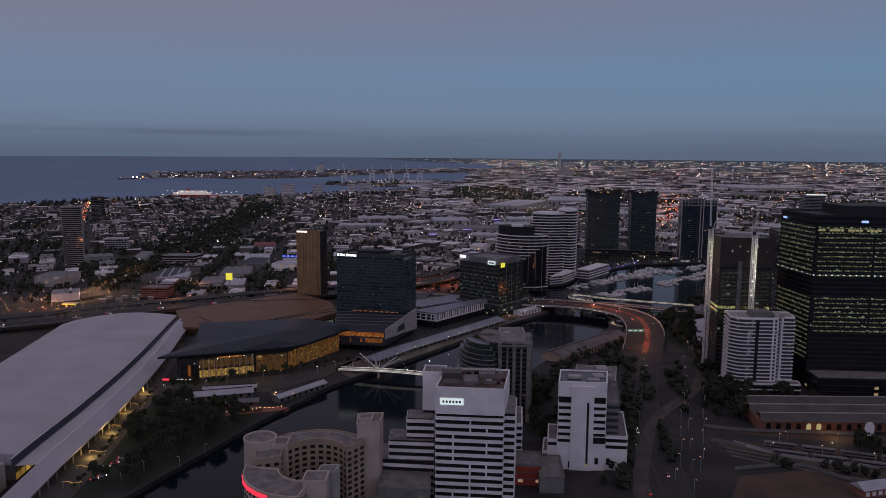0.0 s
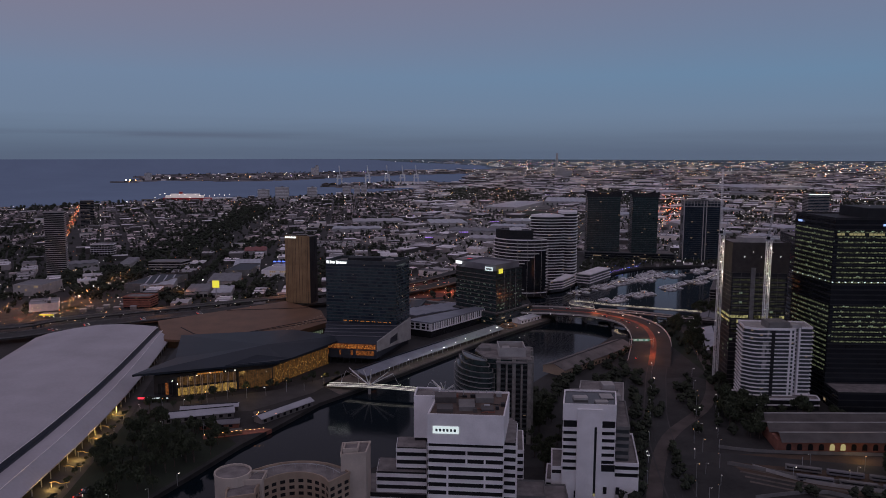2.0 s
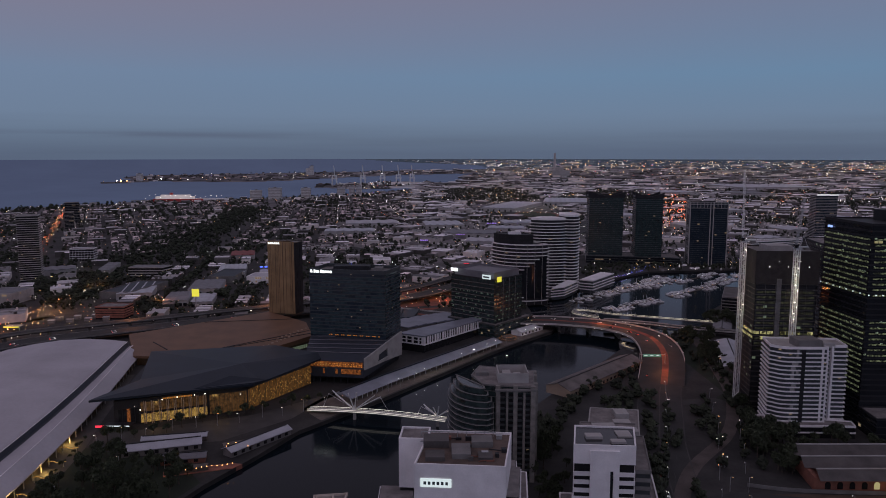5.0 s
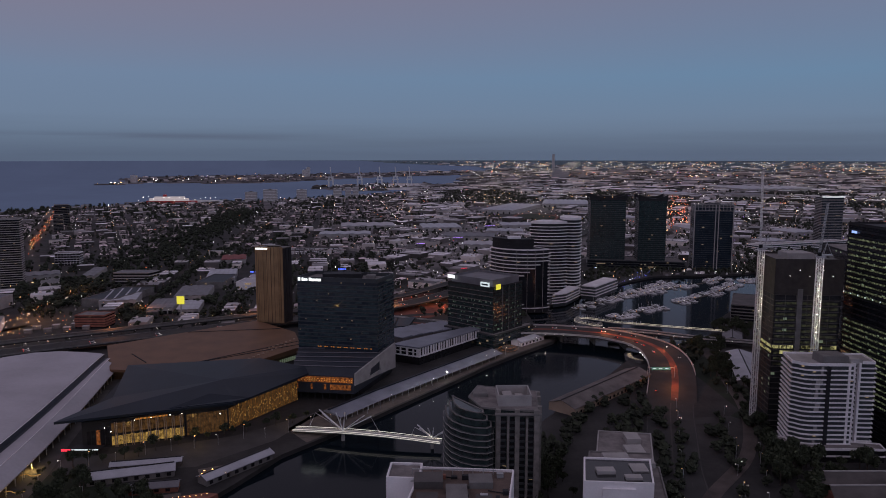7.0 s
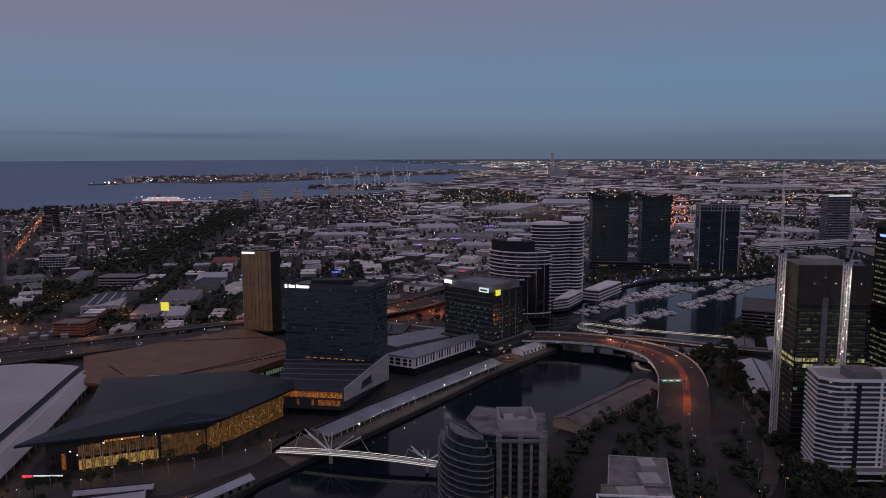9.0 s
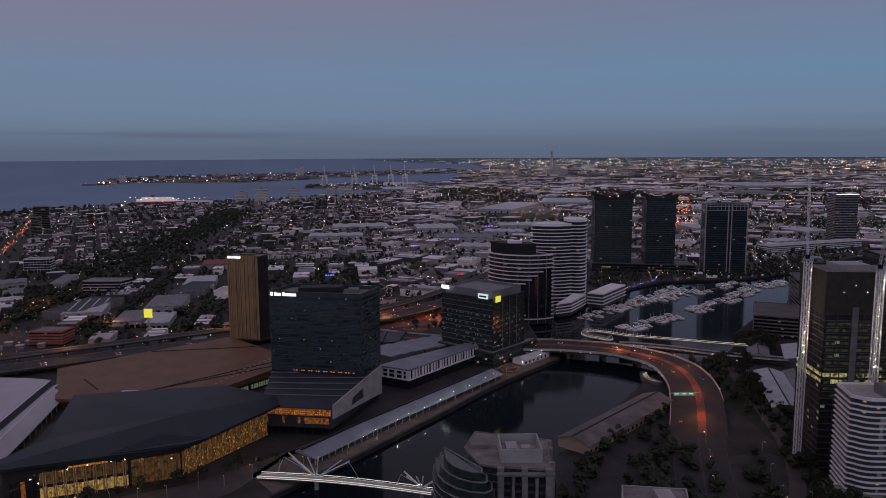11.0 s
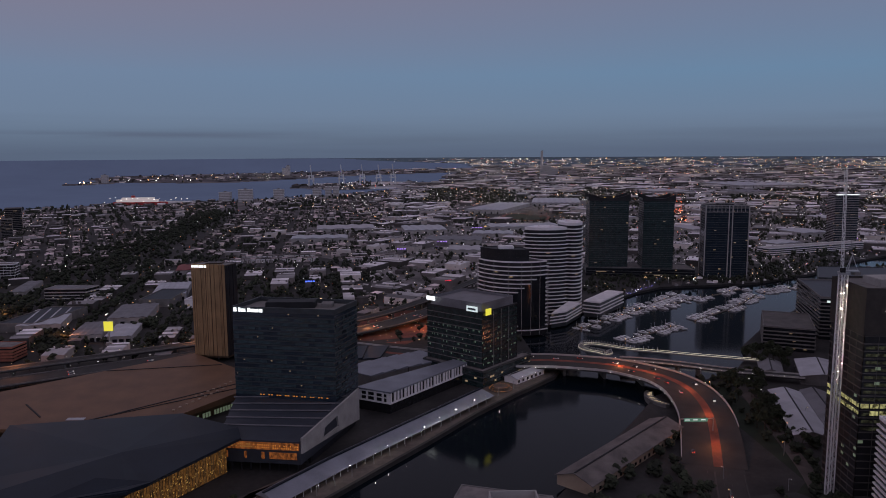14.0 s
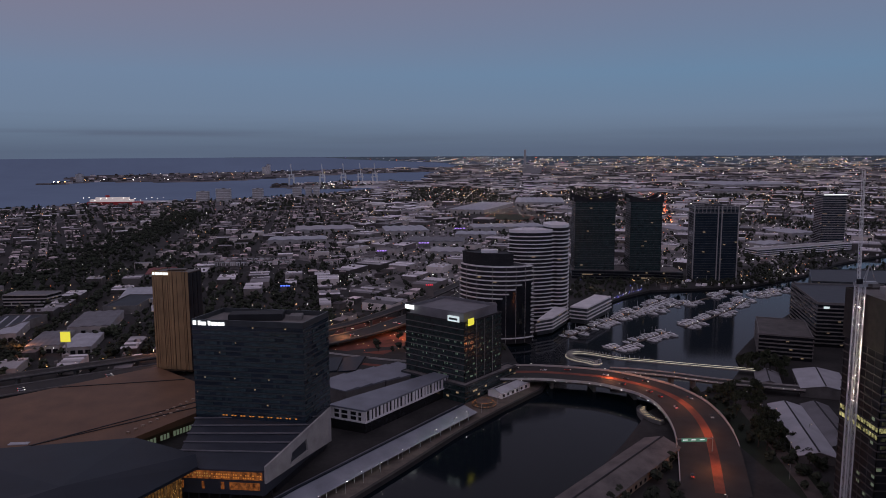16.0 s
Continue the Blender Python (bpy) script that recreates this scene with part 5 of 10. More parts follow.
# ---- north bank: office towers of the trade centre ----
def ribbon_office():
    """White stepped office tower with dark ribbon windows and a lit sign."""
    t = thing("ribbon_office", "white stepped office tower with dark ribbon windows", "building", (15, 395, 3))
    fh, n = 4.12, 16
    F = [(-3.5, 381), (33.5, 377.5), (39.5, 414), (2.5, 417.5)]
    L = [(p[0] - 15, p[1] - 395) for p in F]
    rnd = random.Random(51)
    bm = bmesh.new()
    prism(bm, grow(L, -0.45), -1, n * fh - 0.4)
    part("core", bm, M["window"], t, "dark ribbon glazing")
    bm = bmesh.new()
    ring(bm, L, grow(L, -0.6), -0.95, 0.95)
    first = part("spandrel_band", bm, M["white"], t, at=(0, 0, 0.95))
    for i in range(1, 13):
        again(first, (0, 0, fh * i))
    bm = bmesh.new()
    ring(bm, grow(L, 0.05), grow(L, -0.6), fh * 12.6, n * fh + 1.0)
    part("crown_wall", bm, M["white"], t, "plain white crown wall")
    bm = bmesh.new()
    prism(bm, grow(L, -0.6), n * fh - 0.6, n * fh)
    part("roof", bm, M["rusty_gravel"], t, "rust-stained gravel roof")
    a, b = L[0], L[1]
    for i in range(12):                    # short white piers that break the ribbons, at changing places
        for s in (rnd.choice((0.25, 0.5)), rnd.choice((0.5, 0.74)), None)[: 2 if i % 3 else 1]:
            bm = bmesh.new()
            pane(bm, (a[0] + (b[0] - a[0]) * s, a[1] + (b[1] - a[1]) * s), (a[0] + (b[0] - a[0]) * (s + 0.025), a[1] + (b[1] - a[1]) * (s + 0.025)),
                 fh * i + 0.9, fh * (i + 1) - 0.9, -0.45, 0.4)
            part("pier", bm, M["white"], t)
    for k, (x0, x1, y0, y1, h) in enumerate(((-14, -6, -10, -2, 1.8), (-3, 5, -8, 4, 2.2), (8, 14, -10, -3, 1.5), (6, 15, 4, 12, 2.6), (-15, -4, 4, 13, 3.0))):
        bm = bmesh.new()
        box(bm, x0, x1, y0, y1, n * fh, n * fh + h)
        part("roof_plant", bm, M["conc_dark"] if k % 2 else M["old_roof"], t, "rooftop plant")
    for i in range(16):
        x, y = rnd.uniform(-14, 19), rnd.uniform(-11, 15)
        w_, d_, h_ = rnd.uniform(0.8, 3.4), rnd.uniform(0.8, 2.2), rnd.uniform(0.6, 1.9)
        bm = bmesh.new()
        box(bm, x, x + w_, y, y + d_, n * fh, n * fh + h_)
        if i % 3 == 0:
            bar(bm, (x, y + d_ / 2, n * fh + 0.5), (x - rnd.uniform(3, 7), y + d_ / 2 + rnd.uniform(-2, 2), n * fh + 0.5), 0.35)
        part("roof_unit", bm, (M["brick"], M["old_roof"], M["steel"], M["dark"])[i % 4], t, "small rooftop unit with duct")
    bm = bmesh.new()
    for i in range(9):
        bar(bm, (-16 + i * 4, 16.5, n * fh), (-16 + i * 4, 16.5, n * fh + 2.6), 0.3)
    bar(bm, (-16, 16.5, n * fh + 2.6), (17, 15, n * fh + 2.6), 0.3)
    tagged(part("roof_screen", bm, M["steel"], t), kind="stuff")
    bm = bmesh.new()
    pane(bm, (a[0] + (b[0] - a[0]) * 0.07, a[1] + (b[1] - a[1]) * 0.07), (a[0] + (b[0] - a[0]) * 0.41, a[1] + (b[1] - a[1]) * 0.41), 57.2, 60.8, 0.1, 0.35)
    panel = part("sign_panel", bm, M["sign_pale"], t, "pale lit sign panel")
    for k in range(6):                     # the name as plain bars
        bm = bmesh.new()
        s = 0.105 + k * 0.048
        pane(bm, (a[0] + (b[0] - a[0]) * s, a[1] + (b[1] - a[1]) * s), (a[0] + (b[0] - a[0]) * (s + 0.028), a[1] + (b[1] - a[1]) * (s + 0.030)), 58.3, 59.6, 0.46, 0.1)
        o = part("sign_bar", bm, M["dot"], panel)
    # taller slab behind the west flank and lower terraces stepping to the river
    for lab, f, top in (("west_wing", [(-11, 407), (2, 406), (3, 420), (-10, 421)], 69.5), ("terrace", [(-20, 398), (-4, 397), (-4, 412), (-20, 413)], 46),
                        ("terrace", [(-30, 396), (-4, 394), (-4, 412), (-30, 414)], 34), ("terrace", [(-42, 396), (-4, 392), (-4, 414), (-42, 420)], 23), ("terrace", [(-50, 402), (-4, 400), (-4, 430), (-46, 436)], 13),
                        ("terrace", [(33, 382), (40, 381), (44, 412), (36, 413)], 55), ("terrace", [(35, 388), (40, 387.5), (45, 440), (38, 441)], 46), ("terrace", [(35, 426), (49, 425), (52, 455), (38, 457)], 33)):
        q = [(x - 15, y - 395) for x, y in f]
        nf = max(1, int((top - 3) / fh))
        bm = bmesh.new()
        prism(bm, grow(q, -0.4), -1, top - 3.4)
        body = part(lab, bm, M["window"], t, "stepped wing with dark ribbon windows")
        bm = bmesh.new()
        ring(bm, q, grow(q, -0.7), -0.95, 0.95)
        f0 = part("spandrel_band", bm, M["white"], body, at=(0, 0, 0.95))
        start = nf - 4 if lab == "west_wing" else nf
        for i in range(1, nf + 1):
            again(f0, (0, 0, min(fh * i, top - 3 - 0.6)))
        bm = bmesh.new()
        prism(bm, grow(q, -0.7), top - 3.6, top - 3.2)
        part("terrace_roof", bm, M["roof_gravel"], body)
        if lab == "west_wing":
            bm = bmesh.new()
            ring(bm, grow(q, 0.05), grow(q, -0.7), 46, top - 2.2)
            part("crown_wall", bm, M["white"], body, "plain white wall")
    return t


def slotted_office():
    """White office with a tall stair slot, short ribbon windows and stepped shoulders."""
    t = thing("slotted_office", "white office block with a tall dark stair slot", "building", (90, 450, 3))
    F = [(70.5, 428), (99.5, 425.5), (105, 450), (75.5, 453)]
    L = [(p[0] - 90, p[1] - 450) for p in F]
    fh, top = 4.15, 55.5
    bm = bmesh.new()
    prism(bm, grow(L, -0.5), -1, top - 0.8)
    part("core", bm, M["window"], t, "dark glazing")
    bm = bmesh.new()
    ring(bm, L, grow(L, -0.7), -1.05, 1.05)
    first = part("spandrel_band", bm, M["white"], t, at=(0, 0, 45.2 - fh))
    for i in range(2, 7):
        again(first, (0, 0, 45.2 - fh * i))
    bm = bmesh.new()
    ring(bm, grow(L, 0.05), grow(L, -0.7), 46.1, top)
    part("crown_wall", bm, M["white"], t, "plain white crown wall")
    bm = bmesh.new()
    ring(bm, grow(L, 0.06), grow(L, -0.7), -0.5, 17.2)
    part("base_wall", bm, M["white"], t, "plain white base wall")
    a, b = L[0], L[1]

    def on(s0, s1, z0, z1, out, depth, mat, nm, lab=""):
        bm = bmesh.new()
        pane(bm, (a[0] + (b[0] - a[0]) * s0, a[1] + (b[1] - a[1]) * s0), (a[0] + (b[0] - a[0]) * s1, a[1] + (b[1] - a[1]) * s1), z0, z1, out, depth)
        return part(nm, bm, mat, t, lab)
    on(0.27, 0.595, -0.5, top - 2.6, 0.0, 1.1, M["white"], "stair_tower", "plain white stair tower")
    on(0.645, 0.74, -0.5, top - 2.6, 0.0, 1.1, M["white"], "stair_tower", "plain white stair tower")
    on(0.595, 0.645, 43, top - 2.6, 0.0, 1.1, M["white"], "stair_tower_head")
    on(0.595, 0.645, -0.5, 2.6, 0.0, 1.1, M["white"], "stair_tower_foot")
    on(0.598, 0.642, 2.6, 43, 0.0, 0.35, M["dark"], "stair_slot", "tall dark stair window")
    on(0.602, 0.640, 2.8, 4.2, 0.4, 0.1, M["lit_gold"], "stair_light", "warm lit foot of the stair window")
    on(0.74, 1.0, 17.2, 21.0, 0.02, 0.3, M["window"], "long_window", "dark grey window band")
    for s0, z in ((0.24, 1.2), (0.79, 4.0), (1.03, 4.0)):
        on(s0, s0 + 0.07, z, z + 4.2, 0.1, 0.12, M["window"], "window", "dark upright window")
    bm = bmesh.new()
    prism(bm, grow(L, -0.7), top - 1.6, top - 1.1)
    part("roof", bm, M["roof_gravel"], t)
    for x0, x1, y0, y1, h in ((-12, -4, -14, -9, 1.8), (-1, 6, -20, -16, 1.5), (4, 11, -12, -4, 1.0)):
        bm = bmesh.new()
        box(bm, x0, x1, y0, y1, top - 1.2, top - 1.2 + h)
        part("roof_plant", bm, M["concrete"], t, "rooftop plant")
    wings = (("middle_wing", [(77, 453.2), (106, 450.2), (113, 474), (83, 477)], 51, M["conc_dark"]),
             ("rear_wing", [(86, 477.2), (116, 474.2), (134, 545), (104, 550)], 33, M["concrete"]),
             ("side_wing", [(100.5, 431), (108.5, 430), (117, 474), (107, 475)], 44, M["conc_dark"]),
             ("shoulder", [(99.7, 427), (113, 425.5), (121, 470), (107, 472)], 24.5, M["white"]),
             ("shoulder", [(65, 430), (71, 429.6), (76, 455), (69, 456)], 21, M["white"]),
             ("shoulder", [(62, 431), (70, 430.4), (74, 452), (66, 453)], 13, M["white"]))
    for lab, f, tp, mat in wings:
        q = [(x - 90, y - 450) for x, y in f]
        bm = bmesh.new()
        prism(bm, grow(q, -0.4), -1, tp - 3.4)
        body = part(lab, bm, M["window"] if lab != "side_wing" else M["spandrel"], t, "lower wing with ribbon windows")
        if mat is M["white"]:
            bm = bmesh.new()
            ring(bm, q, grow(q, -0.7), -0.9, 12.6 if tp > 20 else 7)
            part("shoulder_wall", bm, mat, body, "plain white wall")
        bm = bmesh.new()
        ring(bm, grow(q, 0.03), grow(q, -0.7), -0.95, 0.95)
        f0 = part("spandrel_band", bm, mat, body, at=(0, 0, tp - 3.6))
        for i in range(1, int((tp - 3) / fh)):
            again(f0, (0, 0, tp - 3.6 - fh * i))
        bm = bmesh.new()
        prism(bm, grow(q, -0.7), tp - 3.7, tp - 3.3)
        part("wing_roof", bm, M["roof_gravel"], body)
        plants = {"rear_wing": ((8, 18, 30, 44, 3.2), (22, 32, 62, 74, 2.4), (26, 34, 80, 90, 3.2)), "middle_wing": ((-2, 10, 14, 22, 1.8), (14, 20, 8, 14, 2.2))}.get(lab, ())
        for x0, x1, y0, y1, h in plants:
            bm = bmesh.new()
            box(bm, x0, x1, y0, y1, tp - 3.3, tp - 3.3 + h)
            part("wing_plant", bm, M["concrete"], body)
    return t


def round_hotel():
    """Beige horseshoe hotel on the quay: drum, curved wing and lift tower."""
    t = thing("horseshoe_hotel", "beige curved hotel with a round drum and red-lit parapet", "building", (-70, 360, 3))

    def fl(name, fp, top, nf, mat, win=True, lab="", wmat=None):
        q = [(x + 70, y - 360) for x, y in fp]
        if area2(q) < 0:
            q = q[::-1]
        bm = bmesh.new()
        prism(bm, q, -1, top - 3)
        body = part(name, bm, mat, t, lab)
        bm = bmesh.new()
        ring(bm, grow(q, 0.25), grow(q, -0.4), top - 3.2, top - 1.8)
        part("parapet_rim", bm, mat, body)
        bm = bmesh.new()
        prism(bm, grow(q, -0.5), top - 3, top - 2.7)
        part("deck", bm, M["roof_gravel"], body)
        if win:
            fh = 3.25
            for a, b in edges_of(q):
                ln = math.dist(a, b)
                k = max(1, int(ln / 3.6))
                for i in range(k):
                    s0, s1 = (i + 0.22) / k, (i + 0.78) / k
                    bm = bmesh.new()
                    pane(bm, (a[0] + (b[0] - a[0]) * s0, a[1] + (b[1] - a[1]) * s0), (a[0] + (b[0] - a[0]) * s1, a[1] + (b[1] - a[1]) * s1), 0, 1.7, 0.02, 0.06)
                    f0 = part("window", bm, wmat or M["window"], body, at=(0, 0, top - 3 - fh * 1.25))
                    for j in range(1, nf):
                        again(f0, (0, 0, top - 3 - fh * (j + 1.25)))
        return body
    # the curved wing: concave to the north-east
    wing = [(-66 + 30 * math.cos(math.radians(a)), 362 + 30 * math.sin(math.radians(a))) for a in range(200, 20, -15)]
    inner = [(-66 + 17 * math.cos(math.radians(a)), 362 + 17 * math.sin(math.radians(a))) for a in range(20, 201, 15)]
    fl("curved_wing", wing + inner, 40, 10, M["tan"], lab="tan curved wing with square windows")
    fl("drum", [(-96 + 8.5 * math.cos(math.radians(a)), 371 + 8.5 * math.sin(math.radians(a))) for a in range(0, 360, 20)], 44, 3, M["cream"], win=False, lab="plain round stair drum")
    fl("drum_shoulder", [(-89, 366), (-81, 366), (-81, 376), (-89, 376)], 42, 3, M["cream"], win=False)
    fl("lift_tower", [(-46, 381), (-34, 384), (-33, 398), (-47, 396)], 48, 8, M["cream"], win=False, lab="plain lift tower")
    fl("lift_head", [(-45, 383), (-38, 384), (-38, 392), (-45, 391)], 50, 8, M["cream"], win=False)
    front = [(-66 + r * math.cos(math.radians(a)), 352 + r * math.sin(math.radians(a))) for r, seq in ((33, range(178, 282, 13)), (16, range(281, 177, -13))) for a in seq]
    body = fl("front_wing", front, 36, 9, M["cream"], lab="beige lower curved wing")
    for s, (p0, p1) in enumerate(zip(front[1:5], front[2:6])):
        bm = bmesh.new()
        pane(bm, (p0[0] + 70, p0[1] - 360), (p1[0] + 70, p1[1] - 360), 31.0, 33.0, 0.4, 0.3)
        o = part("red_light_strip", bm, M["sign_red"], body, "red light strip on the parapet")
    fl("penthouse", [(-66, 330), (-55, 330), (-55, 341), (-66, 341)], 39, 1, M["cream"], win=False)
    fl("penthouse", [(-61, 342), (-53, 341), (-51, 350), (-60, 350)], 38, 1, M["concrete"], win=False)
    bm = bmesh.new()
    for k in range(9):
        a = math.radians(150 - k * 13)
        x, y = -66 + 24 * math.cos(a) + 70, 362 + 24 * math.sin(a) - 360
        bar(bm, (x, y, 37), (x, y, 39.6), 0.25)
        a2 = math.radians(150 - (k + 1) * 13)
        bar(bm, (x, y, 39.4), (-66 + 24 * math.cos(a2) + 70, 362 + 24 * math.sin(a2) - 360, 39.4), 0.3)
    tagged(part("roof_rail", bm, M["steel"], t), kind="stuff")
    return t


ribbon_office()
slotted_office()
round_hotel()
# lower roofs between the trade-centre towers
for f, z, m_, lab in (([(-34, 372), (-6, 370), (-6, 396), (-34, 400)], 16, M["conc_dark"], "flat-roofed low annex in grey concrete"),
                      ([(-38, 340), (-10, 338), (-8, 370), (-36, 374)], 11, M["slate_roof"], "flat-roofed low annex with a dark glazed roof"),
                      ([(41, 405.5), (58, 404.5), (60, 423.5), (43, 424.5)], 15, M["red"], "small red-walled annex between white towers"),
                      ([(-60, 415), (-20, 430), (-10, 470), (-48, 436)], 8, M["grey_roof"], "low riverside terrace building"),
                      ([(56, 395), (70, 395), (72, 425), (58, 425)], 12, M["conc_dark"], "flat-roofed low annex in grey concrete")):
    tower("annex", lab, f, 3, z, max(2, int(z / 4)), m_, M["conc_dark"], 0.5, 0.2, seed=int(z), lit=0.06, lit_mat=M["lit_warm"], lit_run=1)


# ---- river apartments with curved balconies ----
def river_apartments():
    F = [(33, 514), (40, 512), (62, 508), (66, 540), (33, 551), (27, 532)]
    t = tower("river_apartments", "grey riverside apartment tower with curved balconies", F, 3, 60, 17, M["green_glass"], M["conc_dark"], 0.35, 0.2, lit=0.02, lit_mat=M["lit_warm"], pitch=2, seed=61,
              roof_mat=M["roof_gravel"], parapet=0.7, lit_run=1, plant=((-14, -6, 4, 12, 2.2, M["conc_dark"]),))
    cx, cy, _ = t.location
    fh = 57 / 17
    rim = [(x - cx, y - cy) for x, y in ((42, 515), (60, 515), (60, 533), (42, 533))]
    bm = bmesh.new()
    ring(bm, rim, grow(rim, -0.6), 57, 63.5)
    prism(bm, grow(rim, -0.6), 57, 58.2)
    box(bm, 45 - cx, 50 - cx, 521 - cy, 529 - cy, 58.2, 61.5)
    box(bm, 52 - cx, 56 - cx, 524 - cy, 528 - cy, 58.2, 60.4)
    part("roof_enclosure", bm, M["concrete"], t, "open white rooftop enclosure")
    # curved river front: deep balconies with pale edges
    bal = [(12.5, 528), (13.6, 519), (16.5, 511.5), (21.5, 505.5), (28, 501.5), (35, 500.5), (38.5, 503.5), (39, 512), (20, 540), (13, 538)]
    q = [(x - cx, y - cy) for x, y in bal]
    bm = bmesh.new()
    prism(bm, grow(q, -1.5), -1, 47.4)
    part("drum", bm, M["green_glass"], t, "curved glazed river front")
    bm = bmesh.new()
    prism(bm, q, -0.14, 0.14)
    slab = part("balcony", bm, M["spandrel"], t, "dark curved balcony floor", at=(0, 0, fh))
    bm = bmesh.new()
    ring(bm, grow(q, 0.1), grow(q, -0.08), -0.16, 0.2)
    edge_ = part("balcony_edge", bm, M["concrete"], t, "pale curved balcony edge", at=(0, 0, fh))
    for i in range(2, 15):
        again(slab, (0, 0, fh * i))
        again(edge_, (0, 0, fh * i))
    for k in range(3):                    # glazed storeys stepping back under the roof
        g = grow(q, -1.4 - 2.1 * k)
        bm = bmesh.new()
        prism(bm, g, 47 + 3.4 * k, 50.2 + 3.4 * k)
        tier = part("glass_tier", bm, M["green_glass"], t, "curved glazed top storey")
        bm = bmesh.new()
        ring(bm, grow(g, 0.5), grow(g, -0.3), 50.1 + 3.4 * k, 50.5 + 3.4 * k)
        part("tier_eave", bm, M["conc_dark"], tier)
    # concrete piers with recessed balconies between them
    for x, y, w, d, h in ((41.5, 510.6, 2.6, 2.6, 57.6), (46.8, 509.6, 1.3, 2.2, 54), (51.5, 508.8, 2.4, 2.8, 58.2), (56.6, 508.2, 1.3, 2.2, 54), (61.6, 507.4, 2.8, 2.8, 58.2),
                          (64, 515, 2.6, 2.2, 57.6), (65, 523, 2.2, 1.4, 54), (65.6, 531, 2.6, 2.4, 57.6), (66.4, 539, 2.6, 2.4, 57.6)):
        bm = bmesh.new()
        box(bm, x - cx - w / 2, x - cx + w / 2, y - cy - d / 2, y - cy + d / 2, -1, h)
        part("pier", bm, M["conc_pale"], t, "weathered concrete pier")
    bm = bmesh.new()
    box(bm, 39.6 - cx, 64 - cx, 505.6 - cy, 508.4 - cy, 55.4, 56.3)
    part("eave_slab", bm, M["conc_dark"], t, "flat projecting eave")
    bm = bmesh.new()
    box(bm, -1.35, 1.35, -0.9, 0, -0.12, 1.0)
    rail = part("small_balcony", bm, M["spandrel"], t, "dark glass-fronted balcony", at=(44.2 - cx, 510.2 - cy, fh))
    bm = bmesh.new()
    box(bm, -1.2, 1.2, -0.12, 0, 1.0, 2.6)
    wind = part("window", bm, M["window"], t, "dark balcony window", at=(44.2 - cx, 510.2 - cy, fh))
    for i in range(1, 16):
        for x, y in ((44.2, 510.2), (49.2, 509.3), (54.1, 508.5), (59, 507.7)):
            if (i, x) != (1, 44.2):
                again(rail, (x - cx, y - cy, fh * i))
                again(wind, (x - cx, y - cy - 0.1, fh * i))
    return t


river_apartments()

# ---- white balcony block, black office, construction tower ----
F = [(236, 588)] + [(238 + 10 - 10 * math.cos(math.radians(a)), 588 - 7 * math.sin(math.radians(a))) for a in range(20, 91, 14)] + [(271, 580), (271, 586), (287, 584.5), (290, 604), (240, 609)]
t = tower("balcony_block", "white apartment block with deep banded balconies", F, 3, 63, 20, M["spandrel"], M["white"], 0.8, 1.0, lit=0.02, lit_mat=M["lit_warm"], pitch=2.2, seed=71, roof_mat=M["concrete"], parapet=1.5, lit_run=1,
          plant=((-2, 14, -6, 8, 5.5, M["conc_dark"]), (16, 24, -4, 6, 3, M["concrete"])))
cx, cy, _ = t.location
for x, y in ((268.5, 581), (272.5, 583), (277, 584.6)):
    bm = bmesh.new()
    box(bm, x - cx - 0.7, x - cx + 0.7, y - cy - 1.4, y - cy + 1, -1, 61)
    part("fin_wall", bm, M["white"], t, "white fin wall")
rnd = random.Random(712)
# a proud dark box in place of a recess: its depth is only colour
bm = bmesh.new()
box(bm, 254 - cx, 256.6 - cx, 579.6 - cy, 582 - cy, 0, 59.5)
part("recess_strip", bm, M["dark"], t, "dark upright strip in place of a recess")
rails = {}
for fl in range(2, 20):                   # pale blinds and screens on the balconies, each floor different
    for k in range(9):
        if rnd.random() < 0.5:
            w_ = rnd.choice((1.6, 2.4, 3.2))
            x = 240.5 + k * 3.4 + rnd.uniform(0, 1.4)
            if 253 < x + w_ and x < 257.5:
                continue
            y_ = 581.0 if x > 247 else 588 - 7 * math.sqrt(max(0, 1 - ((248 - x) / 10) ** 2)) + 0.6
            at = (x - cx, y_ - cy - 0.25, fl * 3.0 + 0.4)
            if w_ in rails:
                again(rails[w_], at)
            else:
                bm = bmesh.new()
                box(bm, 0, w_, 0, 0.15, 0, 2.0)
                rails[w_] = part("balcony_screen", bm, M["concrete"], t, "grey balcony screen", at=at)
tower("balcony_podium", "low white podium of the balcony block", [(227, 574), (289, 571), (291, 580), (229, 594)], 3, 11, 2, M["window"], M["white"], 1.0, 0.4, lit=0.2, lit_mat=M["lit_warm"], seed=72, lit_run=1)

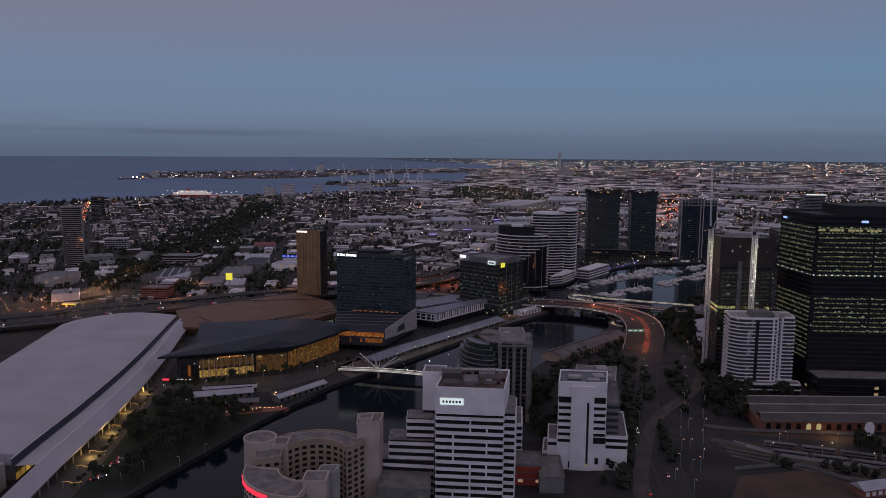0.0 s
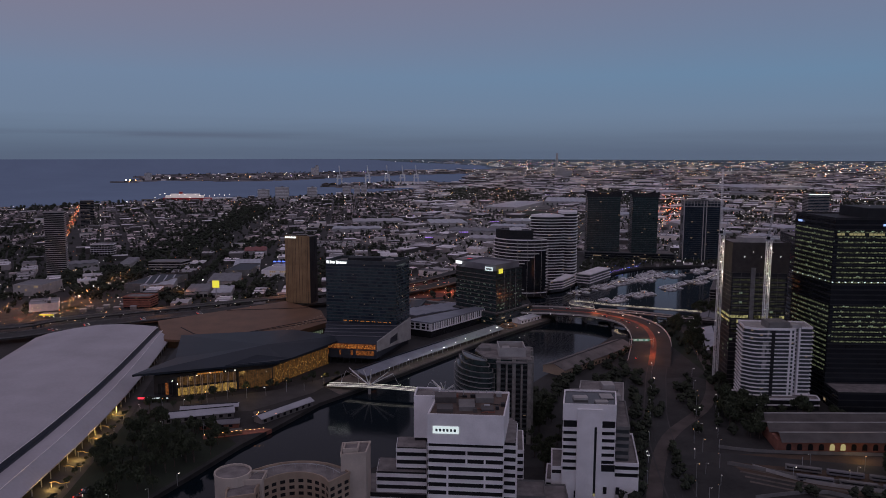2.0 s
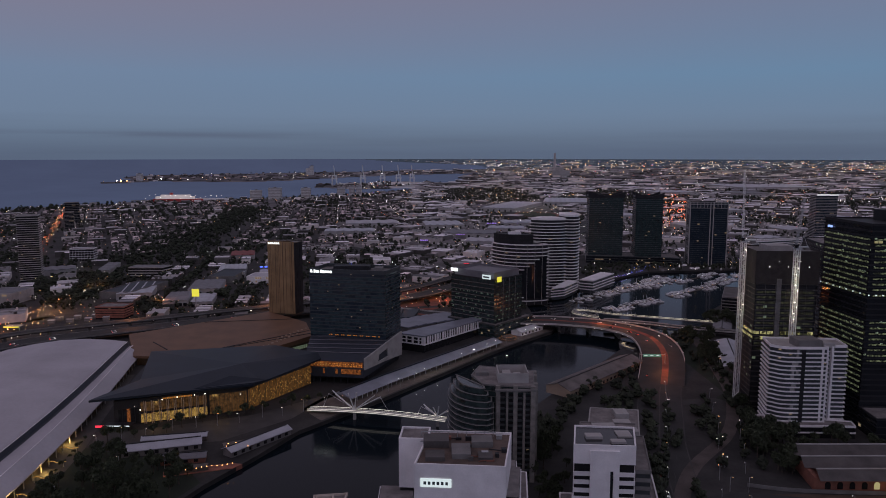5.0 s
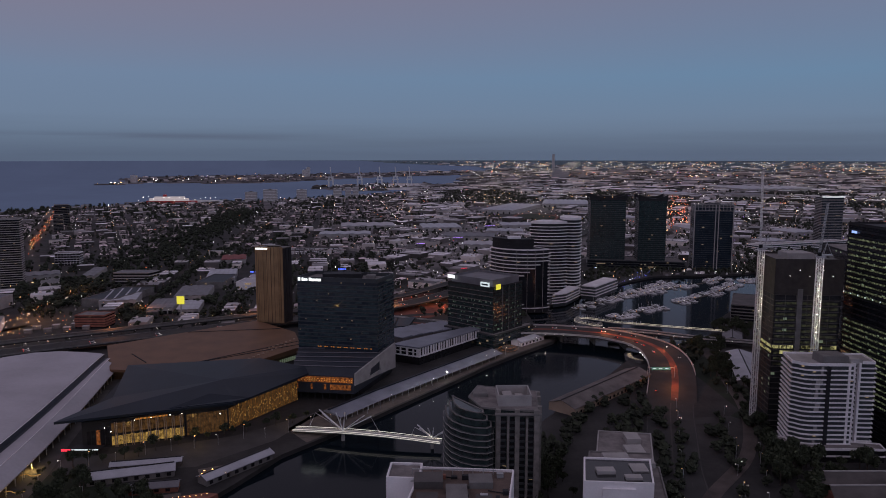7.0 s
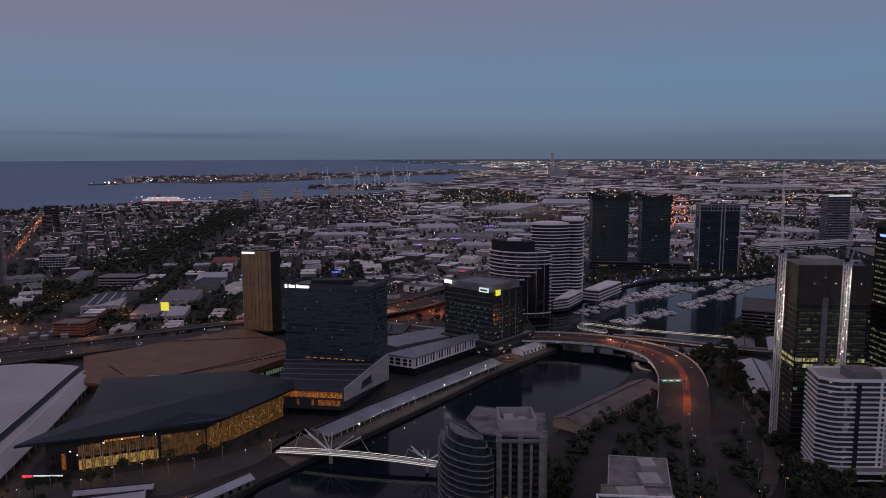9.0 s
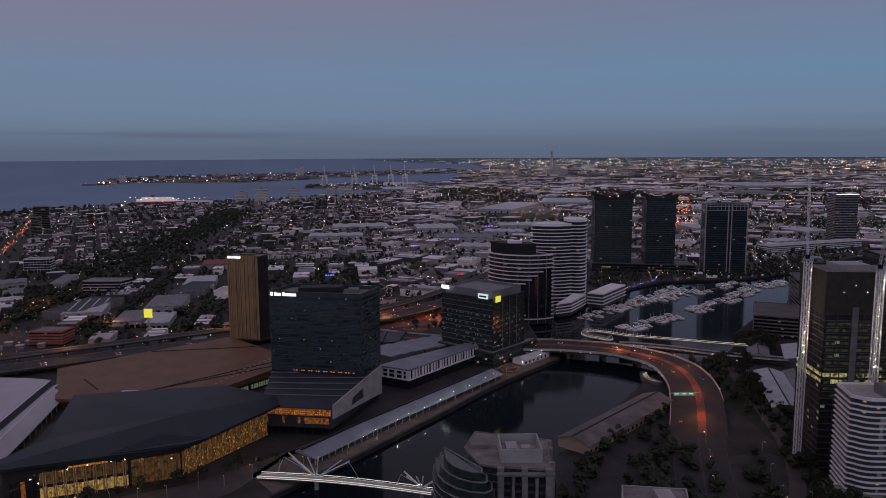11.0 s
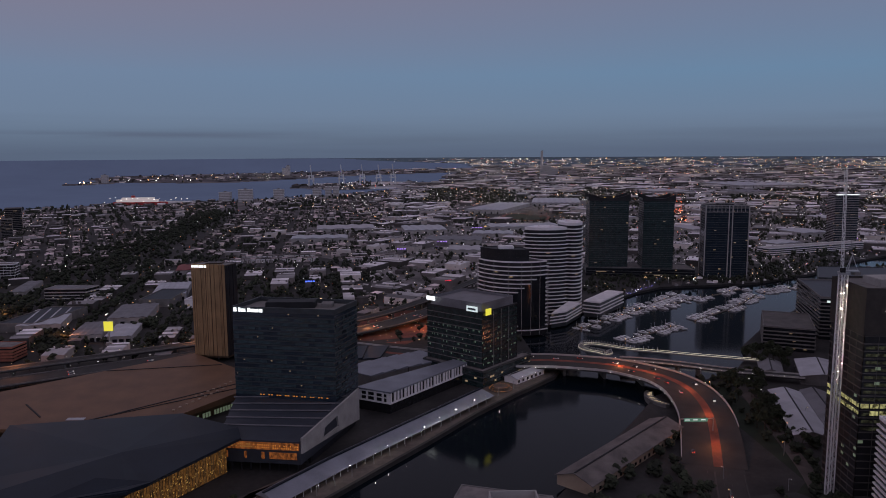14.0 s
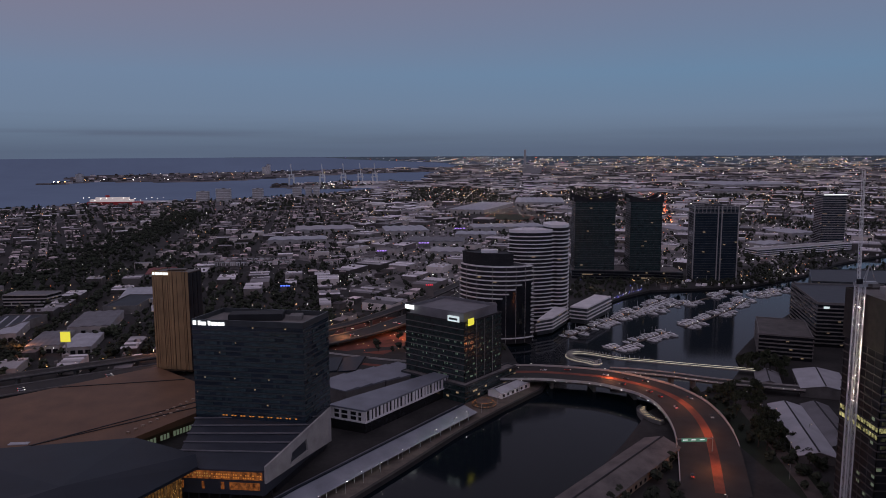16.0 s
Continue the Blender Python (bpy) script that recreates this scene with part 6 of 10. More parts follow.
t = tower("black_office", "tall black glass office tower with rows of yellow-green lit windows", [(303, 592), (395, 587), (400, 640), (300, 648)], 3, 146, 37, M["glass"], M["dark"], 1.1, 0.2,
          lit=0.10, lit_mat=M["lit_office"], pitch=0.9, seed=81, roof_mat=M["dark"], parapet=1.5, lit_floors=[i for i in range(12, 35) if i not in (20, 21, 22, 23)], plant=((-20, 40, -20, 20, 8, M["dark"]),), lit_run=2, sill=0.42)
cx, cy, _ = t.location
a, b, c = Vector((300 - cx, 648 - cy)), Vector((303 - cx, 592 - cy)), Vector((395 - cx, 587 - cy))
for fl in range(6, 35):
    if fl in (20, 21, 22, 23):
        continue
    for p0, p1, s0, s1 in ((a, b, 0.03, 0.97), (b, c, 0.03, 0.5), (b, c, 0.52, 0.97)):
        if fl < 12 and p0 is b:
            continue
        bm = bmesh.new()
        pane(bm, tuple(p0.lerp(p1, s0)), tuple(p0.lerp(p1, s1)), fl * 143 / 37 + 1.3, fl * 143 / 37 + 2.5, 0.03, 0.05)
        part("floor_glazing", bm, M["lit_floor"], t, "strip of uneven greenish office light")
sign_on(t, "roof_sign", b, c, 0.38, 0.44, 138.2, 139.9, M["sign_blue"], "blue-white illuminated sign panel")
sign_on(t, "roof_sign", a, b, 0.1, 0.2, 137.4, 139.0, M["sign_blue"], "blue-white illuminated sign panel")
for k in range(30):
    if k % 5 != 2:
        sign_on(t, "gold_window", b, c, 0.02 + k * 0.032, 0.046 + k * 0.032, 131.0, 132.6, M["lit_gold"], "gold lit upper window", 0.1)
for k in range(26):
    p0, p1 = (b, c) if k > 6 else (a, b)
    s = (k - 7) / 19 if k > 6 else k / 7
    sign_on(t, "edge_lamp", p0, p1, s, s + 0.011, 94.5, 95.3, M["sign_pale"], "small white edge lamp", 0.3)
tower("black_podium", "dark podium hall with a warm lit lobby", [(300, 566), (420, 560), (420, 583), (302, 590)], 3, 18, 3, M["glass"], M["dark"], 0.8, 0.3, lit=0.12, lit_mat=M["lit_warm"], pitch=4, seed=82, lit_floors=(0, 1), lit_run=1)

t = tower("construction_tower", "unfinished tower wrapped in dark mesh with lit work floors", [(240, 626), (283, 622), (287, 656), (243, 661)], 3, 123, 31, M["dark"], M["old_roof"], 0.5, 0.5,
          lit=0.05, lit_mat=M["lit_office"], pitch=3.0, mull=7, mull_mat=M["old_roof"], seed=91, roof_mat=M["conc_dark"], parapet=0.6, lit_floors=list(range(3, 22)), lit_run=1,
          plant=((-12, 6, -8, 8, 4, M["concrete"]),))
cx, cy, _ = t.location
a, b = Vector((240 - cx, 626 - cy)), Vector((283 - cx, 622 - cy))
left = Vector((243 - cx, 661 - cy))
for row in range(2):
    for k in range(9):
        if (k * 5 + row) % 4:
            sign_on(t, "work_light_bay", a, b, k / 9 + 0.01, k / 9 + 0.1, 55.4 + row * 3.87, 58.2 + row * 3.87, M["lit_work"], "bright lit work floor", 0.05)
    for k in range(14):
        sign_on(t, "work_light_strip", left, a, k / 14 + 0.015, k / 14 + 0.055, 55.6 + row * 3.87, 57.8 + row * 3.87, M["lit_work"], "lit slit of a work floor", 0.05)
sign_on(t, "hoist_shaft", a, b, 0.34, 0.42, 5, 101, M["conc_dark"], "pale hoist shaft", 0.6)
for fl in range(12, 24):
    bm = bmesh.new()
    pane(bm, tuple(a.lerp(b, 0.03)), tuple(a.lerp(b, 0.97)), fl * 120 / 31 + 1.0, fl * 120 / 31 + 2.6, 0.02, 0.04)
    part("work_floor", bm, M["lit_floor_dim"], t, "dimly lit open work floor")
bm = bmesh.new()
ring(bm, grow([(x - cx, y - cy) for x, y in ((240, 626), (283, 622), (287, 656), (243, 661))], 0.9), grow([(x - cx, y - cy) for x, y in ((240, 626), (283, 622), (287, 656), (243, 661))], 0.6), 97, 121.5)
part("safety_screen", bm, M["screen"], t, "brown perimeter safety screen")
for k, s in enumerate((0.2, 0.35, 0.5, 0.7, 0.85)):
    p = a.lerp(b, s)
    bm = bmesh.new()
    octa(bm, p.x, p.y - 1.6, 110 + (k % 2) * 4, 0.3)
    part("work_lamp", bm, M["lamp_white"], t, "white work lamp")


def crane(x, y, top, tip, lean, label, seed):
    """Luffing tower crane: lattice mast, cab, steep jib, counterweight."""
    t = thing("tower_crane", label, "crane", (x, y, 3), group="tower cranes")
    h, w = top - 3, 1.55
    bm = bmesh.new()
    for sx in (-w, w):
        for sy in (-w, w):
            bar(bm, (sx, sy, 0), (sx, sy, h), 0.5)
    tagged(part("mast_leg", bm, M["white_steel"], t), kind="stuff")
    bm = bmesh.new()
    k = int(h / 2.6)
    for i in range(k):
        z0, z1 = h * i / k, h * (i + 1) / k
        s = 1 if i % 2 else -1
        for q in ((-w, -w, w, -w), (w, -w, w, w), (w, w, -w, w), (-w, w, -w, -w)):
            p0, p1 = ((q[0], q[1]), (q[2], q[3])) if s > 0 else ((q[2], q[3]), (q[0], q[1]))
            bar(bm, (*p0, z0), (*p1, z1), 0.18)
            bar(bm, (q[0], q[1], z1), (q[2], q[3], z1), 0.16)
    tagged(part("mast_lattice", bm, M["white_steel"], t), kind="stuff")
    bm = bmesh.new()
    box(bm, -2.2, 2.2, -2.2, 2.2, h, h + 1.2)
    box(bm, -1.6, 7.5, -1.6, 1.6, h + 1.2, h + 2.0)
    part("slewing_deck", bm, M["steel"], t)
    bm = bmesh.new()
    box(bm, 5, 8.4, -1.6, 1.6, h - 0.6, h + 1.2)
    part("counterweight", bm, M["conc_dark"], t)
    bm = bmesh.new()
    box(bm, -2.6, -0.4, -2.4, -0.9, h + 1.2, h + 3.6)
    part("cab", bm, M["window"], t)
    bm = bmesh.new()
    bar(bm, (1.5, -1, h + 1.5), (4.0, 0, h + 10), 0.3)
    bar(bm, (1.5, 1, h + 1.5), (4.0, 0, h + 10), 0.3)
    bar(bm, (7.5, 0, h + 1.5), (4.0, 0, h + 10), 0.25)
    part("a_frame", bm, M["steel"], t)
    jt = Vector((lean, 0, tip - 3))
    jb = Vector((-1.2, 0, h + 2))
    bm = bmesh.new()
    n = int((jt - jb).length / 2.2)
    for i in range(n):
        p, q = jb.lerp(jt, i / n), jb.lerp(jt, (i + 1) / n)
        ww = 0.75
        bar(bm, p + Vector((0, -ww, 0)), q + Vector((0, -ww, 0)), 0.2)
        bar(bm, p + Vector((0, ww, 0)), q + Vector((0, ww, 0)), 0.2)
        bar(bm, p + Vector((1.1, 0, 0)), q + Vector((1.1, 0, 0)), 0.2)
        bar(bm, p + Vector((0, -ww if i % 2 else ww, 0)), q + Vector((0, ww if i % 2 else -ww, 0)), 0.13)
        bar(bm, p + Vector((0, ww, 0)), q + Vector((1.1, 0, 0)), 0.13)
        bar(bm, p + Vector((0, -ww, 0)), q + Vector((1.1, 0, 0)), 0.13)
    tagged(part("jib", bm, M["white_steel"] if seed == 1 else M["steel"], t, "steep lattice jib"), kind="stuff")
    bm = bmesh.new()
    bar(bm, (4.0, 0, h + 10), tuple(jt), 0.1)
    part("stay_cable", bm, M["dark"], t)
    rnd = random.Random(seed)
    for i in range(13):
        bm = bmesh.new()
        octa(bm, rnd.choice((-0.9, 0.9)), -2.4, h * (0.56 + 0.033 * i), 0.13)
        part("mast_lamp", bm, M["lamp_flood"], t, "floodlight on the mast")
    return t


crane(236, 641, 129, 183, -2.5, "white lattice luffing crane with a steep jib", 1)
crane(263.5, 614.5, 127, 163, 2.5, "lattice luffing crane beside the unfinished tower", 2)

# ---- railway hall and yards on the east side ----
t = thing("rail_shed", "long brick goods shed with a grey ridged roof", "building", (290, 515, 3))
bm = bmesh.new()
prism(bm, [(x - 290, y - 515) for x, y in ((222, 494), (420, 490), (420, 540), (228, 540))], 0, 7.9)
part("wall", bm, M["brick"], t)
for k in range(3):
    bm = bmesh.new()
    y0 = 488 + k * 18 - 515
    v = [bm.verts.new(p) for p in ((-68, y0, 8.6), (132, y0 - 3, 8.6), (132, y0 + 8, 12), (-66, y0 + 9, 12), (132, y0 + 17, 8.6), (-64, y0 + 18, 8.6))]
    bm.faces.new((v[0], v[1], v[2], v[3]))
    bm.faces.new((v[3], v[2], v[4], v[5]))
    part("roof_ridge", bm, M["old_roof"], t, "grey ridged roof bay")
    bm = bmesh.new()
    bar(bm, (-66, y0 + 9, 12.1), (132, y0 + 8, 12.1), 0.9, 0.5)
    part("ridge_vent", bm, M["concrete"], t, "pale ridge vent")
rnd = random.Random(14)
for k in range(26):
    x = -62 + k * 7
    y0 = -21 - (x + 68) / 198 * 4
    bm = bmesh.new()
    pts = [(x, 1.2), (x + 3.2, 1.2), (x + 3.2, 4.2)] + [(x + 1.6 + 1.6 * math.cos(math.radians(a)), 4.2 + 1.4 * math.sin(math.radians(a))) for a in (45, 90, 135)] + [(x, 4.2)]
    f = [bm.verts.new((px, y0 - 0.25, pz)) for px, pz in pts]
    g = [bm.verts.new((px, y0 + 0.2, pz)) for px, pz in pts]
    bm.faces.new(f[::-1])
    for i in range(len(f)):
        bm.faces.new((f[i], f[(i + 1) % len(f)], g[(i + 1) % len(f)], g[i]))
    part("arch_window", bm, M["lit_gold"] if k in (4, 5, 12, 13, 19) else M["window"], t, "tall arched window")
for k, (x, y, w, d, ang, z, rm) in enumerate(((284, 768, 22, 94, -16, 9, M["light_roof"]), (309, 776, 18, 80, -16, 8, M["grey_roof"]), (352, 862, 34, 52, -22, 11, M["light_roof"]), (318, 880, 18, 36, -22, 8, M["grey_roof"]))):
    c_, s_ = math.cos(math.radians(ang)), math.sin(math.radians(ang))
    gabled_shed("goods_shed", "low goods shed with a pale steel roof among trees", (x + s_ * d / 2, y - c_ * d / 2), (x - s_ * d / 2, y + c_ * d / 2), w, z - 4, z - 1, rm, M["conc_dark"])
tower("stepped_office", "dark stepped riverside office with pale floor edges", [(345, 952), (386, 934), (414, 1000), (374, 1018)], 3, 25, 6, M["glass"], M["conc_dark"], 1.2, 0.8, lit=0.05, lit_mat=M["lit_warm"], seed=95, lit_run=1, roof_mat=M["old_roof"])
t = tower("angular_office", "dark angular office with a small lit white sign", [(418, 985), (500, 960), (540, 1070), (448, 1090)], 3, 45, 11, M["glass"], M["conc_dark"], 1.2, 0.7, lit=0.04, lit_mat=M["lit_warm"], seed=96, roof_mat=M["gutter"], parapet=2, lit_run=1)
cx, cy, _ = t.location
sign_on(t, "roof_sign", Vector((418 - cx, 985 - cy)), Vector((500 - cx, 960 - cy)), 0.06, 0.12, 38, 40.2, M["sign_pale"], "small white lit sign of plain shapes")
tower("angular_office", "dark angular office block by the river", [(500, 1140), (610, 1110), (650, 1205), (545, 1225)], 3, 38, 11, M["blue_glass"], M["spandrel"], 1.2, 0.5, lit=0.06, lit_mat=M["lit_warm"], seed=97, lit_run=1, roof_mat=M["gutter"])
tower("angular_office", "dark glass office behind the unfinished tower", [(400, 800), (520, 770), (560, 900), (430, 930)], 3, 60, 15, M["glass"], M["spandrel"], 1.0, 0.4, lit=0.08, lit_mat=M["lit_office"], seed=98, lit_run=1, roof_mat=M["gutter"])
tower("black_office_east", "black glass office tower behind the unfinished tower", [(330, 690), (440, 680), (450, 750), (340, 760)], 3, 118, 30, M["glass"], M["dark"], 0.9, 0.3, lit=0.05, lit_mat=M["lit_office"], seed=99, lit_run=1)

# ---- left-hand towers in the suburbs ----
tower("suburb_tower", "slim grey apartment tower with banded balconies", quad(-607, 1200, 28, 24, 20), 3, 102, 30, M["glass"], M["concrete"], 0.9, 0.7, lit=0.02, lit_mat=M["lit_warm"], seed=101, lit_run=1)
tower("framed_flats", "low flats with a pale white frame", quad(-633, 1418, 40, 22, 8), 3, 24, 5, M["window"], M["white"], 0.7, 0.5, mull=5, mull_mat=M["white"], seed=102)
for x, y, w, d, h in ((-1010, 2150, 36, 24, 58), (-940, 1990, 22, 22, 44)):
    tower("suburb_tower", "dark distant apartment block", quad(x, y, w, d, 25), 3, h, 12, M["glass"], M["conc_dark"], 1.0, 0.5, lit=0.05, lit_mat=M["lit_warm"], seed=int(h))
t = thing("billboard", "bright yellow lit billboard on a steel post", "billboard", (-290, 985, 3))
bm = bmesh.new()
box(bm, -4.4, 4.4, -0.8, -0.3, 17.6, 27)
part("panel", bm, M["sign_yellow"], t, "glowing yellow panel")
bm = bmesh.new()
bar(bm, (0, 0, 0), (0, 0, 22), 1.0)
box(bm, -4.7, 4.7, -0.3, 0.3, 17.2, 27.4)
part("post", bm, M["steel"], t)


# ---- roads and bridges ----
SPINE = smooth_line([(-60, 950), (0, 922), (60, 904), (107, 898), (130, 896), (153, 890), (181, 879), (200, 862), (213, 845), (220, 823), (221, 801), (217, 766), (209, 736), (196, 697), (184, 662), (170, 615), (154, 560), (140, 490), (130, 420), (121, 350), (112, 230), (102, 60)], 5)


def spine_z(p):
    return 3.2 + 7.0 * max(0, min(1, (p[1] - 690) / 95))


t = thing("curved_road_bridge", "curved concrete road bridge with lit parapets and red-brown lanes", "bridge", (180, 880, 3))


def loc(p, z):
    return (p[0] - 180, p[1] - 880, z - 3)


top = [p for p in SPINE if p[1] > 685]
bm = bmesh.new()
ribbon(bm, [(p[0] - 180, p[1] - 880) for p in top], 38, 0, 1.8, [spine_z(p) - 3 for p in top])
part("deck", bm, M["asphalt"], t, "asphalt deck on a deep beam")
# the middle strip carries red lamp and traffic glow as its own colour
for off, w, mat, nm, lab in ((2.2, 5.6, "lane", "red_glow_lane", "lane coloured red-brown for the glow on it"), (11.5, 6.0, "asphalt", "lane", "")):
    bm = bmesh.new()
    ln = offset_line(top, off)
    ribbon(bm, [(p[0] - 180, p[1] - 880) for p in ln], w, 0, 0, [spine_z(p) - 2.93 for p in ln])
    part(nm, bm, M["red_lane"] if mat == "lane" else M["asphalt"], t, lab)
for off, y_end in ((-19.1, 700), (19.1, 742)):
    bm = bmesh.new()
    ln = [p for p in offset_line(top, off) if p[1] > y_end]
    low_wall(bm, [(p[0] - 180, p[1] - 880) for p in ln], 0.6, [spine_z(p) - 3.4 for p in ln], [spine_z(p) - 3 + 1.5 * min(1, 0.3 + (p[1] - y_end) / 40) for p in ln])
    part("parapet", bm, M["rail"], t, "pale concrete parapet")


def along(line, step, start=0.0):
    """Points at even steps along a line."""
    out, left = [], start
    for a, b in zip(line, line[1:]):
        ln = math.dist(a, b)
        while left <= ln:
            out.append((a[0] + (b[0] - a[0]) * left / ln, a[1] + (b[1] - a[1]) * left / ln))
            left += step
        left -= ln
    return out


for line_, step, z, y_end, r in ((offset_line(top, -19.75), 9.0, -0.3, 784, 0.17), (offset_line(top, 19.5), 31.0, 1.9, 742, 0.22)):
    for p in along(line_, step, 3.0):
        if p[1] > y_end and p[0] > 40:
            bm = bmesh.new()
            octa(bm, *loc(p, spine_z(p) + z), r)
            part("edge_lamp", bm, M["lamp_bridge"] if step < 10 else M["lamp_white"], t, "white parapet lamp")
for p in along(top, 34.0, 40.0):
    if p[1] > 800:
        bm = bmesh.new()
        box(bm, p[0] - 180 - 1.2, p[0] - 180 + 1.2, p[1] - 880 - 9, p[1] - 880 + 9, -6, 5.4)
        part("pier", bm, M["conc_dark"], t)
# the straight bridge beside it
t = thing("back_road_bridge", "low concrete bridge behind the curved one", "bridge", (250, 888, 3))
L2 = smooth_line([(194, 905), (208, 902), (223, 896), (240, 888), (255, 879), (272, 869), (300, 857), (330, 846)], 4)
bm = bmesh.new()
ribbon(bm, [(p[0] - 250, p[1] - 888) for p in L2], 10, 5.6, 1.6)
part("deck", bm, M["asphalt"], t)
for off in (-5.2, 5.2):
    bm = bmesh.new()
    ln = offset_line(L2, off)
    low_wall(bm, [(p[0] - 250, p[1] - 888) for p in ln], 0.5, 5.3, 6.7)
    part("parapet", bm, M["rail"], t)
for p in along(offset_line(L2, -6.6), 8.0, 4.0):
    bm = bmesh.new()
    octa(bm, p[0] - 250, p[1] - 888, 6.4, 0.2)
    part("edge_lamp", bm, M["lamp_white"], t, "white parapet lamp")
for p in L2[4:-2:4]:
    bm = bmesh.new()
    box(bm, p[0] - 251, p[0] - 249, p[1] - 892, p[1] - 884, -6, 4.2)
    part("pier", bm, M["conc_dark"], t)
# the footbridge with its looped, ribbed end
t = thing("looped_footbridge", "winding footbridge with glowing ribs and a looped end", "bridge", (230, 930, 3))
WEBB = smooth_line([(326, 897), (311, 904), (290, 912), (260, 924), (237, 934), (214, 943), (198, 955), (184, 964), (173, 962), (169, 951), (173, 941), (181, 934), (187, 927), (192, 931)], 6)
bm = bmesh.new()
ribbon(bm, [(p[0] - 230, p[1] - 930) for p in WEBB], 5, 3.5, 0.7)
part("deck", bm, M["conc_dark"], t)
for off in (-2.6, 2.6):
    bm = bmesh.new()
    ln = offset_line(WEBB, off)
    low_wall(bm, [(p[0] - 230, p[1] - 930) for p in ln], 0.2, 4.35, 4.6)
    part("lit_rail", bm, M["webb_light"], t, "softly lit rail")
LA, RA = offset_line(WEBB, -2.7), offset_line(WEBB, 2.7)
for i in range(24, len(WEBB)):
    a_, b_ = Vector((*LA[i], 6.6)), Vector((*RA[i], 6.6))
    bm = bmesh.new()
    pts = [a_.lerp(b_, k / 6) + Vector((0, 0, 4.2 * math.sin(math.pi * k / 6))) for k in range(7)]
    for p, q in zip(pts, pts[1:]):
        bar(bm, (p.x - 230, p.y - 930, p.z - 3), (q.x - 230, q.y - 930, q.z - 3), 0.25)
    part("hoop", bm, M["steel"], t, "steel hoop rib")
t = thing("quay_stair", "curved stair ramp with warm lit ribs under the bridge", "stairs", (205, 814, 0))
for i in range(22):
    a_ = math.radians(118 + i * 5.7)
    c_, s_ = math.cos(a_), math.sin(a_)
    z = 1.6 + 0.17 * i
    q0, q1 = Vector((8.5 * c_, 22 * s_)), Vector((15 * c_, 24 * s_))
    w = Vector((-s_, c_)) * 1.3
    bm = bmesh.new()
    prism(bm, [tuple(q0 - w), tuple(q0 + w), tuple(q1 + w), tuple(q1 - w)], 0.1, z)
    part("step", bm, M["conc_dark"], t)
    if i % 2:
        continue
    bm = bmesh.new()
    q1 = q0.lerp(q1, 0.6)
    bar(bm, (q0.x, q0.y, z + 0.15), (q1.x, q1.y, z + 0.15), 0.14, 0.1)
    part("step_light", bm, M["step_light"], t, "warm lit rib")
for r0, r1, up in ((8.3, 21.8, 1.0), (15.3, 24.2, 1.1)):
    bm = bmesh.new()
    low_wall(bm, [(r0 * math.cos(math.radians(115 + k * 6)), r1 * math.sin(math.radians(115 + k * 6))) for k in range(22)], 0.25, [1.4 + 0.17 * k for k in range(22)], [1.6 + up + 0.17 * k for k in range(22)])
    part("balustrade", bm, M["conc_dark"], t, "dark curved balustrade")


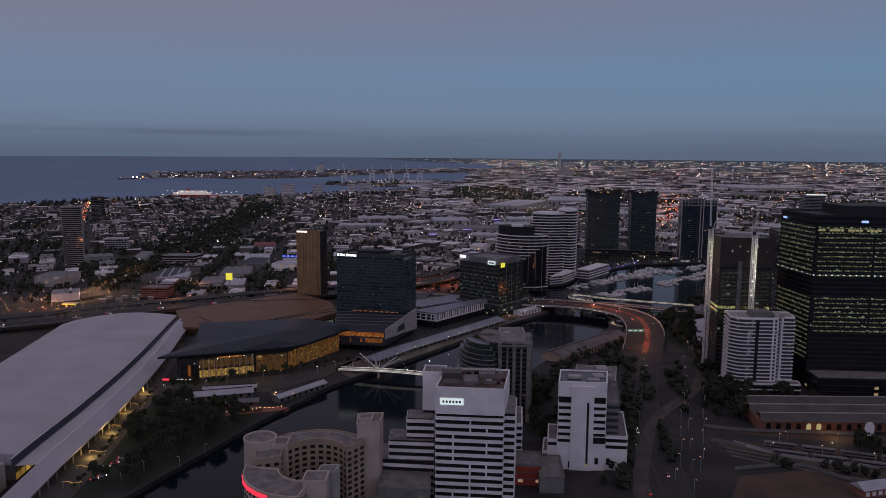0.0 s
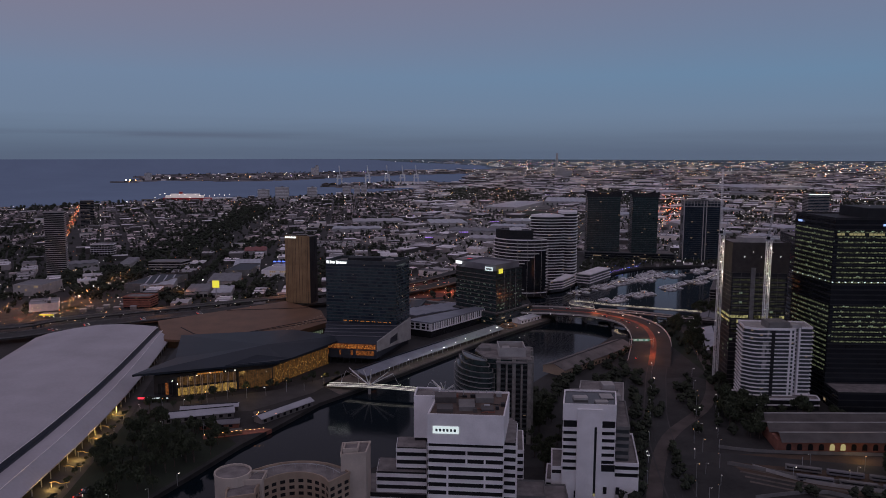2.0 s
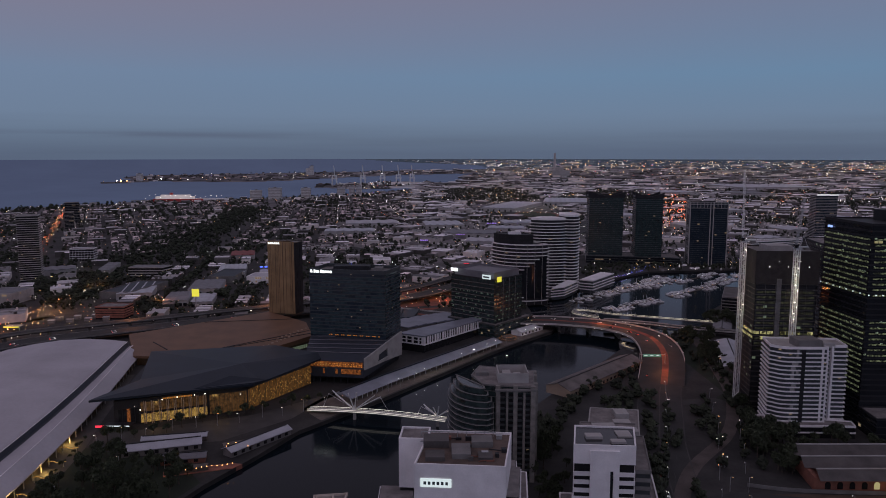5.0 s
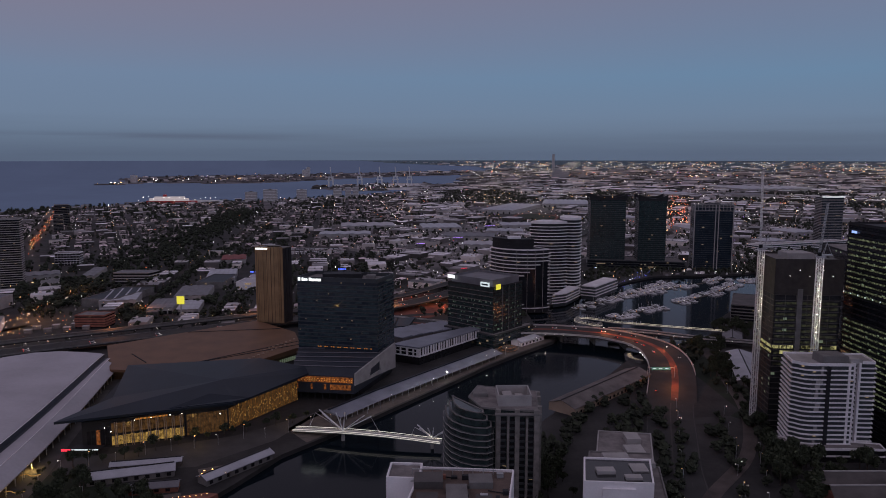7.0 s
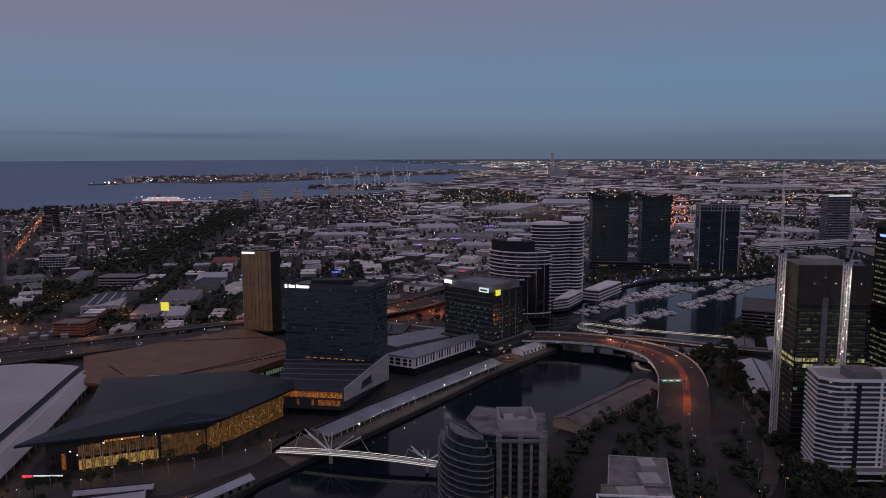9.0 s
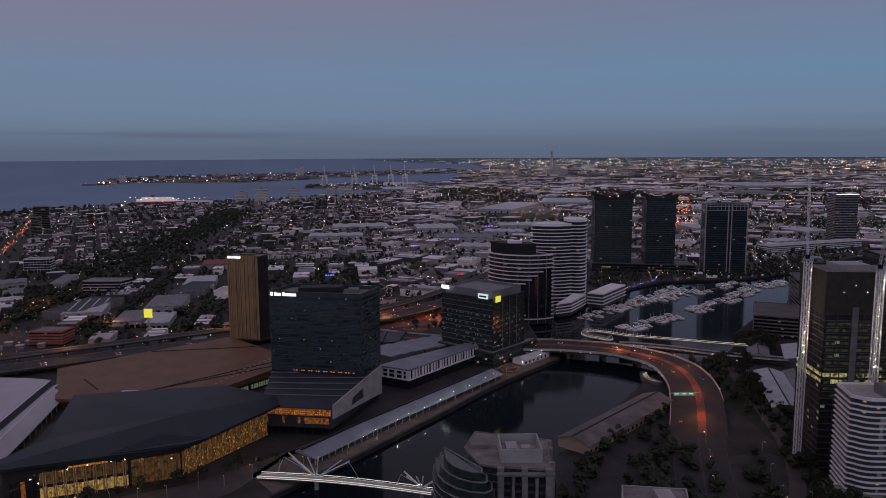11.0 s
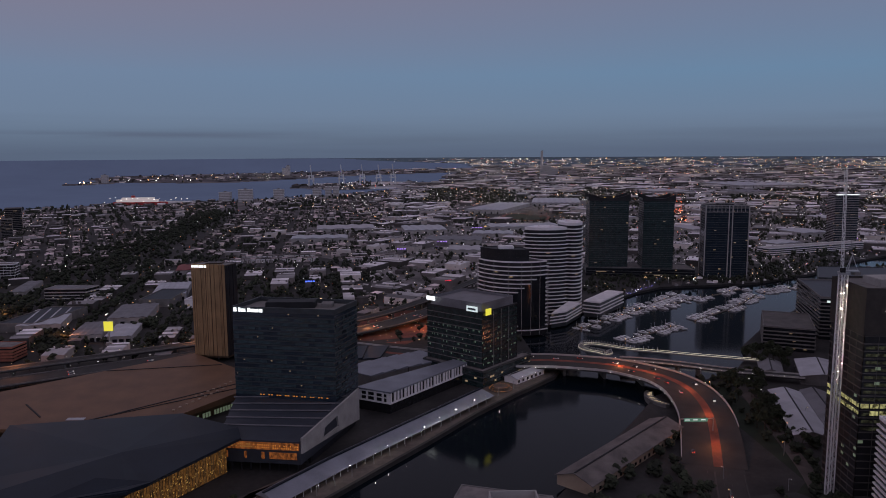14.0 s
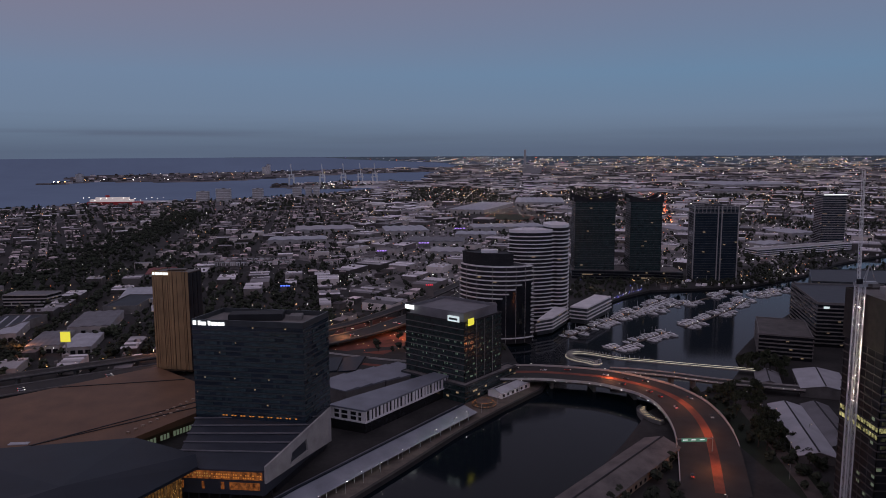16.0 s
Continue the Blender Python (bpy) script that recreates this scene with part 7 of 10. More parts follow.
# cable footbridge in the foreground
def cable_bridge():
    a, b = Vector((-90, 627)), Vector((12, 603))
    d = (b - a).normalized()
    n = Vector((-d.y, d.x))
    t = thing("cable_footbridge", "white footbridge with fanned masts and lit handrails", "bridge", (-40, 615, 0))

    def P(s, o, z):
        q = a + d * s + n * o
        return (q.x + 40, q.y - 615, z)
    L = (b - a).length
    bm = bmesh.new()
    N = 16
    rows = []
    for i in range(N + 1):
        s = L * i / N
        z = 5.2 + 1.6 * math.sin(math.pi * i / N)
        rows.append([bm.verts.new(P(s, o, zz)) for o, zz in ((-3, z), (3, z), (2.2, z - 1.2), (-2.2, z - 1.2))])
    for r0, r1 in zip(rows, rows[1:]):
        for k in range(4):
            bm.faces.new((r0[k], r0[(k + 1) % 4], r1[(k + 1) % 4], r1[k]))
    part("deck", bm, M["concrete"], t)
    for o, up, w in ((-3, 6.0, 0.25), (3, 6.0, 0.25), (-3.05, 4.95, 0.25), (3.05, 4.95, 0.25)):
        bm = bmesh.new()
        zs = [up + 1.6 * math.sin(math.pi * i / N) for i in range(N + 1)]
        low_wall(bm, [P(L * i / N, o, 0)[:2] for i in range(N + 1)], w, zs, [z + 0.25 for z in zs])
        part("lit_rail", bm, M["bridge_light"], t, "white lit handrail")
    for hub_s, reach in ((36, 1.0), (L - 6, 0.6)):
        hub = Vector(P(hub_s, 0, 7.2))
        for ang, ln, up in ((200, 19, 13), (150, 16, 12), (110, 9, 14), (70, 10, 15), (30, 19, 13), (-20, 21, 11)):
            ln, up = ln * reach, up * reach
            tip = hub + Vector((math.cos(math.radians(ang)) * ln * d.x - math.sin(math.radians(ang)) * 5 * n.x, math.cos(math.radians(ang)) * ln * d.y - math.sin(math.radians(ang)) * 5 * n.y, up))
            bm = bmesh.new()
            bar(bm, tuple(hub), tuple(tip), 0.6)
            part("mast", bm, M["white_steel"], t, "white raked mast")
        for ang in (180, 0):
            tip = hub + Vector((math.cos(math.radians(ang)) * 20 * reach * d.x, math.cos(math.radians(ang)) * 20 * reach * d.y, 11 * reach))
            end = Vector(P(hub_s + math.cos(math.radians(ang)) * 26 * reach, 2.6, 6))
            bm = bmesh.new()
            bar(bm, tuple(tip), tuple(end), 0.18)
            bar(bm, tuple(tip), tuple(hub + Vector((0, 0, 0.5))), 0.18)
            part("cable", bm, M["white_steel"], t)
        bm = bmesh.new()
        bar(bm, (hub.x, hub.y, -2), (hub.x, hub.y, 6), 2.2)
        part("pier", bm, M["concrete"], t)
        bm = bmesh.new()
        octa(bm, hub.x, hub.y, 8.6, 0.5)
        part("hub_light", bm, M["lamp_flood"], t, "bright hub light")


cable_bridge()

# surface roads
road("road_spine", [p for p in SPINE if p[1] <= 702], 34, 3.10, label="wide asphalt avenue running north from the bridge")
for off in (-16.2, -0.2, 16.2):
    bm = bmesh.new()
    ribbon(bm, offset_line([p for p in SPINE if p[1] <= 685], off), 1.0 if off == -0.2 else 0.6, 3.22, 0.2)
    tagged(finish("kerb", bm, M["paving"]), "pale concrete kerb along the avenue", "kerb", kind="structure")
bm = bmesh.new()
k = 0
for off in (-8.6, -4.4, 4.2, 8.4):
    ln = offset_line([p for p in SPINE if p[1] <= 685], off)
    for p, q in zip(ln[::2], ln[1::2]):
        ribbon(bm, [p, tuple(Vector(p).lerp(Vector(q), 0.5))], 0.3, 3.13)
tagged(finish("lane_marking", bm, M["paving"]), "worn broken lane markings", "road marking", kind="structure")
road("road_tram", smooth_line([(98, 250), (112, 380), (132, 455), (160, 520), (208, 583), (240, 660), (258, 745), (275, 840)]), 9, 3.16, M["tramway"], "worn pale tram street", "road")
road("road_cross", [(20, 470), (60, 478), (128, 472), (180, 486), (250, 470), (420, 430)], 14, 3.08, label="asphalt cross street")
road("road_east", smooth_line([(170, 640), (240, 650), (330, 640), (420, 610)]), 12, 3.05, label="asphalt side street")
for k in range(5):
    road("rail_track", smooth_line([(186, 478 - 7 * k), (235, 452 - 7 * k), (300, 430 - 7 * k), (430, 405 - 7 * k)]), 2.4, 3.14 + 0.002 * k, M["timber"], "dark railway track bed", "railway")
patch("bare_yard", [(158, 380), (180, 420), (224, 428), (250, 404), (320, 380), (330, 300), (150, 300)], 3.05, M["dirt"], "bare brown earth yard", "ground")
patch("rail_yard", [(180, 490), (215, 490), (420, 478), (430, 400), (260, 420), (188, 462)], 3.02, M["dirt"], "brown rail yard ground", "ground")
patch("park_lawn", [(-215, 385), (-176, 396), (-150, 462), (-133, 507), (-150, 530), (-226, 560), (-228, 470)], 3.04, M["grass"], "dark riverside lawn", "grass")
patch("wharf_deck", [(-78, 608), (-40, 656), (-12, 695), (20, 739), (56, 791), (92, 835), (128, 876), (136, 893), (108, 905), (60, 836), (-2, 764), (-42, 712), (-80, 668), (-96, 632)], 3.05, M["timber"], "timber wharf promenade", "pavement")
patch("forecourt", [(-228, 580), (-130, 620), (-62, 684), (-84, 650), (-100, 612), (-140, 570), (-222, 560)], 3.05, M["paving"], "paved forecourt of the convention centre", "pavement")
patch("hall_street", [(-232, 385), (-205, 385), (-210, 440), (-217, 500), (-225, 560), (-234, 600), (-258, 720), (-270, 720), (-256, 600), (-250, 560), (-240, 470)], 3.06, M["paving"], "paved street under the verandah", "pavement")
patch("works_yard", [(-50, 1250), (150, 1260), (250, 1475), (440, 1475), (600, 1480), (720, 1570), (960, 1730), (1380, 1940), (1250, 2050), (900, 2200), (400, 2330), (0, 2370), (-330, 2300), (-250, 1700), (-70, 1500)], 3.03, M["yard"], "pale worn concrete yards between warehouses", "ground")
patch("verge_lawn", [(226, 655), (238, 668), (236, 760), (244, 800), (250, 842), (262, 850), (268, 760), (258, 690), (238, 640)], 3.055, M["grass"], "dark grass verge beside the road bridge", "grass")
# brown lot sharing the glow-reddened colour of the bridge lane
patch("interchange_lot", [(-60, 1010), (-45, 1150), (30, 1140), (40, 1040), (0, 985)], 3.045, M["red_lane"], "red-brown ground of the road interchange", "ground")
FWAY = smooth_line([(-1300, 380), (-900, 560), (-467, 760), (-398, 813), (-316, 862), (-225, 915), (-137, 962), (-60, 1012), (10, 1085), (100, 1240), (190, 1450), (330, 1800), (520, 2250)], 5)
for nm, ln, w, z in (("freeway", FWAY, 24, 9.5), ("freeway", offset_line(FWAY, 32), 13, 12)):
    t = thing(nm, "elevated concrete freeway with weathered parapets", "road", (-200, 930, 3))
    bm = bmesh.new()
    ribbon(bm, [(p[0] + 200, p[1] - 930) for p in ln], w, z - 3, 1.6)
    part("deck", bm, M["asphalt"], t)
    for off in (-w / 2, w / 2):
        bm = bmesh.new()
        e_ = offset_line(ln, off)
        low_wall(bm, [(p[0] + 200, p[1] - 930) for p in e_], 0.5, z - 3.3, z - 2.1)
        part("parapet", bm, M["conc_dark"], t)
    for p in ln[::2]:
        bm = bmesh.new()
        box(bm, p[0] + 199, p[0] + 201, p[1] - 933, p[1] - 927, 0, z - 4.4)
        part("pier", bm, M["conc_dark"], t)
for nm, pts, w in (("road_suburb", [(-500, 870), (-420, 1000), (-300, 1180), (-260, 1300)], 11), ("road_suburb", [(-473, 833), (-461, 880), (-460, 991), (-473, 1106), (-487, 1219), (-520, 1500)], 14), ("road_suburb", [(-640, 830), (-470, 930), (-340, 990), (-240, 1010), (-100, 1060)], 12),
                   ("road_suburb", [(-95, 930), (-40, 990), (30, 1010), (90, 1000)], 12), ("road_suburb", [(-60, 1010), (-20, 1080), (40, 1060), (70, 1010)], 10)):
    road(nm, smooth_line(pts), w, 3.07, label="asphalt road between the warehouses")
t = thing("gantry_sign", "green overhead road sign on a steel gantry", "road sign", (202, 738, 7.2))
bm = bmesh.new()
box(bm, -10.4, 5.6, -0.3, 0, 6.2, 8.6)
part("panel", bm, M["sign_green"], t, "lit green sign panel")
for k in range(3):
    bm = bmesh.new()
    box(bm, -9.6 + k * 5.3, -6.6 + k * 5.3, -0.45, -0.32, 7.2, 7.8)
    part("sign_bar", bm, M["sign_pale"], t, "pale bar of lettering")
bm = bmesh.new()
bar(bm, (-13.5, 0.3, -4), (-13.5, 0.3, 9), 0.4)
bar(bm, (9.5, 0.3, -4), (9.5, 0.3, 9), 0.4)
bar(bm, (-13.5, 0.3, 8), (9.5, 0.3, 8), 0.4)
part("gantry", bm, M["steel"], t)

# low buildings beside the freeway
tower("pale_depot", "pale box-shaped depot with a flat roof", [(-574, 1018), (-534, 1018), (-530, 1062), (-572, 1064)], 3, 17, 3, M["concrete"], M["concrete"], 0.4, 0.1, lit=0.05, lit_mat=M["lit_warm"], seed=301, roof_mat=M["grey_roof"], lit_run=1)
tower("grey_flats", "long grey flats with ribbon windows", [(-471, 1222), (-419, 1222), (-412, 1246), (-468, 1248)], 3, 19, 4, M["window"], M["concrete"], 1.6, 0.3, lit=0.05, lit_mat=M["lit_warm"], seed=302, roof_mat=M["grey_roof"], lit_run=1)
tower("white_depot", "low white depot with a pale roof", [(-276, 1172), (-238, 1172), (-234, 1205), (-272, 1208)], 3, 13, 2, M["white"], M["white"], 0.5, 0.1, lit=0.2, lit_mat=M["lit_warm"], seed=303, roof_mat=M["white_roof"], lit_run=1)
tower("brick_flats", "red-brick walk-up flats with banded windows", [(-391, 937), (-358, 937), (-356, 958), (-389, 960)], 3, 17, 5, M["window"], M["brick"], 2.0, 0.3, lit=0.12, lit_mat=M["lit_warm"], seed=304, roof_mat=M["roof_gravel"], lit_run=1)
tower("tinted_hall", "long depot with striped grey roof", [(-335, 1180), (-296, 1180), (-296, 1250), (-330, 1252)], 3, 12, 2, M["conc_dark"], M["conc_dark"], 0.4, 0.2, lit=0.1, lit_mat=M["lit_warm"], seed=305, roof_mat=M["slate_roof"], lit_run=1)
tower("dark_depot", "wide dark depot with flat grey roof", [(-440, 1056), (-400, 1056), (-380, 1140), (-425, 1142)], 3, 12, 2, M["conc_dark"], M["conc_dark"], 0.4, 0.2, lit=0.06, lit_mat=M["lit_warm"], seed=306, roof_mat=M["slate_roof"], lit_run=1)
t = thing("petrol_canopy", "flat filling-station canopy glowing yellow", "canopy", (-456, 884, 3))
bm = bmesh.new()
box(bm, -8, 8, -5, 5, 4.6, 5.4)
part("roof", bm, M["concrete"], t)
bm = bmesh.new()
box(bm, -8.2, 8.2, -5.2, -5.0, 4.0, 5.4)
part("lit_fascia", bm, M["sign_yellow"], t, "glowing yellow fascia")
for x in (-6, 6):
    bm = bmesh.new()
    bar(bm, (x, 0, 0), (x, 0, 4.6), 0.6)
    part("post", bm, M["steel"], t)
for i in range(9):
    for j in range(3):
        put = (-440 + i * 9, 892 + j * 9 + i * 3)
        t = tower("small_depot", "small low depot with pale roof", quad(put[0], put[1] + 20, 7, 6, 15), 3, 7, 2, M["conc_dark"], M["concrete"], 0.3, 0.1, seed=400 + i * 3 + j, roof_mat=M["light_roof"] if (i + j) % 3 else M["grey_roof"], parapet=0.3) if (i * j + i) % 2 else None

# sodium street lighting over the bridge and the avenue, and the glow of the glass hall on its forecourt
def lamp(name, at, watts, color, size):
    ld = bpy.data.lights.new(name, "POINT")
    ld.energy, ld.color, ld.shadow_soft_size = watts, color, size
    o = new(name, ld)
    o.location = at
    return o


for x, y, z in ((186, 878, 15), (208, 858, 19), (224, 815, 19), (217, 762, 17), (203, 715, 13)):
    lamp("street_light", (x, y, z), 4200, (1.0, 0.33, 0.12), 1.0)
for x, y, z in ((-190, 590, 12), (-150, 604, 12), (-95, 645, 12), (-231, 520, 6), (-221, 440, 6), (-226, 480, 6), (-238, 565, 6)):
    lamp("forecourt_light", (x, y, z), 2600 if z < 10 else 800, (1.0, 0.62, 0.18), 1.0)
for x, y, z in ((-462, 872, 14), (-462, 985, 14), (-470, 1120, 16), (-330, 890, 20), (-200, 965, 22), (-340, 1010, 16), (-520, 905, 16), (-40, 1030, 14), (20, 1050, 14)):
    lamp("street_light", (x, y, z), 8000, (1.0, 0.36, 0.13), 1.0)
lamp("yard_light", (268, 478, 9), 1300, (1.0, 0.62, 0.2), 0.8)


# ---- trees ----
def tree_kind(seed, h, spread):
    rnd = random.Random(seed)
    t = thing("tree", "dark leafy park tree", "tree", (0, 0, -500))
    bm = bmesh.new()
    prev = [(0, 0, 0, h * 0.035)]
    for i in range(1, 5):
        prev.append((prev[-1][0] + rnd.uniform(-0.2, 0.2), prev[-1][1] + rnd.uniform(-0.2, 0.2), h * 0.16 * i, h * 0.035 * (1 - 0.17 * i)))
    for p, q in zip(prev, prev[1:]):
        a = [bm.verts.new((p[0] + p[3] * math.cos(k * 1.047), p[1] + p[3] * math.sin(k * 1.047), p[2])) for k in range(6)]
        b = [bm.verts.new((q[0] + q[3] * math.cos(k * 1.047), q[1] + q[3] * math.sin(k * 1.047), q[2])) for k in range(6)]
        for k in range(6):
            bm.faces.new((a[k], a[(k + 1) % 6], b[(k + 1) % 6], b[k]))
    limbs = []
    for i in range(6):
        a = rnd.uniform(0, 6.28)
        z0 = h * rnd.uniform(0.3, 0.55)
        e_ = Vector((math.cos(a) * spread * rnd.uniform(0.35, 0.7), math.sin(a) * spread * rnd.uniform(0.35, 0.7), h * rnd.uniform(0.6, 0.9)))
        bar(bm, (0, 0, z0), tuple(e_), h * 0.018)
        limbs.append(e_)
    part("trunk", bm, M["bark"], t)
    c = Cloud()
    limbs.append(Vector((0, 0, h * 0.82)))
    for e_ in limbs:
        for k in range(95):
            u = Vector((rnd.gauss(0, 1), rnd.gauss(0, 1), rnd.gauss(0, 0.8)))
            p = e_ + u.normalized() * (spread * 0.42) * rnd.random() ** 0.4
            s = h * rnd.uniform(0.022, 0.05)
            q = Euler((rnd.uniform(0, 6), rnd.uniform(0, 6), rnd.uniform(0, 6))).to_matrix()
            pts = [p + q @ Vector(v) * s for v in ((-1, -0.8, 0), (1.1, -0.5, 0.25), (0.8, 1, 0), (-0.9, 0.7, -0.3))]
            c.solid([tuple(v) for v in pts], ((0, 1, 2, 3),))
    ob = c.done("crown", M["leaf"], "", "")
    ob.parent = t
    for key in ("kind", "category", "label"):
        if key in ob:
            del ob[key]
    return t


TREES = [tree_kind(200 + i, h, s) for i, (h, s) in enumerate(((9, 4.2), (11, 5), (7.5, 4), (13, 5.5)))]
used = set()
PLANTED = []


SPARE = []


def plant(x, y, scale=1.0, z=3.0):
    if len(PLANTED) >= 290:
        SPARE.append((x, y, 9 * scale))
        return None
    PLANTED.append((x, y))
    rnd = random.Random(int(x * 31 + y * 17))
    k = rnd.randrange(4)
    m = pose(x, y, z, 0, 0, rnd.uniform(0, 360)) @ Matrix.Scale(scale * rnd.uniform(0.8, 1.2), 4)
    if k not in used:
        used.add(k)
        o = TREES[k]
        o.matrix_basis = m
    else:
        o = copy_thing(TREES[k], m)
        o.scale = m.to_scale()
    tagged(o, group="trees of the river quarter")
    return o


rnd = random.Random(77)
park = [(-205, 388), (-180, 398), (-154, 462), (-137, 507), (-152, 528), (-219, 556), (-213, 470)]
n_ = 0
while n_ < 95:
    x, y = rnd.uniform(-228, -136), rnd.uniform(388, 558)
    if inside(x, y, park) and not (-205 < x < -190 and 405 < y < 440):
        plant(x, y)
        n_ += 1
for i in range(26):                       # row of street trees along the hall
    plant(-209 - 0.125 * i * 7.0 + rnd.uniform(-0.6, 0.6), 396 + i * 7.0, 0.36)
for i in range(16):                       # before the convention centre
    plant(-215 + i * 8.5 + rnd.uniform(-2, 2), 577 + i * 5.0 + rnd.uniform(-4, 2) - (8 if i < 6 else 0), 0.8)
for poly, num, sc in (([(206, 520), (212, 580), (222, 600), (236, 575), (228, 545), (222, 515)], 30, 1.1), ([(222, 490), (216, 515), (225, 570), (236, 570), (300, 560), (298, 548), (232, 545)], 22, 1.0),
                      ([(56, 440), (66, 440), (98, 560), (78, 590), (66, 560)], 28, 1.0), ([(262, 700), (245, 760), (262, 850), (292, 880), (270, 720)], 26, 1.0), ([(300, 900), (345, 880), (360, 930), (330, 950)], 20, 1.0),
                      ([(258, 760), (268, 756), (300, 870), (290, 890)], 12, 0.8), ([(262, 470), (296, 462), (296, 440), (262, 448)], 12, 1.0), ([(235, 600), (244, 640), (236, 660), (226, 640)], 8, 1.0),
                      ([(60, 560), (88, 600), (96, 620), (70, 610)], 12, 1.0), ([(126, 640), (165, 720), (180, 740), (176, 690), (146, 620)], 8, 0.7), ([(200, 440), (262, 428), (262, 416), (205, 430)], 10, 0.8), ([(141, 440), (148, 440), (160, 490), (155, 500)], 9, 0.8), ([(190, 590), (202, 590), (216, 650), (204, 655)], 10, 0.9), ([(160, 555), (168, 555), (178, 612), (170, 614)], 7, 0.8), ([(94, 400), (104, 400), (130, 520), (150, 590), (136, 590), (112, 520)], 20, 0.85), ([(240, 640), (262, 690), (300, 680), (290, 650)], 10, 0.8), ([(64, 560), (80, 566), (150, 690), (130, 690)], 26, 1.0), ([(118, 560), (134, 560), (176, 690), (184, 735), (160, 700), (126, 620)], 34, 0.95), ([(440, 1260), (560, 1310), (600, 1350), (450, 1330)], 16, 0.8), ([(170, 1075), (290, 1230), (280, 1240), (160, 1085)], 14, 0.6)):
    k = 0
    xs, ys = [p[0] for p in poly], [p[1] for p in poly]
    while k < num:
        x, y = rnd.uniform(min(xs), max(xs)), rnd.uniform(min(ys), max(ys))
        if inside(x, y, poly):
            plant(x, y, sc)
            k += 1
# yard by the tracks: white cottage, pale oval banner, carriages, fences
t = thing("rail_cottage", "small white cottage with pale roof beside the tracks", "house", (246, 398, 3), 0.25)
bm = bmesh.new()
box(bm, -9, 9, -5, 5, 0, 5)
part("wall", bm, M["brick"], t)
bm = bmesh.new()
v = [bm.verts.new(q) for q in ((-9.8, -5.8, 4.8), (9.8, -5.8, 4.8), (9.8, 5.8, 4.8), (-9.8, 5.8, 4.8), (-9.8, 0, 8), (9.8, 0, 8))]
for f in ((0, 1, 5, 4), (2, 3, 4, 5), (1, 2, 5), (3, 0, 4)):
    bm.faces.new([v[k] for k in f])
part("roof", bm, M["light_roof"], t)
for k in range(4):
    bm = bmesh.new()
    box(bm, -8 + k * 4.4, -5.6 + k * 4.4, -5.25, -5.02, 1.2, 3.6)
    part("window", bm, M["white"], t, "white framed window")
t = thing("oval_banner", "tall pale oval banner on a mast", "banner", (291, 478, 3))
bm = bmesh.new()
ring_ = [(3.3 * math.sin(a) * (1 - 0.18 * math.cos(a)), -5.6 * math.cos(a)) for a in [k * 6.283 / 20 for k in range(20)]]
f0 = [bm.verts.new((x, -0.25, z + 7.2)) for x, z in ring_]
f1 = [bm.verts.new((x * 0.96, 0.25, z * 0.98 + 7.2)) for x, z in ring_]
bm.faces.new(f0)
bm.faces.new(f1[::-1])
for k in range(20):
    bm.faces.new((f0[k], f1[k], f1[(k + 1) % 20], f0[(k + 1) % 20]))
part("panel", bm, M["white"], t, "pale oval panel")
bm = bmesh.new()
bar(bm, (0, 0.4, 0), (0, 0.4, 11), 0.3)
part("mast", bm, M["steel"], t)
for k in range(9):
    t = thing("rail_carriage", "grey railway carriage standing on the tracks", "train", (224 + (k % 5) * 21.5, 463 - (k % 5) * 7.6 - 14 * (k // 5), 3.2), -0.34, group="carriages in the yard")
    bm = bmesh.new()
    box(bm, -10, 10, -1.4, 1.4, 0.9, 3.6)
    part("body", bm, M["grey_roof"] if k % 2 else M["conc_dark"], t)
    bm = bmesh.new()
    box(bm, -9.2, 9.2, -1.45, 1.45, 2.0, 2.8)
    part("window_band", bm, M["window"], t)
    bm = bmesh.new()
    box(bm, -8, -5, -1.1, 1.1, 0, 0.9)
    box(bm, 5, 8, -1.1, 1.1, 0, 0.9)
    part("bogie", bm, M["dark"], t)
for k, pts in enumerate(([(196, 470), (215, 452), (240, 440), (290, 428), (360, 420)], [(182, 474), (232, 450), (300, 426), (420, 398)], [(180, 428), (224, 434), (250, 410), (330, 386)], [(186, 500), (216, 492), (300, 486)])):
    bm = bmesh.new()
    low_wall(bm, smooth_line(pts, 4), 0.3, 3.0, 5.2)
    tagged(finish("yard_wall", bm, M["concrete"] if k == 0 else M["conc_dark"]), "weathered retaining wall beside the tracks", "wall", kind="structure")
for i in range(24):                       # western verge of the avenue
    p = Vector((128, 400)).lerp(Vector((205, 640)), i / 24)
    plant(p.x - 22, p.y + rnd.uniform(-3, 6), 0.7)

# ---- riverside museum: sheds, deck with string lights, a barque ----
gabled_shed("museum_shed", "long low shed with a pale roof in the riverside museum", (-196, 548), (-150, 562), 11, 4, 6.5, M["light_roof"], M["conc_dark"])
gabled_shed("museum_shed", "long low shed with a pale roof in the riverside museum", (-128, 545), (-98, 584), 9, 4, 6, M["light_roof"], M["conc_dark"])
gabled_shed("museum_shed", "narrow shed with a pale roof by the forecourt", (-190, 566), (-150, 574), 6, 3.5, 5, M["light_roof"], M["timber"])
gabled_shed("museum_shed", "small dark shed beside the dry dock", (-166, 535), (-140, 540), 8, 3.5, 5.5, M["grey_roof"], M["brick"])
t = thing("barge_deck", "dark moored barge with a string of warm lights", "boat", (-138, 525, 1), 0.32)
bm = bmesh.new()
prism(bm, [(-22, -4), (18, -4), (24, 0), (18, 4), (-22, 4)], -0.5, 2.4)
part("hull", bm, M["brick"], t)
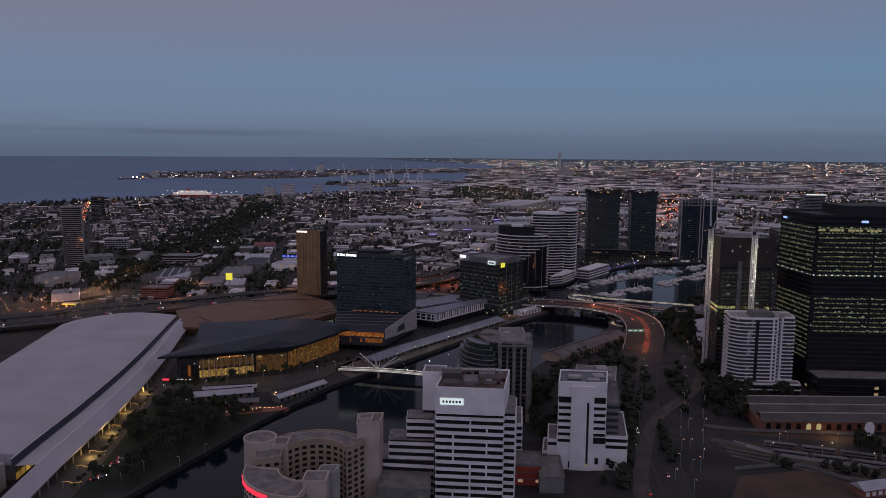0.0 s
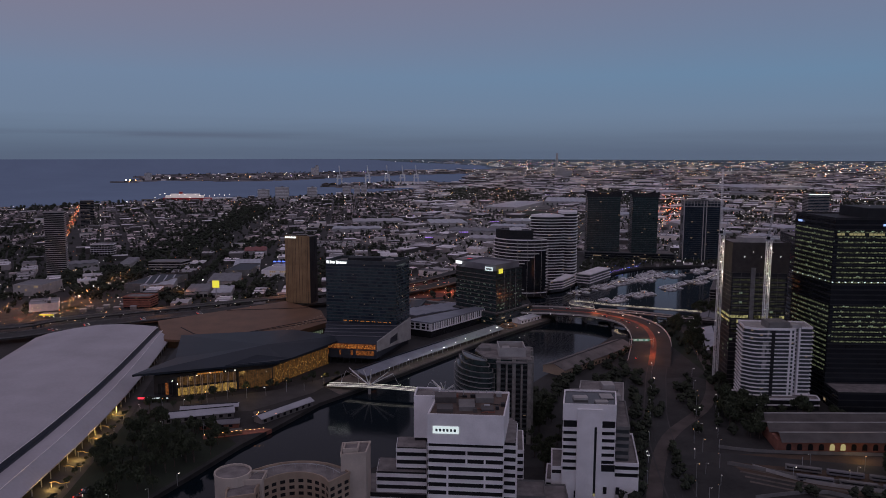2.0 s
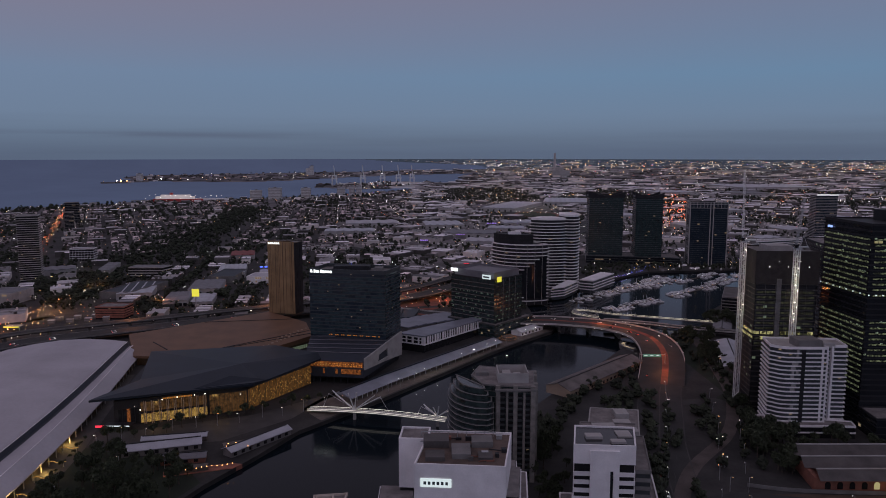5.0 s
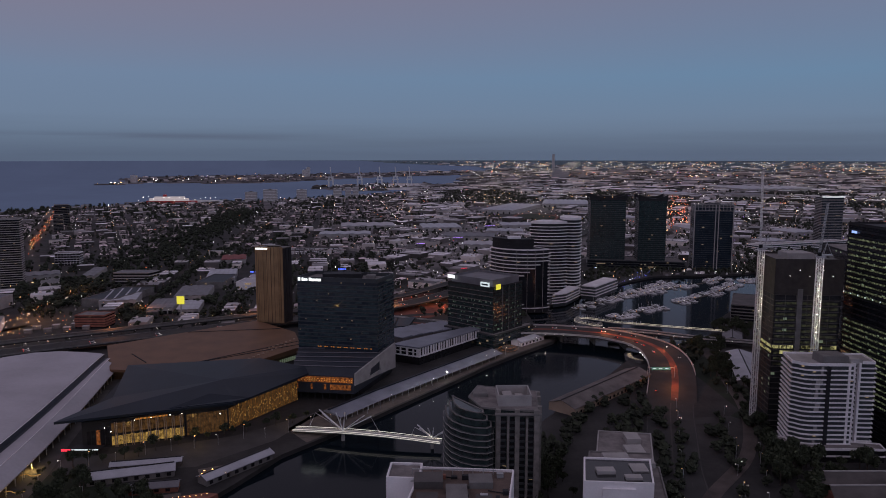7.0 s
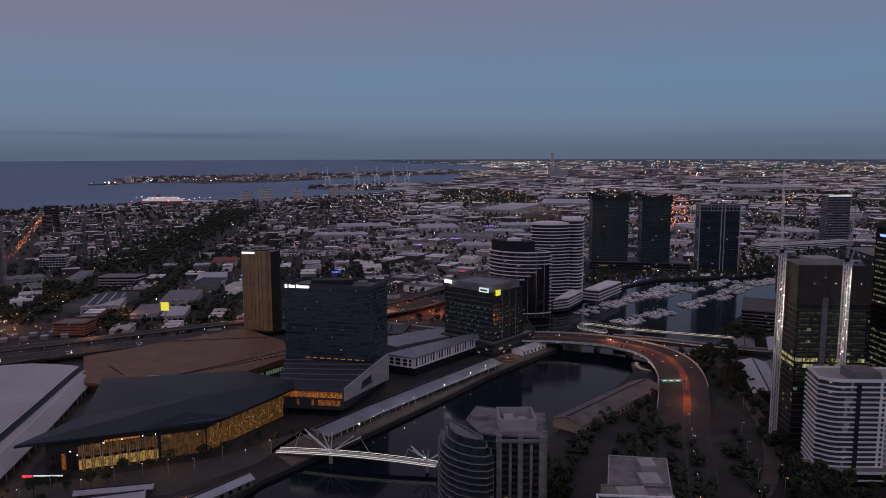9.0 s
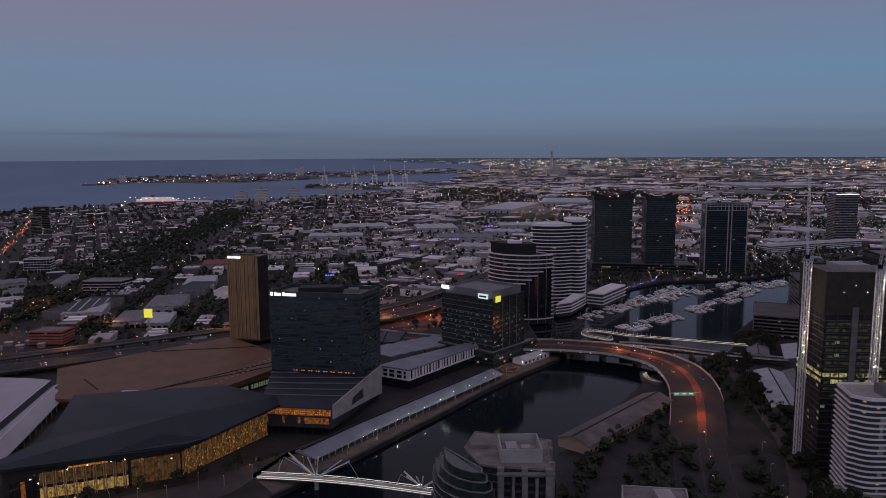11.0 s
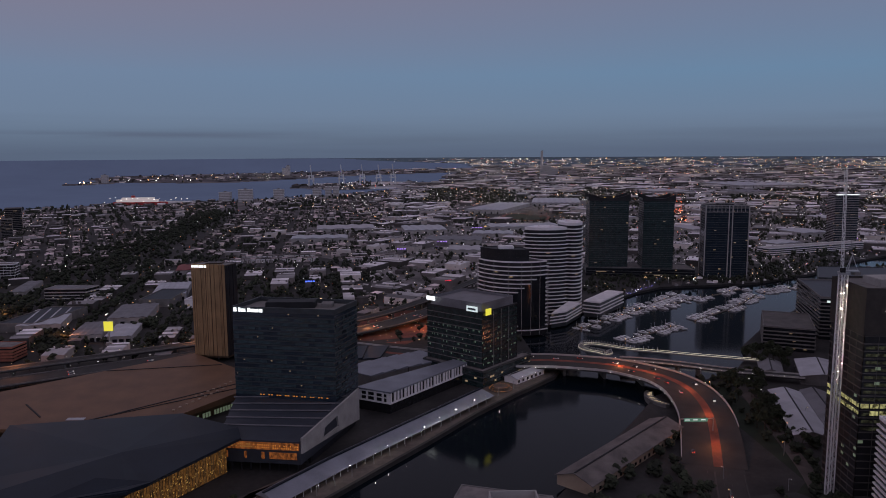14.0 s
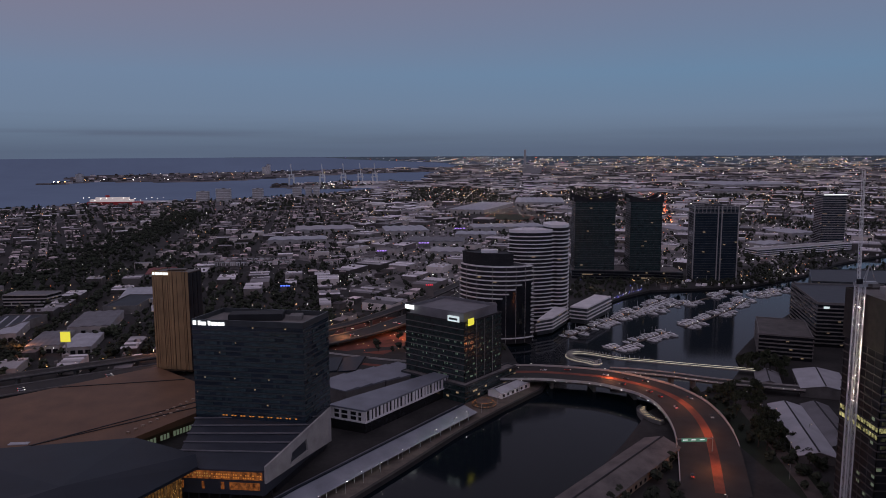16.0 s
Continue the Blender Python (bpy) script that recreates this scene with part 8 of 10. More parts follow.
bm = bmesh.new()
box(bm, -16, 4, -2.6, 2.6, 2.4, 5)
part("cabin", bm, M["timber"], t)
for i in range(14):
    bm = bmesh.new()
    octa(bm, -21 + i * 3, -4.1, 5.4 + 0.3 * math.sin(i), 0.32)
    part("string_lamp", bm, M["lamp_warm"], t, "warm string lamp")
t = thing("pavilion", "small pavilion with warm festoon lights", "building", (-124, 556, 3), 0.4)
bm = bmesh.new()
box(bm, -8, 8, -5, 5, 0, 3.4)
box(bm, -9, 9, -6, 6, 3.4, 3.8)
part("body", bm, M["timber"], t)
for i in range(12):
    bm = bmesh.new()
    octa(bm, -9 + i * 1.6, -6.2 + (i % 3) * 4, 4.2, 0.4)
    part("festoon_lamp", bm, M["lamp_warm"], t, "warm festoon lamp")
for i in range(8):                        # yellow-lit canopy lines across the hall's street
    y = 398 + i * 22
    x = -214 - 0.13 * (y - 396)
    t = thing("lit_canopy", "thin canopy with a yellow light line", "canopy", (x + 2, y, 3), group="canopies along the hall")
    bm = bmesh.new()
    for k in range(8):
        bar(bm, (-5 + k * 1.4, 1.2 * math.sin(k * 0.9), 3.2), (-3.6 + k * 1.4, 1.2 * math.sin((k + 1) * 0.9), 3.2), 0.5, 0.2)
    part("light_line", bm, M["lit_yellow"], t, "yellow light line")
    bm = bmesh.new()
    bar(bm, (-4, 0, 0), (-4, 0, 3.1), 0.2)
    bar(bm, (5, 0, 0), (5, 0, 3.1), 0.2)
    part("post", bm, M["steel"], t)
# restaurant terrace with rings of warm lights at the wharf's end
t = thing("wharf_terrace", "round wharf terrace ringed by warm lights", "terrace", (80, 842, 3))
rnd = random.Random(29)
for k, r in enumerate((9, 8.2, 6.4)):
    for i in range(22):
        if rnd.random() < 0.72:
            a0 = i / 22 * 6.283
            a1 = a0 + rnd.uniform(0.08, 0.24)
            bm = bmesh.new()
            bar(bm, (r * math.cos(a0), r * math.sin(a0), 1.2 + 1.0 * k), (r * math.cos(a1), r * math.sin(a1), 1.2 + 1.0 * k), 0.16)
            part("string_light", bm, M["lit_orange"], t, "warm string light")
bm = bmesh.new()
prism(bm, [(6.8 * math.cos(i / 20 * 6.283), 6.8 * math.sin(i / 20 * 6.283)) for i in range(20)], 0.8, 3.0)
part("pavilion", bm, M["timber"], t, "dark round timber pavilion")
bm = bmesh.new()
prism(bm, [(9.5 * math.cos(i / 20 * 6.283), 9.5 * math.sin(i / 20 * 6.283)) for i in range(20)], 0, 0.8)
part("platform", bm, M["timber"], t)


# ---- marina ----
def motor_boat(ln, seed):
    t = thing("motor_boat", "white motor boat moored at the marina", "boat", (0, 0, -500))
    w = ln * 0.3
    bm = bmesh.new()
    lo = [(-ln / 2, -w * 0.4), (ln * 0.25, -w * 0.4), (ln * 0.45, 0), (ln * 0.25, w * 0.4), (-ln / 2, w * 0.4)]
    hi = [(-ln / 2, -w / 2), (ln * 0.28, -w / 2), (ln * 0.55, 0), (ln * 0.28, w / 2), (-ln / 2, w / 2)]
    v0, v1 = [bm.verts.new((*p, -0.3)) for p in lo], [bm.verts.new((*p, ln * 0.11)) for p in hi]
    bm.faces.new(v1)
    for i in range(5):
        bm.faces.new((v0[i], v0[(i + 1) % 5], v1[(i + 1) % 5], v1[i]))
    part("hull", bm, M["hull"], t)
    bm = bmesh.new()
    prism(bm, [(-ln * 0.3, -w * 0.36), (ln * 0.15, -w * 0.3), (ln * 0.22, 0), (ln * 0.15, w * 0.3), (-ln * 0.3, w * 0.36)], ln * 0.11, ln * 0.2)
    part("cabin", bm, M["hull"], t)
    bm = bmesh.new()
    prism(bm, [(-ln * 0.25, -w * 0.37), (ln * 0.12, -w * 0.31), (ln * 0.12, w * 0.31), (-ln * 0.25, w * 0.37)], ln * 0.13, ln * 0.17)
    part("cabin_window", bm, M["window"], t)
    bm = bmesh.new()
    bar(bm, (-ln * 0.1, 0, ln * 0.2), (-ln * 0.1, 0, ln * (0.35 if seed % 2 else 1.0)), 0.16)
    part("mast", bm, M["white_steel"], t)
    return t


BOATS = [motor_boat(9, 0), motor_boat(12, 1), motor_boat(15, 3)]
first_use = set()
rnd = random.Random(88)
for a, b in (((188, 1046), (362, 1236)), ((222, 996), (302, 1062)), ((300, 1150), (462, 1268)), ((326, 1080), (412, 1160)), ((412, 1162), (466, 1228)), ((250, 1110), (300, 1160)), ((480, 1240), (560, 1290))):
    a, b = Vector(a), Vector(b)
    d = (b - a).normalized()
    n = Vector((-d.y, d.x))
    ln = (b - a).length
    mid = (a + b) / 2
    t = thing("jetty", "floating marina jetty with small lights", "jetty", (mid.x, mid.y, 0), math.atan2(d.y, d.x), group="marina jetties")
    bm = bmesh.new()
    box(bm, -ln / 2, ln / 2, -1.2, 1.2, -0.3, 0.8)
    part("deck", bm, M["timber"], t)
    for i in range(int(ln / 14)):
        bm = bmesh.new()
        octa(bm, -ln / 2 + i * 14 + 4, 0, 2.2, 0.3)
        part("jetty_lamp", bm, M["lamp_warm"] if i % 3 == 0 else M["lamp_white"], t, "small jetty lamp")
    s = 3.0
    while s < ln:
        for side in (-1, 1):
            if rnd.random() < 0.62:
                k = rnd.choice((0, 0, 1, 1, 2))
                L_ = (9, 12, 15)[k]
                q = a + d * s + n * side * (L_ / 2 + 2.2)
                m = pose(q.x, q.y, 0, 0, 0, math.degrees(math.atan2(n.y, n.x)) + (0 if side > 0 else 180) + rnd.uniform(-4, 4))
                if k in first_use:
                    o = copy_thing(BOATS[k], m)
                else:
                    first_use.add(k)
                    o = BOATS[k]
                    o.matrix_basis = m
                tagged(o, group="boats at the marina")
        s += rnd.uniform(5.5, 7.5)


# ---- street lamps and cars near the river ----
def lamp_post(h, mat):
    t = thing("street_lamp", "street lamp on a slim steel post", "street lamp", (0, 0, -500))
    bm = bmesh.new()
    bar(bm, (0, 0, 0), (0, 0, h), 0.22)
    bar(bm, (0, 0, h), (1.2, 0, h + 0.2), 0.18)
    part("post", bm, M["steel"], t)
    bm = bmesh.new()
    octa(bm, 1.3, 0, h + 0.1, 0.24 if h != 6.5 else 0.18)
    part("lamp_head", bm, mat, t, "glowing lamp head")
    return t


POSTS = [lamp_post(7, M["lamp_white"]), lamp_post(9, M["lamp_warm"]), lamp_post(6.5, M["lamp_quay"])]
fresh = {0, 1, 2}


def put_lamp(x, y, k, z=3.0):
    global fresh
    m = pose(x, y, z, 0, 0, (x * 37 + y * 11) % 360)
    if k in fresh:
        fresh -= {k}
        POSTS[k].matrix_basis = m
        o = POSTS[k]
    else:
        o = copy_thing(POSTS[k], m)
    tagged(o, group="street lamps")


PROM = [(-45, 658), (-16, 698), (15, 742), (51, 794), (87, 838), (121, 879)]
for p, q in zip(PROM, PROM[1:]):
    for s in (0.1, 0.4, 0.7):
        v = Vector(p).lerp(Vector(q), s)
        put_lamp(v.x, v.y, 2)
for i in range(18):
    v = Vector((112, 395)).lerp(Vector((200, 690)), i / 18)
    put_lamp(v.x + (-3 if i % 2 else 32), v.y, 0 if i % 3 else 1)
for i in range(16):                       # tram street and its crossing
    v = Vector((146, 410)).lerp(Vector((214, 600)), i / 16)
    put_lamp(v.x + (8 if i % 2 else -7), v.y + rnd.uniform(-4, 4), 1 if i % 3 else 0)
for i in range(12):
    v = Vector((214, 455)).lerp(Vector((330, 420)), i / 12)
    put_lamp(v.x, v.y + (i % 3) * 12, i % 2)
for i in range(10):
    put_lamp(-150 - rnd.uniform(0, 60), 400 + rnd.uniform(0, 140), 0)
for i in range(12):
    put_lamp(-220 + i * 14, 565 + i * 7 + rnd.uniform(-4, 4), i % 2)
for i in range(14):
    put_lamp(250 + rnd.uniform(-14, 40), 690 + i * 15, i % 2)
for i in range(16):
    v = Vector((150, 1040)).lerp(Vector((355, 1285)), i / 16)
    put_lamp(v.x - 6, v.y + 8, i % 2)
for i in range(18):
    v = Vector((340, 1290)).lerp(Vector((640, 1400)), i / 18)
    put_lamp(v.x, v.y + rnd.uniform(4, 14), i % 2)


def car(paint):
    t = thing("car", "car with lit lamps driving on the road", "car", (0, 0, -500))
    bm = bmesh.new()
    prism(bm, [(-2.2, -0.9), (2.0, -0.9), (2.25, -0.6), (2.25, 0.6), (2.0, 0.9), (-2.2, 0.9)], 0.35, 0.95)
    part("body", bm, paint, t)
    bm = bmesh.new()
    lo, hi = [(-1.5, -0.85), (1.0, -0.85), (1.0, 0.85), (-1.5, 0.85)], [(-1.1, -0.7), (0.4, -0.7), (0.4, 0.7), (-1.1, 0.7)]
    v0, v1 = [bm.verts.new((*p, 0.95)) for p in lo], [bm.verts.new((*p, 1.5)) for p in hi]
    bm.faces.new(v1)
    for i in range(4):
        bm.faces.new((v0[i], v0[(i + 1) % 4], v1[(i + 1) % 4], v1[i]))
    part("cabin", bm, M["window"], t)
    for x in (-1.4, 1.4):
        for y in (-0.92, 0.72):
            bm = bmesh.new()
            prism(bm, [(x + 0.33 * math.cos(k), 0.33 + 0.33 * math.sin(k)) for k in (0, 0.785, 1.57, 2.356, 3.14, 3.93, 4.71, 5.5)], y, y + 0.2)
            for v in bm.verts:
                v.co = (v.co.x, v.co.z, v.co.y)
            part("wheel", bm, M["tyre"], t)
    for y in (-0.62, 0.62):
        bm = bmesh.new()
        octa(bm, 2.28, y, 0.7, 0.22)
        part("headlight", bm, M["lamp_white"], t, "lit headlight")
        bm = bmesh.new()
        octa(bm, -2.22, y, 0.75, 0.24)
        part("tail_light", bm, M["lamp_red"], t, "red tail light")
    return t


CARS = [car(M["car_dark"]), car(M["car_white"]), car(M["car_red"])]
seen = set()


def put_car(x, y, z, deg, k):
    m = pose(x, y, z, 0, 0, deg)
    if k in seen:
        o = copy_thing(CARS[k], m)
    else:
        seen.add(k)
        o = CARS[k]
        o.matrix_basis = m
    tagged(o, group="cars on the roads")


rnd = random.Random(66)
for off, way in ((-12, 1), (-7.5, 1), (6.5, -1), (11.5, -1)):
    ln = offset_line(SPINE, off)
    i = rnd.randint(1, 4)
    while i < len(ln) - 2:
        p, q = Vector(ln[i]), Vector(ln[i + 1])
        deg = math.degrees(math.atan2((q - p).y, (q - p).x)) + (0 if way < 0 else 180)
        if rnd.random() < 0.42:
            z = spine_z(p) + 0.08 if p.y > 688 else 3.12
            put_car(p.x, p.y, z, deg, rnd.randrange(3))
        i += rnd.randint(3, 9)
for k in range(7):
    put_car(133 + (k % 2) * 3.4, 488 + (k // 2) * 7, 3.12, 258, k % 3)
for k in range(8):
    put_car(-202 + rnd.uniform(-3, 3), 408 + k * 4.4, 3.05, rnd.uniform(10, 30), k % 3)
for ln in (FWAY, offset_line(FWAY, -7)):
    for i in range(10, len(ln) - 15, 3):
        p, q = Vector(ln[i]), Vector(ln[i + 1])
        put_car(p.x, p.y, 9.55, math.degrees(math.atan2((q - p).y, (q - p).x)), i % 3)


# ---- the city plain: houses, warehouses, trees and lamps beyond the river quarter ----
KEEP_OUT = [(-553, 1040, 34), (-443, 1235, 34), (-255, 1190, 28), (-374, 948, 24), (-315, 1215, 42), (-412, 1098, 48), (-456, 884, 14), (-400, 915, 50), (-607, 1200, 30), (-633, 1418, 30), (-290, 985, 14), (118, 1045, 60), (160, 1110, 60), (205, 1165, 40), (312, 1400, 55), (382, 1385, 45), (480, 1365, 50), (896, 1757, 45), (60, 885, 60),
            (-160, 915, 45), (-1010, 2150, 30), (-940, 1990, 25)]
QUARTER = [(-420, 380), (-420, 740), (-320, 900), (-150, 990), (-40, 1000), (60, 985), (130, 1000), (190, 1090), (260, 1190), (420, 1330), (430, 1450), (250, 1460), (150, 1200), (90, 1090), (40, 980), (60, 700), (-100, 380)]
NEARBY = ((-404, 1094, 44, 84, 9, 4, 14, "light_roof"), (-330, 1040, 30, 60, 8, 5, 10, "grey_roof"), (-296, 1035, 26, 56, 7, 4, 10, "light_roof"), (-318, 1121, 42, 76, 9, 4, 10, "grey_roof"), (-605, 1268, 56, 40, 9, 4, 28, "grey_roof"), (-355, 1455, 42, 60, 8, 3, 13, "red_roof"), (-322, 1265, 42, 90, 9, 6, 12, "light_roof"), (-255, 1225, 28, 60, 9, 2, 12, "white_roof"), (-536, 1300, 20, 90, 7, 2, 12, "grey_roof"))
BIG = ((272, 2688, 120, 330, 12, 6, -24, "light_roof"), (510, 2955, 170, 260, 12, 9, -10, "light_roof"), (270, 2085, 175, 75, 9, 6, 4, "light_roof"), (22, 2040, 100, 110, 9, 5, 6, "light_roof"), (85, 1818, 118, 75, 9, 5, -8, "grey_roof"),
       (98, 1650, 62, 60, 10, 3, -10, "white_roof"), (-170, 2085, 140, 90, 8, 4, 8, "white_roof"), (-205, 1872, 120, 60, 8, 4, 5, "light_roof"), (1820, 4200, 430, 420, 14, 9, 6, "light_roof"), (657, 1985, 52, 90, 10, 3, 12, "white_roof"),
       (734, 1706, 66, 44, 9, 3, 20, "light_roof"), (885, 1903, 74, 80, 9, 3, 16, "light_roof"), (180, 1935, 90, 60, 8, 4, -8, "light_roof"), (1130, 3600, 190, 160, 12, 5, 8, "light_roof"), (1460, 3500, 150, 180, 12, 5, 8, "grey_roof"), (560, 2300, 90, 90, 10, 3, 10, "light_roof"), (930, 2500, 150, 90, 10, 5, 8, "light_roof"), (1150, 2250, 110, 80, 9, 4, 8, "light_roof"))
KEEP_OUT += [(x + k * w * 0.3, y + j * d * 0.33, max(w, d) * 0.3) for x, y, w, d, *_ in BIG for k in (-1, 0, 1) for j in (-1, 0, 1)]
KEEP_OUT += [(320, 2390, 110)] + [(x + k * w * 0.3, y + j * d * 0.35, max(w, d) * 0.26) for x, y, w, d, *_ in NEARBY for k in (-1, 0, 1) for j in (-1, 0, 1)]
TERRACES = ((-312, 1548, -170, 1558, 17), (-112, 1548, -12, 1597, 13), (-302, 1588, -180, 1598, 14))
KEEP_OUT += [(x0 + (x1 - x0) * k / 12, y0 + (y1 - y0) * k / 12, 13) for x0, y0, x1, y1, _ in TERRACES for k in range(13)]
KEEP_OUT += [(-720 - 555 * k / 60, 1420 + 1220 * k / 60, 9) for k in range(61)]
FW_SEG = list(zip(FWAY, FWAY[1:]))


def near_way(x, y, d):
    for p, q in FW_SEG:
        ax, ay, bx, by = p[0], p[1], q[0], q[1]
        ux, uy = bx - ax, by - ay
        s = max(0, min(1, ((x - ax) * ux + (y - ay) * uy) / (ux * ux + uy * uy + 1e-6)))
        if math.hypot(x - ax - ux * s, y - ay - uy * s) < d:
            return True
    return False


def free(x, y, d=6.0):
    if not dry(x, y) or inside(x, y, RIVER) or inside(x, y, QUARTER):
        return False
    if -120 < x < 700 and y < 1350 and inside(x, y, NORTH_NEAR):
        return False
    for kx, ky, kr in KEEP_OUT:
        if (x - kx) ** 2 + (y - ky) ** 2 < (kr + d) ** 2:
            return False
    return not near_way(x, y, 30 + d)


NORTH_NEAR = [(-130, 200), (560, 200), (620, 1000), (700, 1250), (640, 1360), (379, 1029), (200, 830), (60, 640), (-112, 400)]


def in_view(x, y, pad=4.0):
    return y > 300 and abs(math.degrees(math.atan2(x - 10, y - 20))) < 33 + pad


walls, roofs, sheds, trims = Cloud(), Cloud(), Cloud(), Cloud()
BOXF = ((0, 1, 5, 4), (1, 2, 6, 5), (2, 3, 7, 6), (3, 0, 4, 7))


def corners(x, y, w, d, c, s):
    return [(x + a * c - b * s, y + a * s + b * c) for a, b in ((-w / 2, -d / 2), (w / 2, -d / 2), (w / 2, d / 2), (-w / 2, d / 2))]


def add_house(x, y, w, d, h, c, s, rise):
    q = [far(px, py, 2.4) for px, py in corners(x, y, w, d, c, s)]
    k = q[0][3]
    walls.solid([(a, b, z) for a, b, z, _ in q] + [(a, b, z + h * k) for a, b, z, _ in q], BOXF)
    o = [far(px, py, 2.4) for px, py in corners(x, y, w + 1, d + 1, c, s)]
    e = max(0.0, (w - d) / 2 + 1.5) if w > d else 1.0
    r0, r1 = far(x - e * c, y - e * s, 2.4), far(x + e * c, y + e * s, 2.4)
    roofs.solid([(a, b, z + h * k) for a, b, z, _ in o] + [(r0[0], r0[1], r0[2] + (h + rise) * k), (r1[0], r1[1], r1[2] + (h + rise) * k)],
                ((0, 1, 5, 4), (2, 3, 4, 5), (1, 2, 5), (3, 0, 4)))


def add_shed(x, y, w, d, h, c, s, bays):
    q = [far(px, py, 2.4) for px, py in corners(x, y, w, d, c, s)]
    k = q[0][3]
    walls.solid([(a, b, z) for a, b, z, _ in q] + [(a, b, z + h * k) for a, b, z, _ in q], BOXF)
    for i in range(bays):
        s0, s1 = -w / 2 + w * i / bays, -w / 2 + w * (i + 1) / bays
        mid_ = (s0 + s1) / 2
        pts = []
        for a, b, up in ((s0, -d / 2, 0), (mid_, -d / 2, 1.4), (s1, -d / 2, 0), (s0, d / 2, 0), (mid_, d / 2, 1.4), (s1, d / 2, 0)):
            fx, fy, fz, fk = far(x + a * c - b * s, y + a * s + b * c, 2.4)
            pts.append((fx, fy, fz + (h + up) * fk))
        sheds.solid(pts, ((0, 1, 4, 3), (1, 2, 5, 4), (0, 2, 1), (3, 4, 5)))


units = Cloud()


def roof_units(x, y, w, d, h, c, s, rnd, n):
    for i in range(n):
        a, b = rnd.uniform(-w, w) * 0.4, rnd.uniform(-d, d) * 0.4
        q = [far(px, py, 2.4) for px, py in corners(x + a * c - b * s, y + a * s + b * c, rnd.uniform(1.5, 5), rnd.uniform(1.5, 3.5), c, s)]
        k = q[0][3]
        units.solid([(e, f, g + h * k) for e, f, g, _ in q] + [(e, f, g + (h + rnd.uniform(1.8, 3.2)) * k) for e, f, g, _ in q], BOXF + ((4, 5, 6, 7),))


leaves = Cloud()


def far_tree(x, y, h, rnd, n=7):
    fx, fy, fz, k = far(x, y, 2.4)
    for i in range(n):
        a, r = rnd.uniform(0, 6.28), rnd.uniform(0, 0.34) * h
        s = h * rnd.uniform(0.14, 0.27)
        px, py, pz = fx + r * k * math.cos(a), fy + r * k * math.sin(a), fz + k * (h * rnd.uniform(0.3, 0.85))
        ax, ay = rnd.uniform(0.6, 1.2), rnd.uniform(0.6, 1.2)
        leaves.solid([(px + s * k * ax, py, pz + rnd.uniform(-0.2, 0.2) * s * k), (px, py + s * k * ay, pz), (px - s * k, py, pz + rnd.uniform(-0.3, 0.3) * s * k), (px, py - s * k, pz), (px, py, pz + s * k * 0.8), (px, py, pz - s * k)],
                     ((0, 1, 4), (1, 2, 4), (2, 3, 4), (3, 0, 4), (1, 0, 5), (2, 1, 5), (3, 2, 5), (0, 3, 5)))
    leaves.solid([(fx - 0.3 * k, fy, fz), (fx + 0.3 * k, fy, fz), (fx, fy, fz + h * 0.5 * k)], ((0, 1, 2),))


lights = {"far_white": Cloud(), "far_warm": Cloud(), "far_red": Cloud(), "lamp_violet": Cloud(), "lamp_blue": Cloud()}


def point_light(x, y, z, px, col):
    """A distant lamp; px is the breadth of its glare."""
    fx, fy, fz, k = far(x, y, z)
    d = math.hypot(fx - 10, fy - 150)
    lights[col].octa(fx, fy, fz, max(0.2, d * px * (0.80 if d < 2400 else 0.74) / 1300))


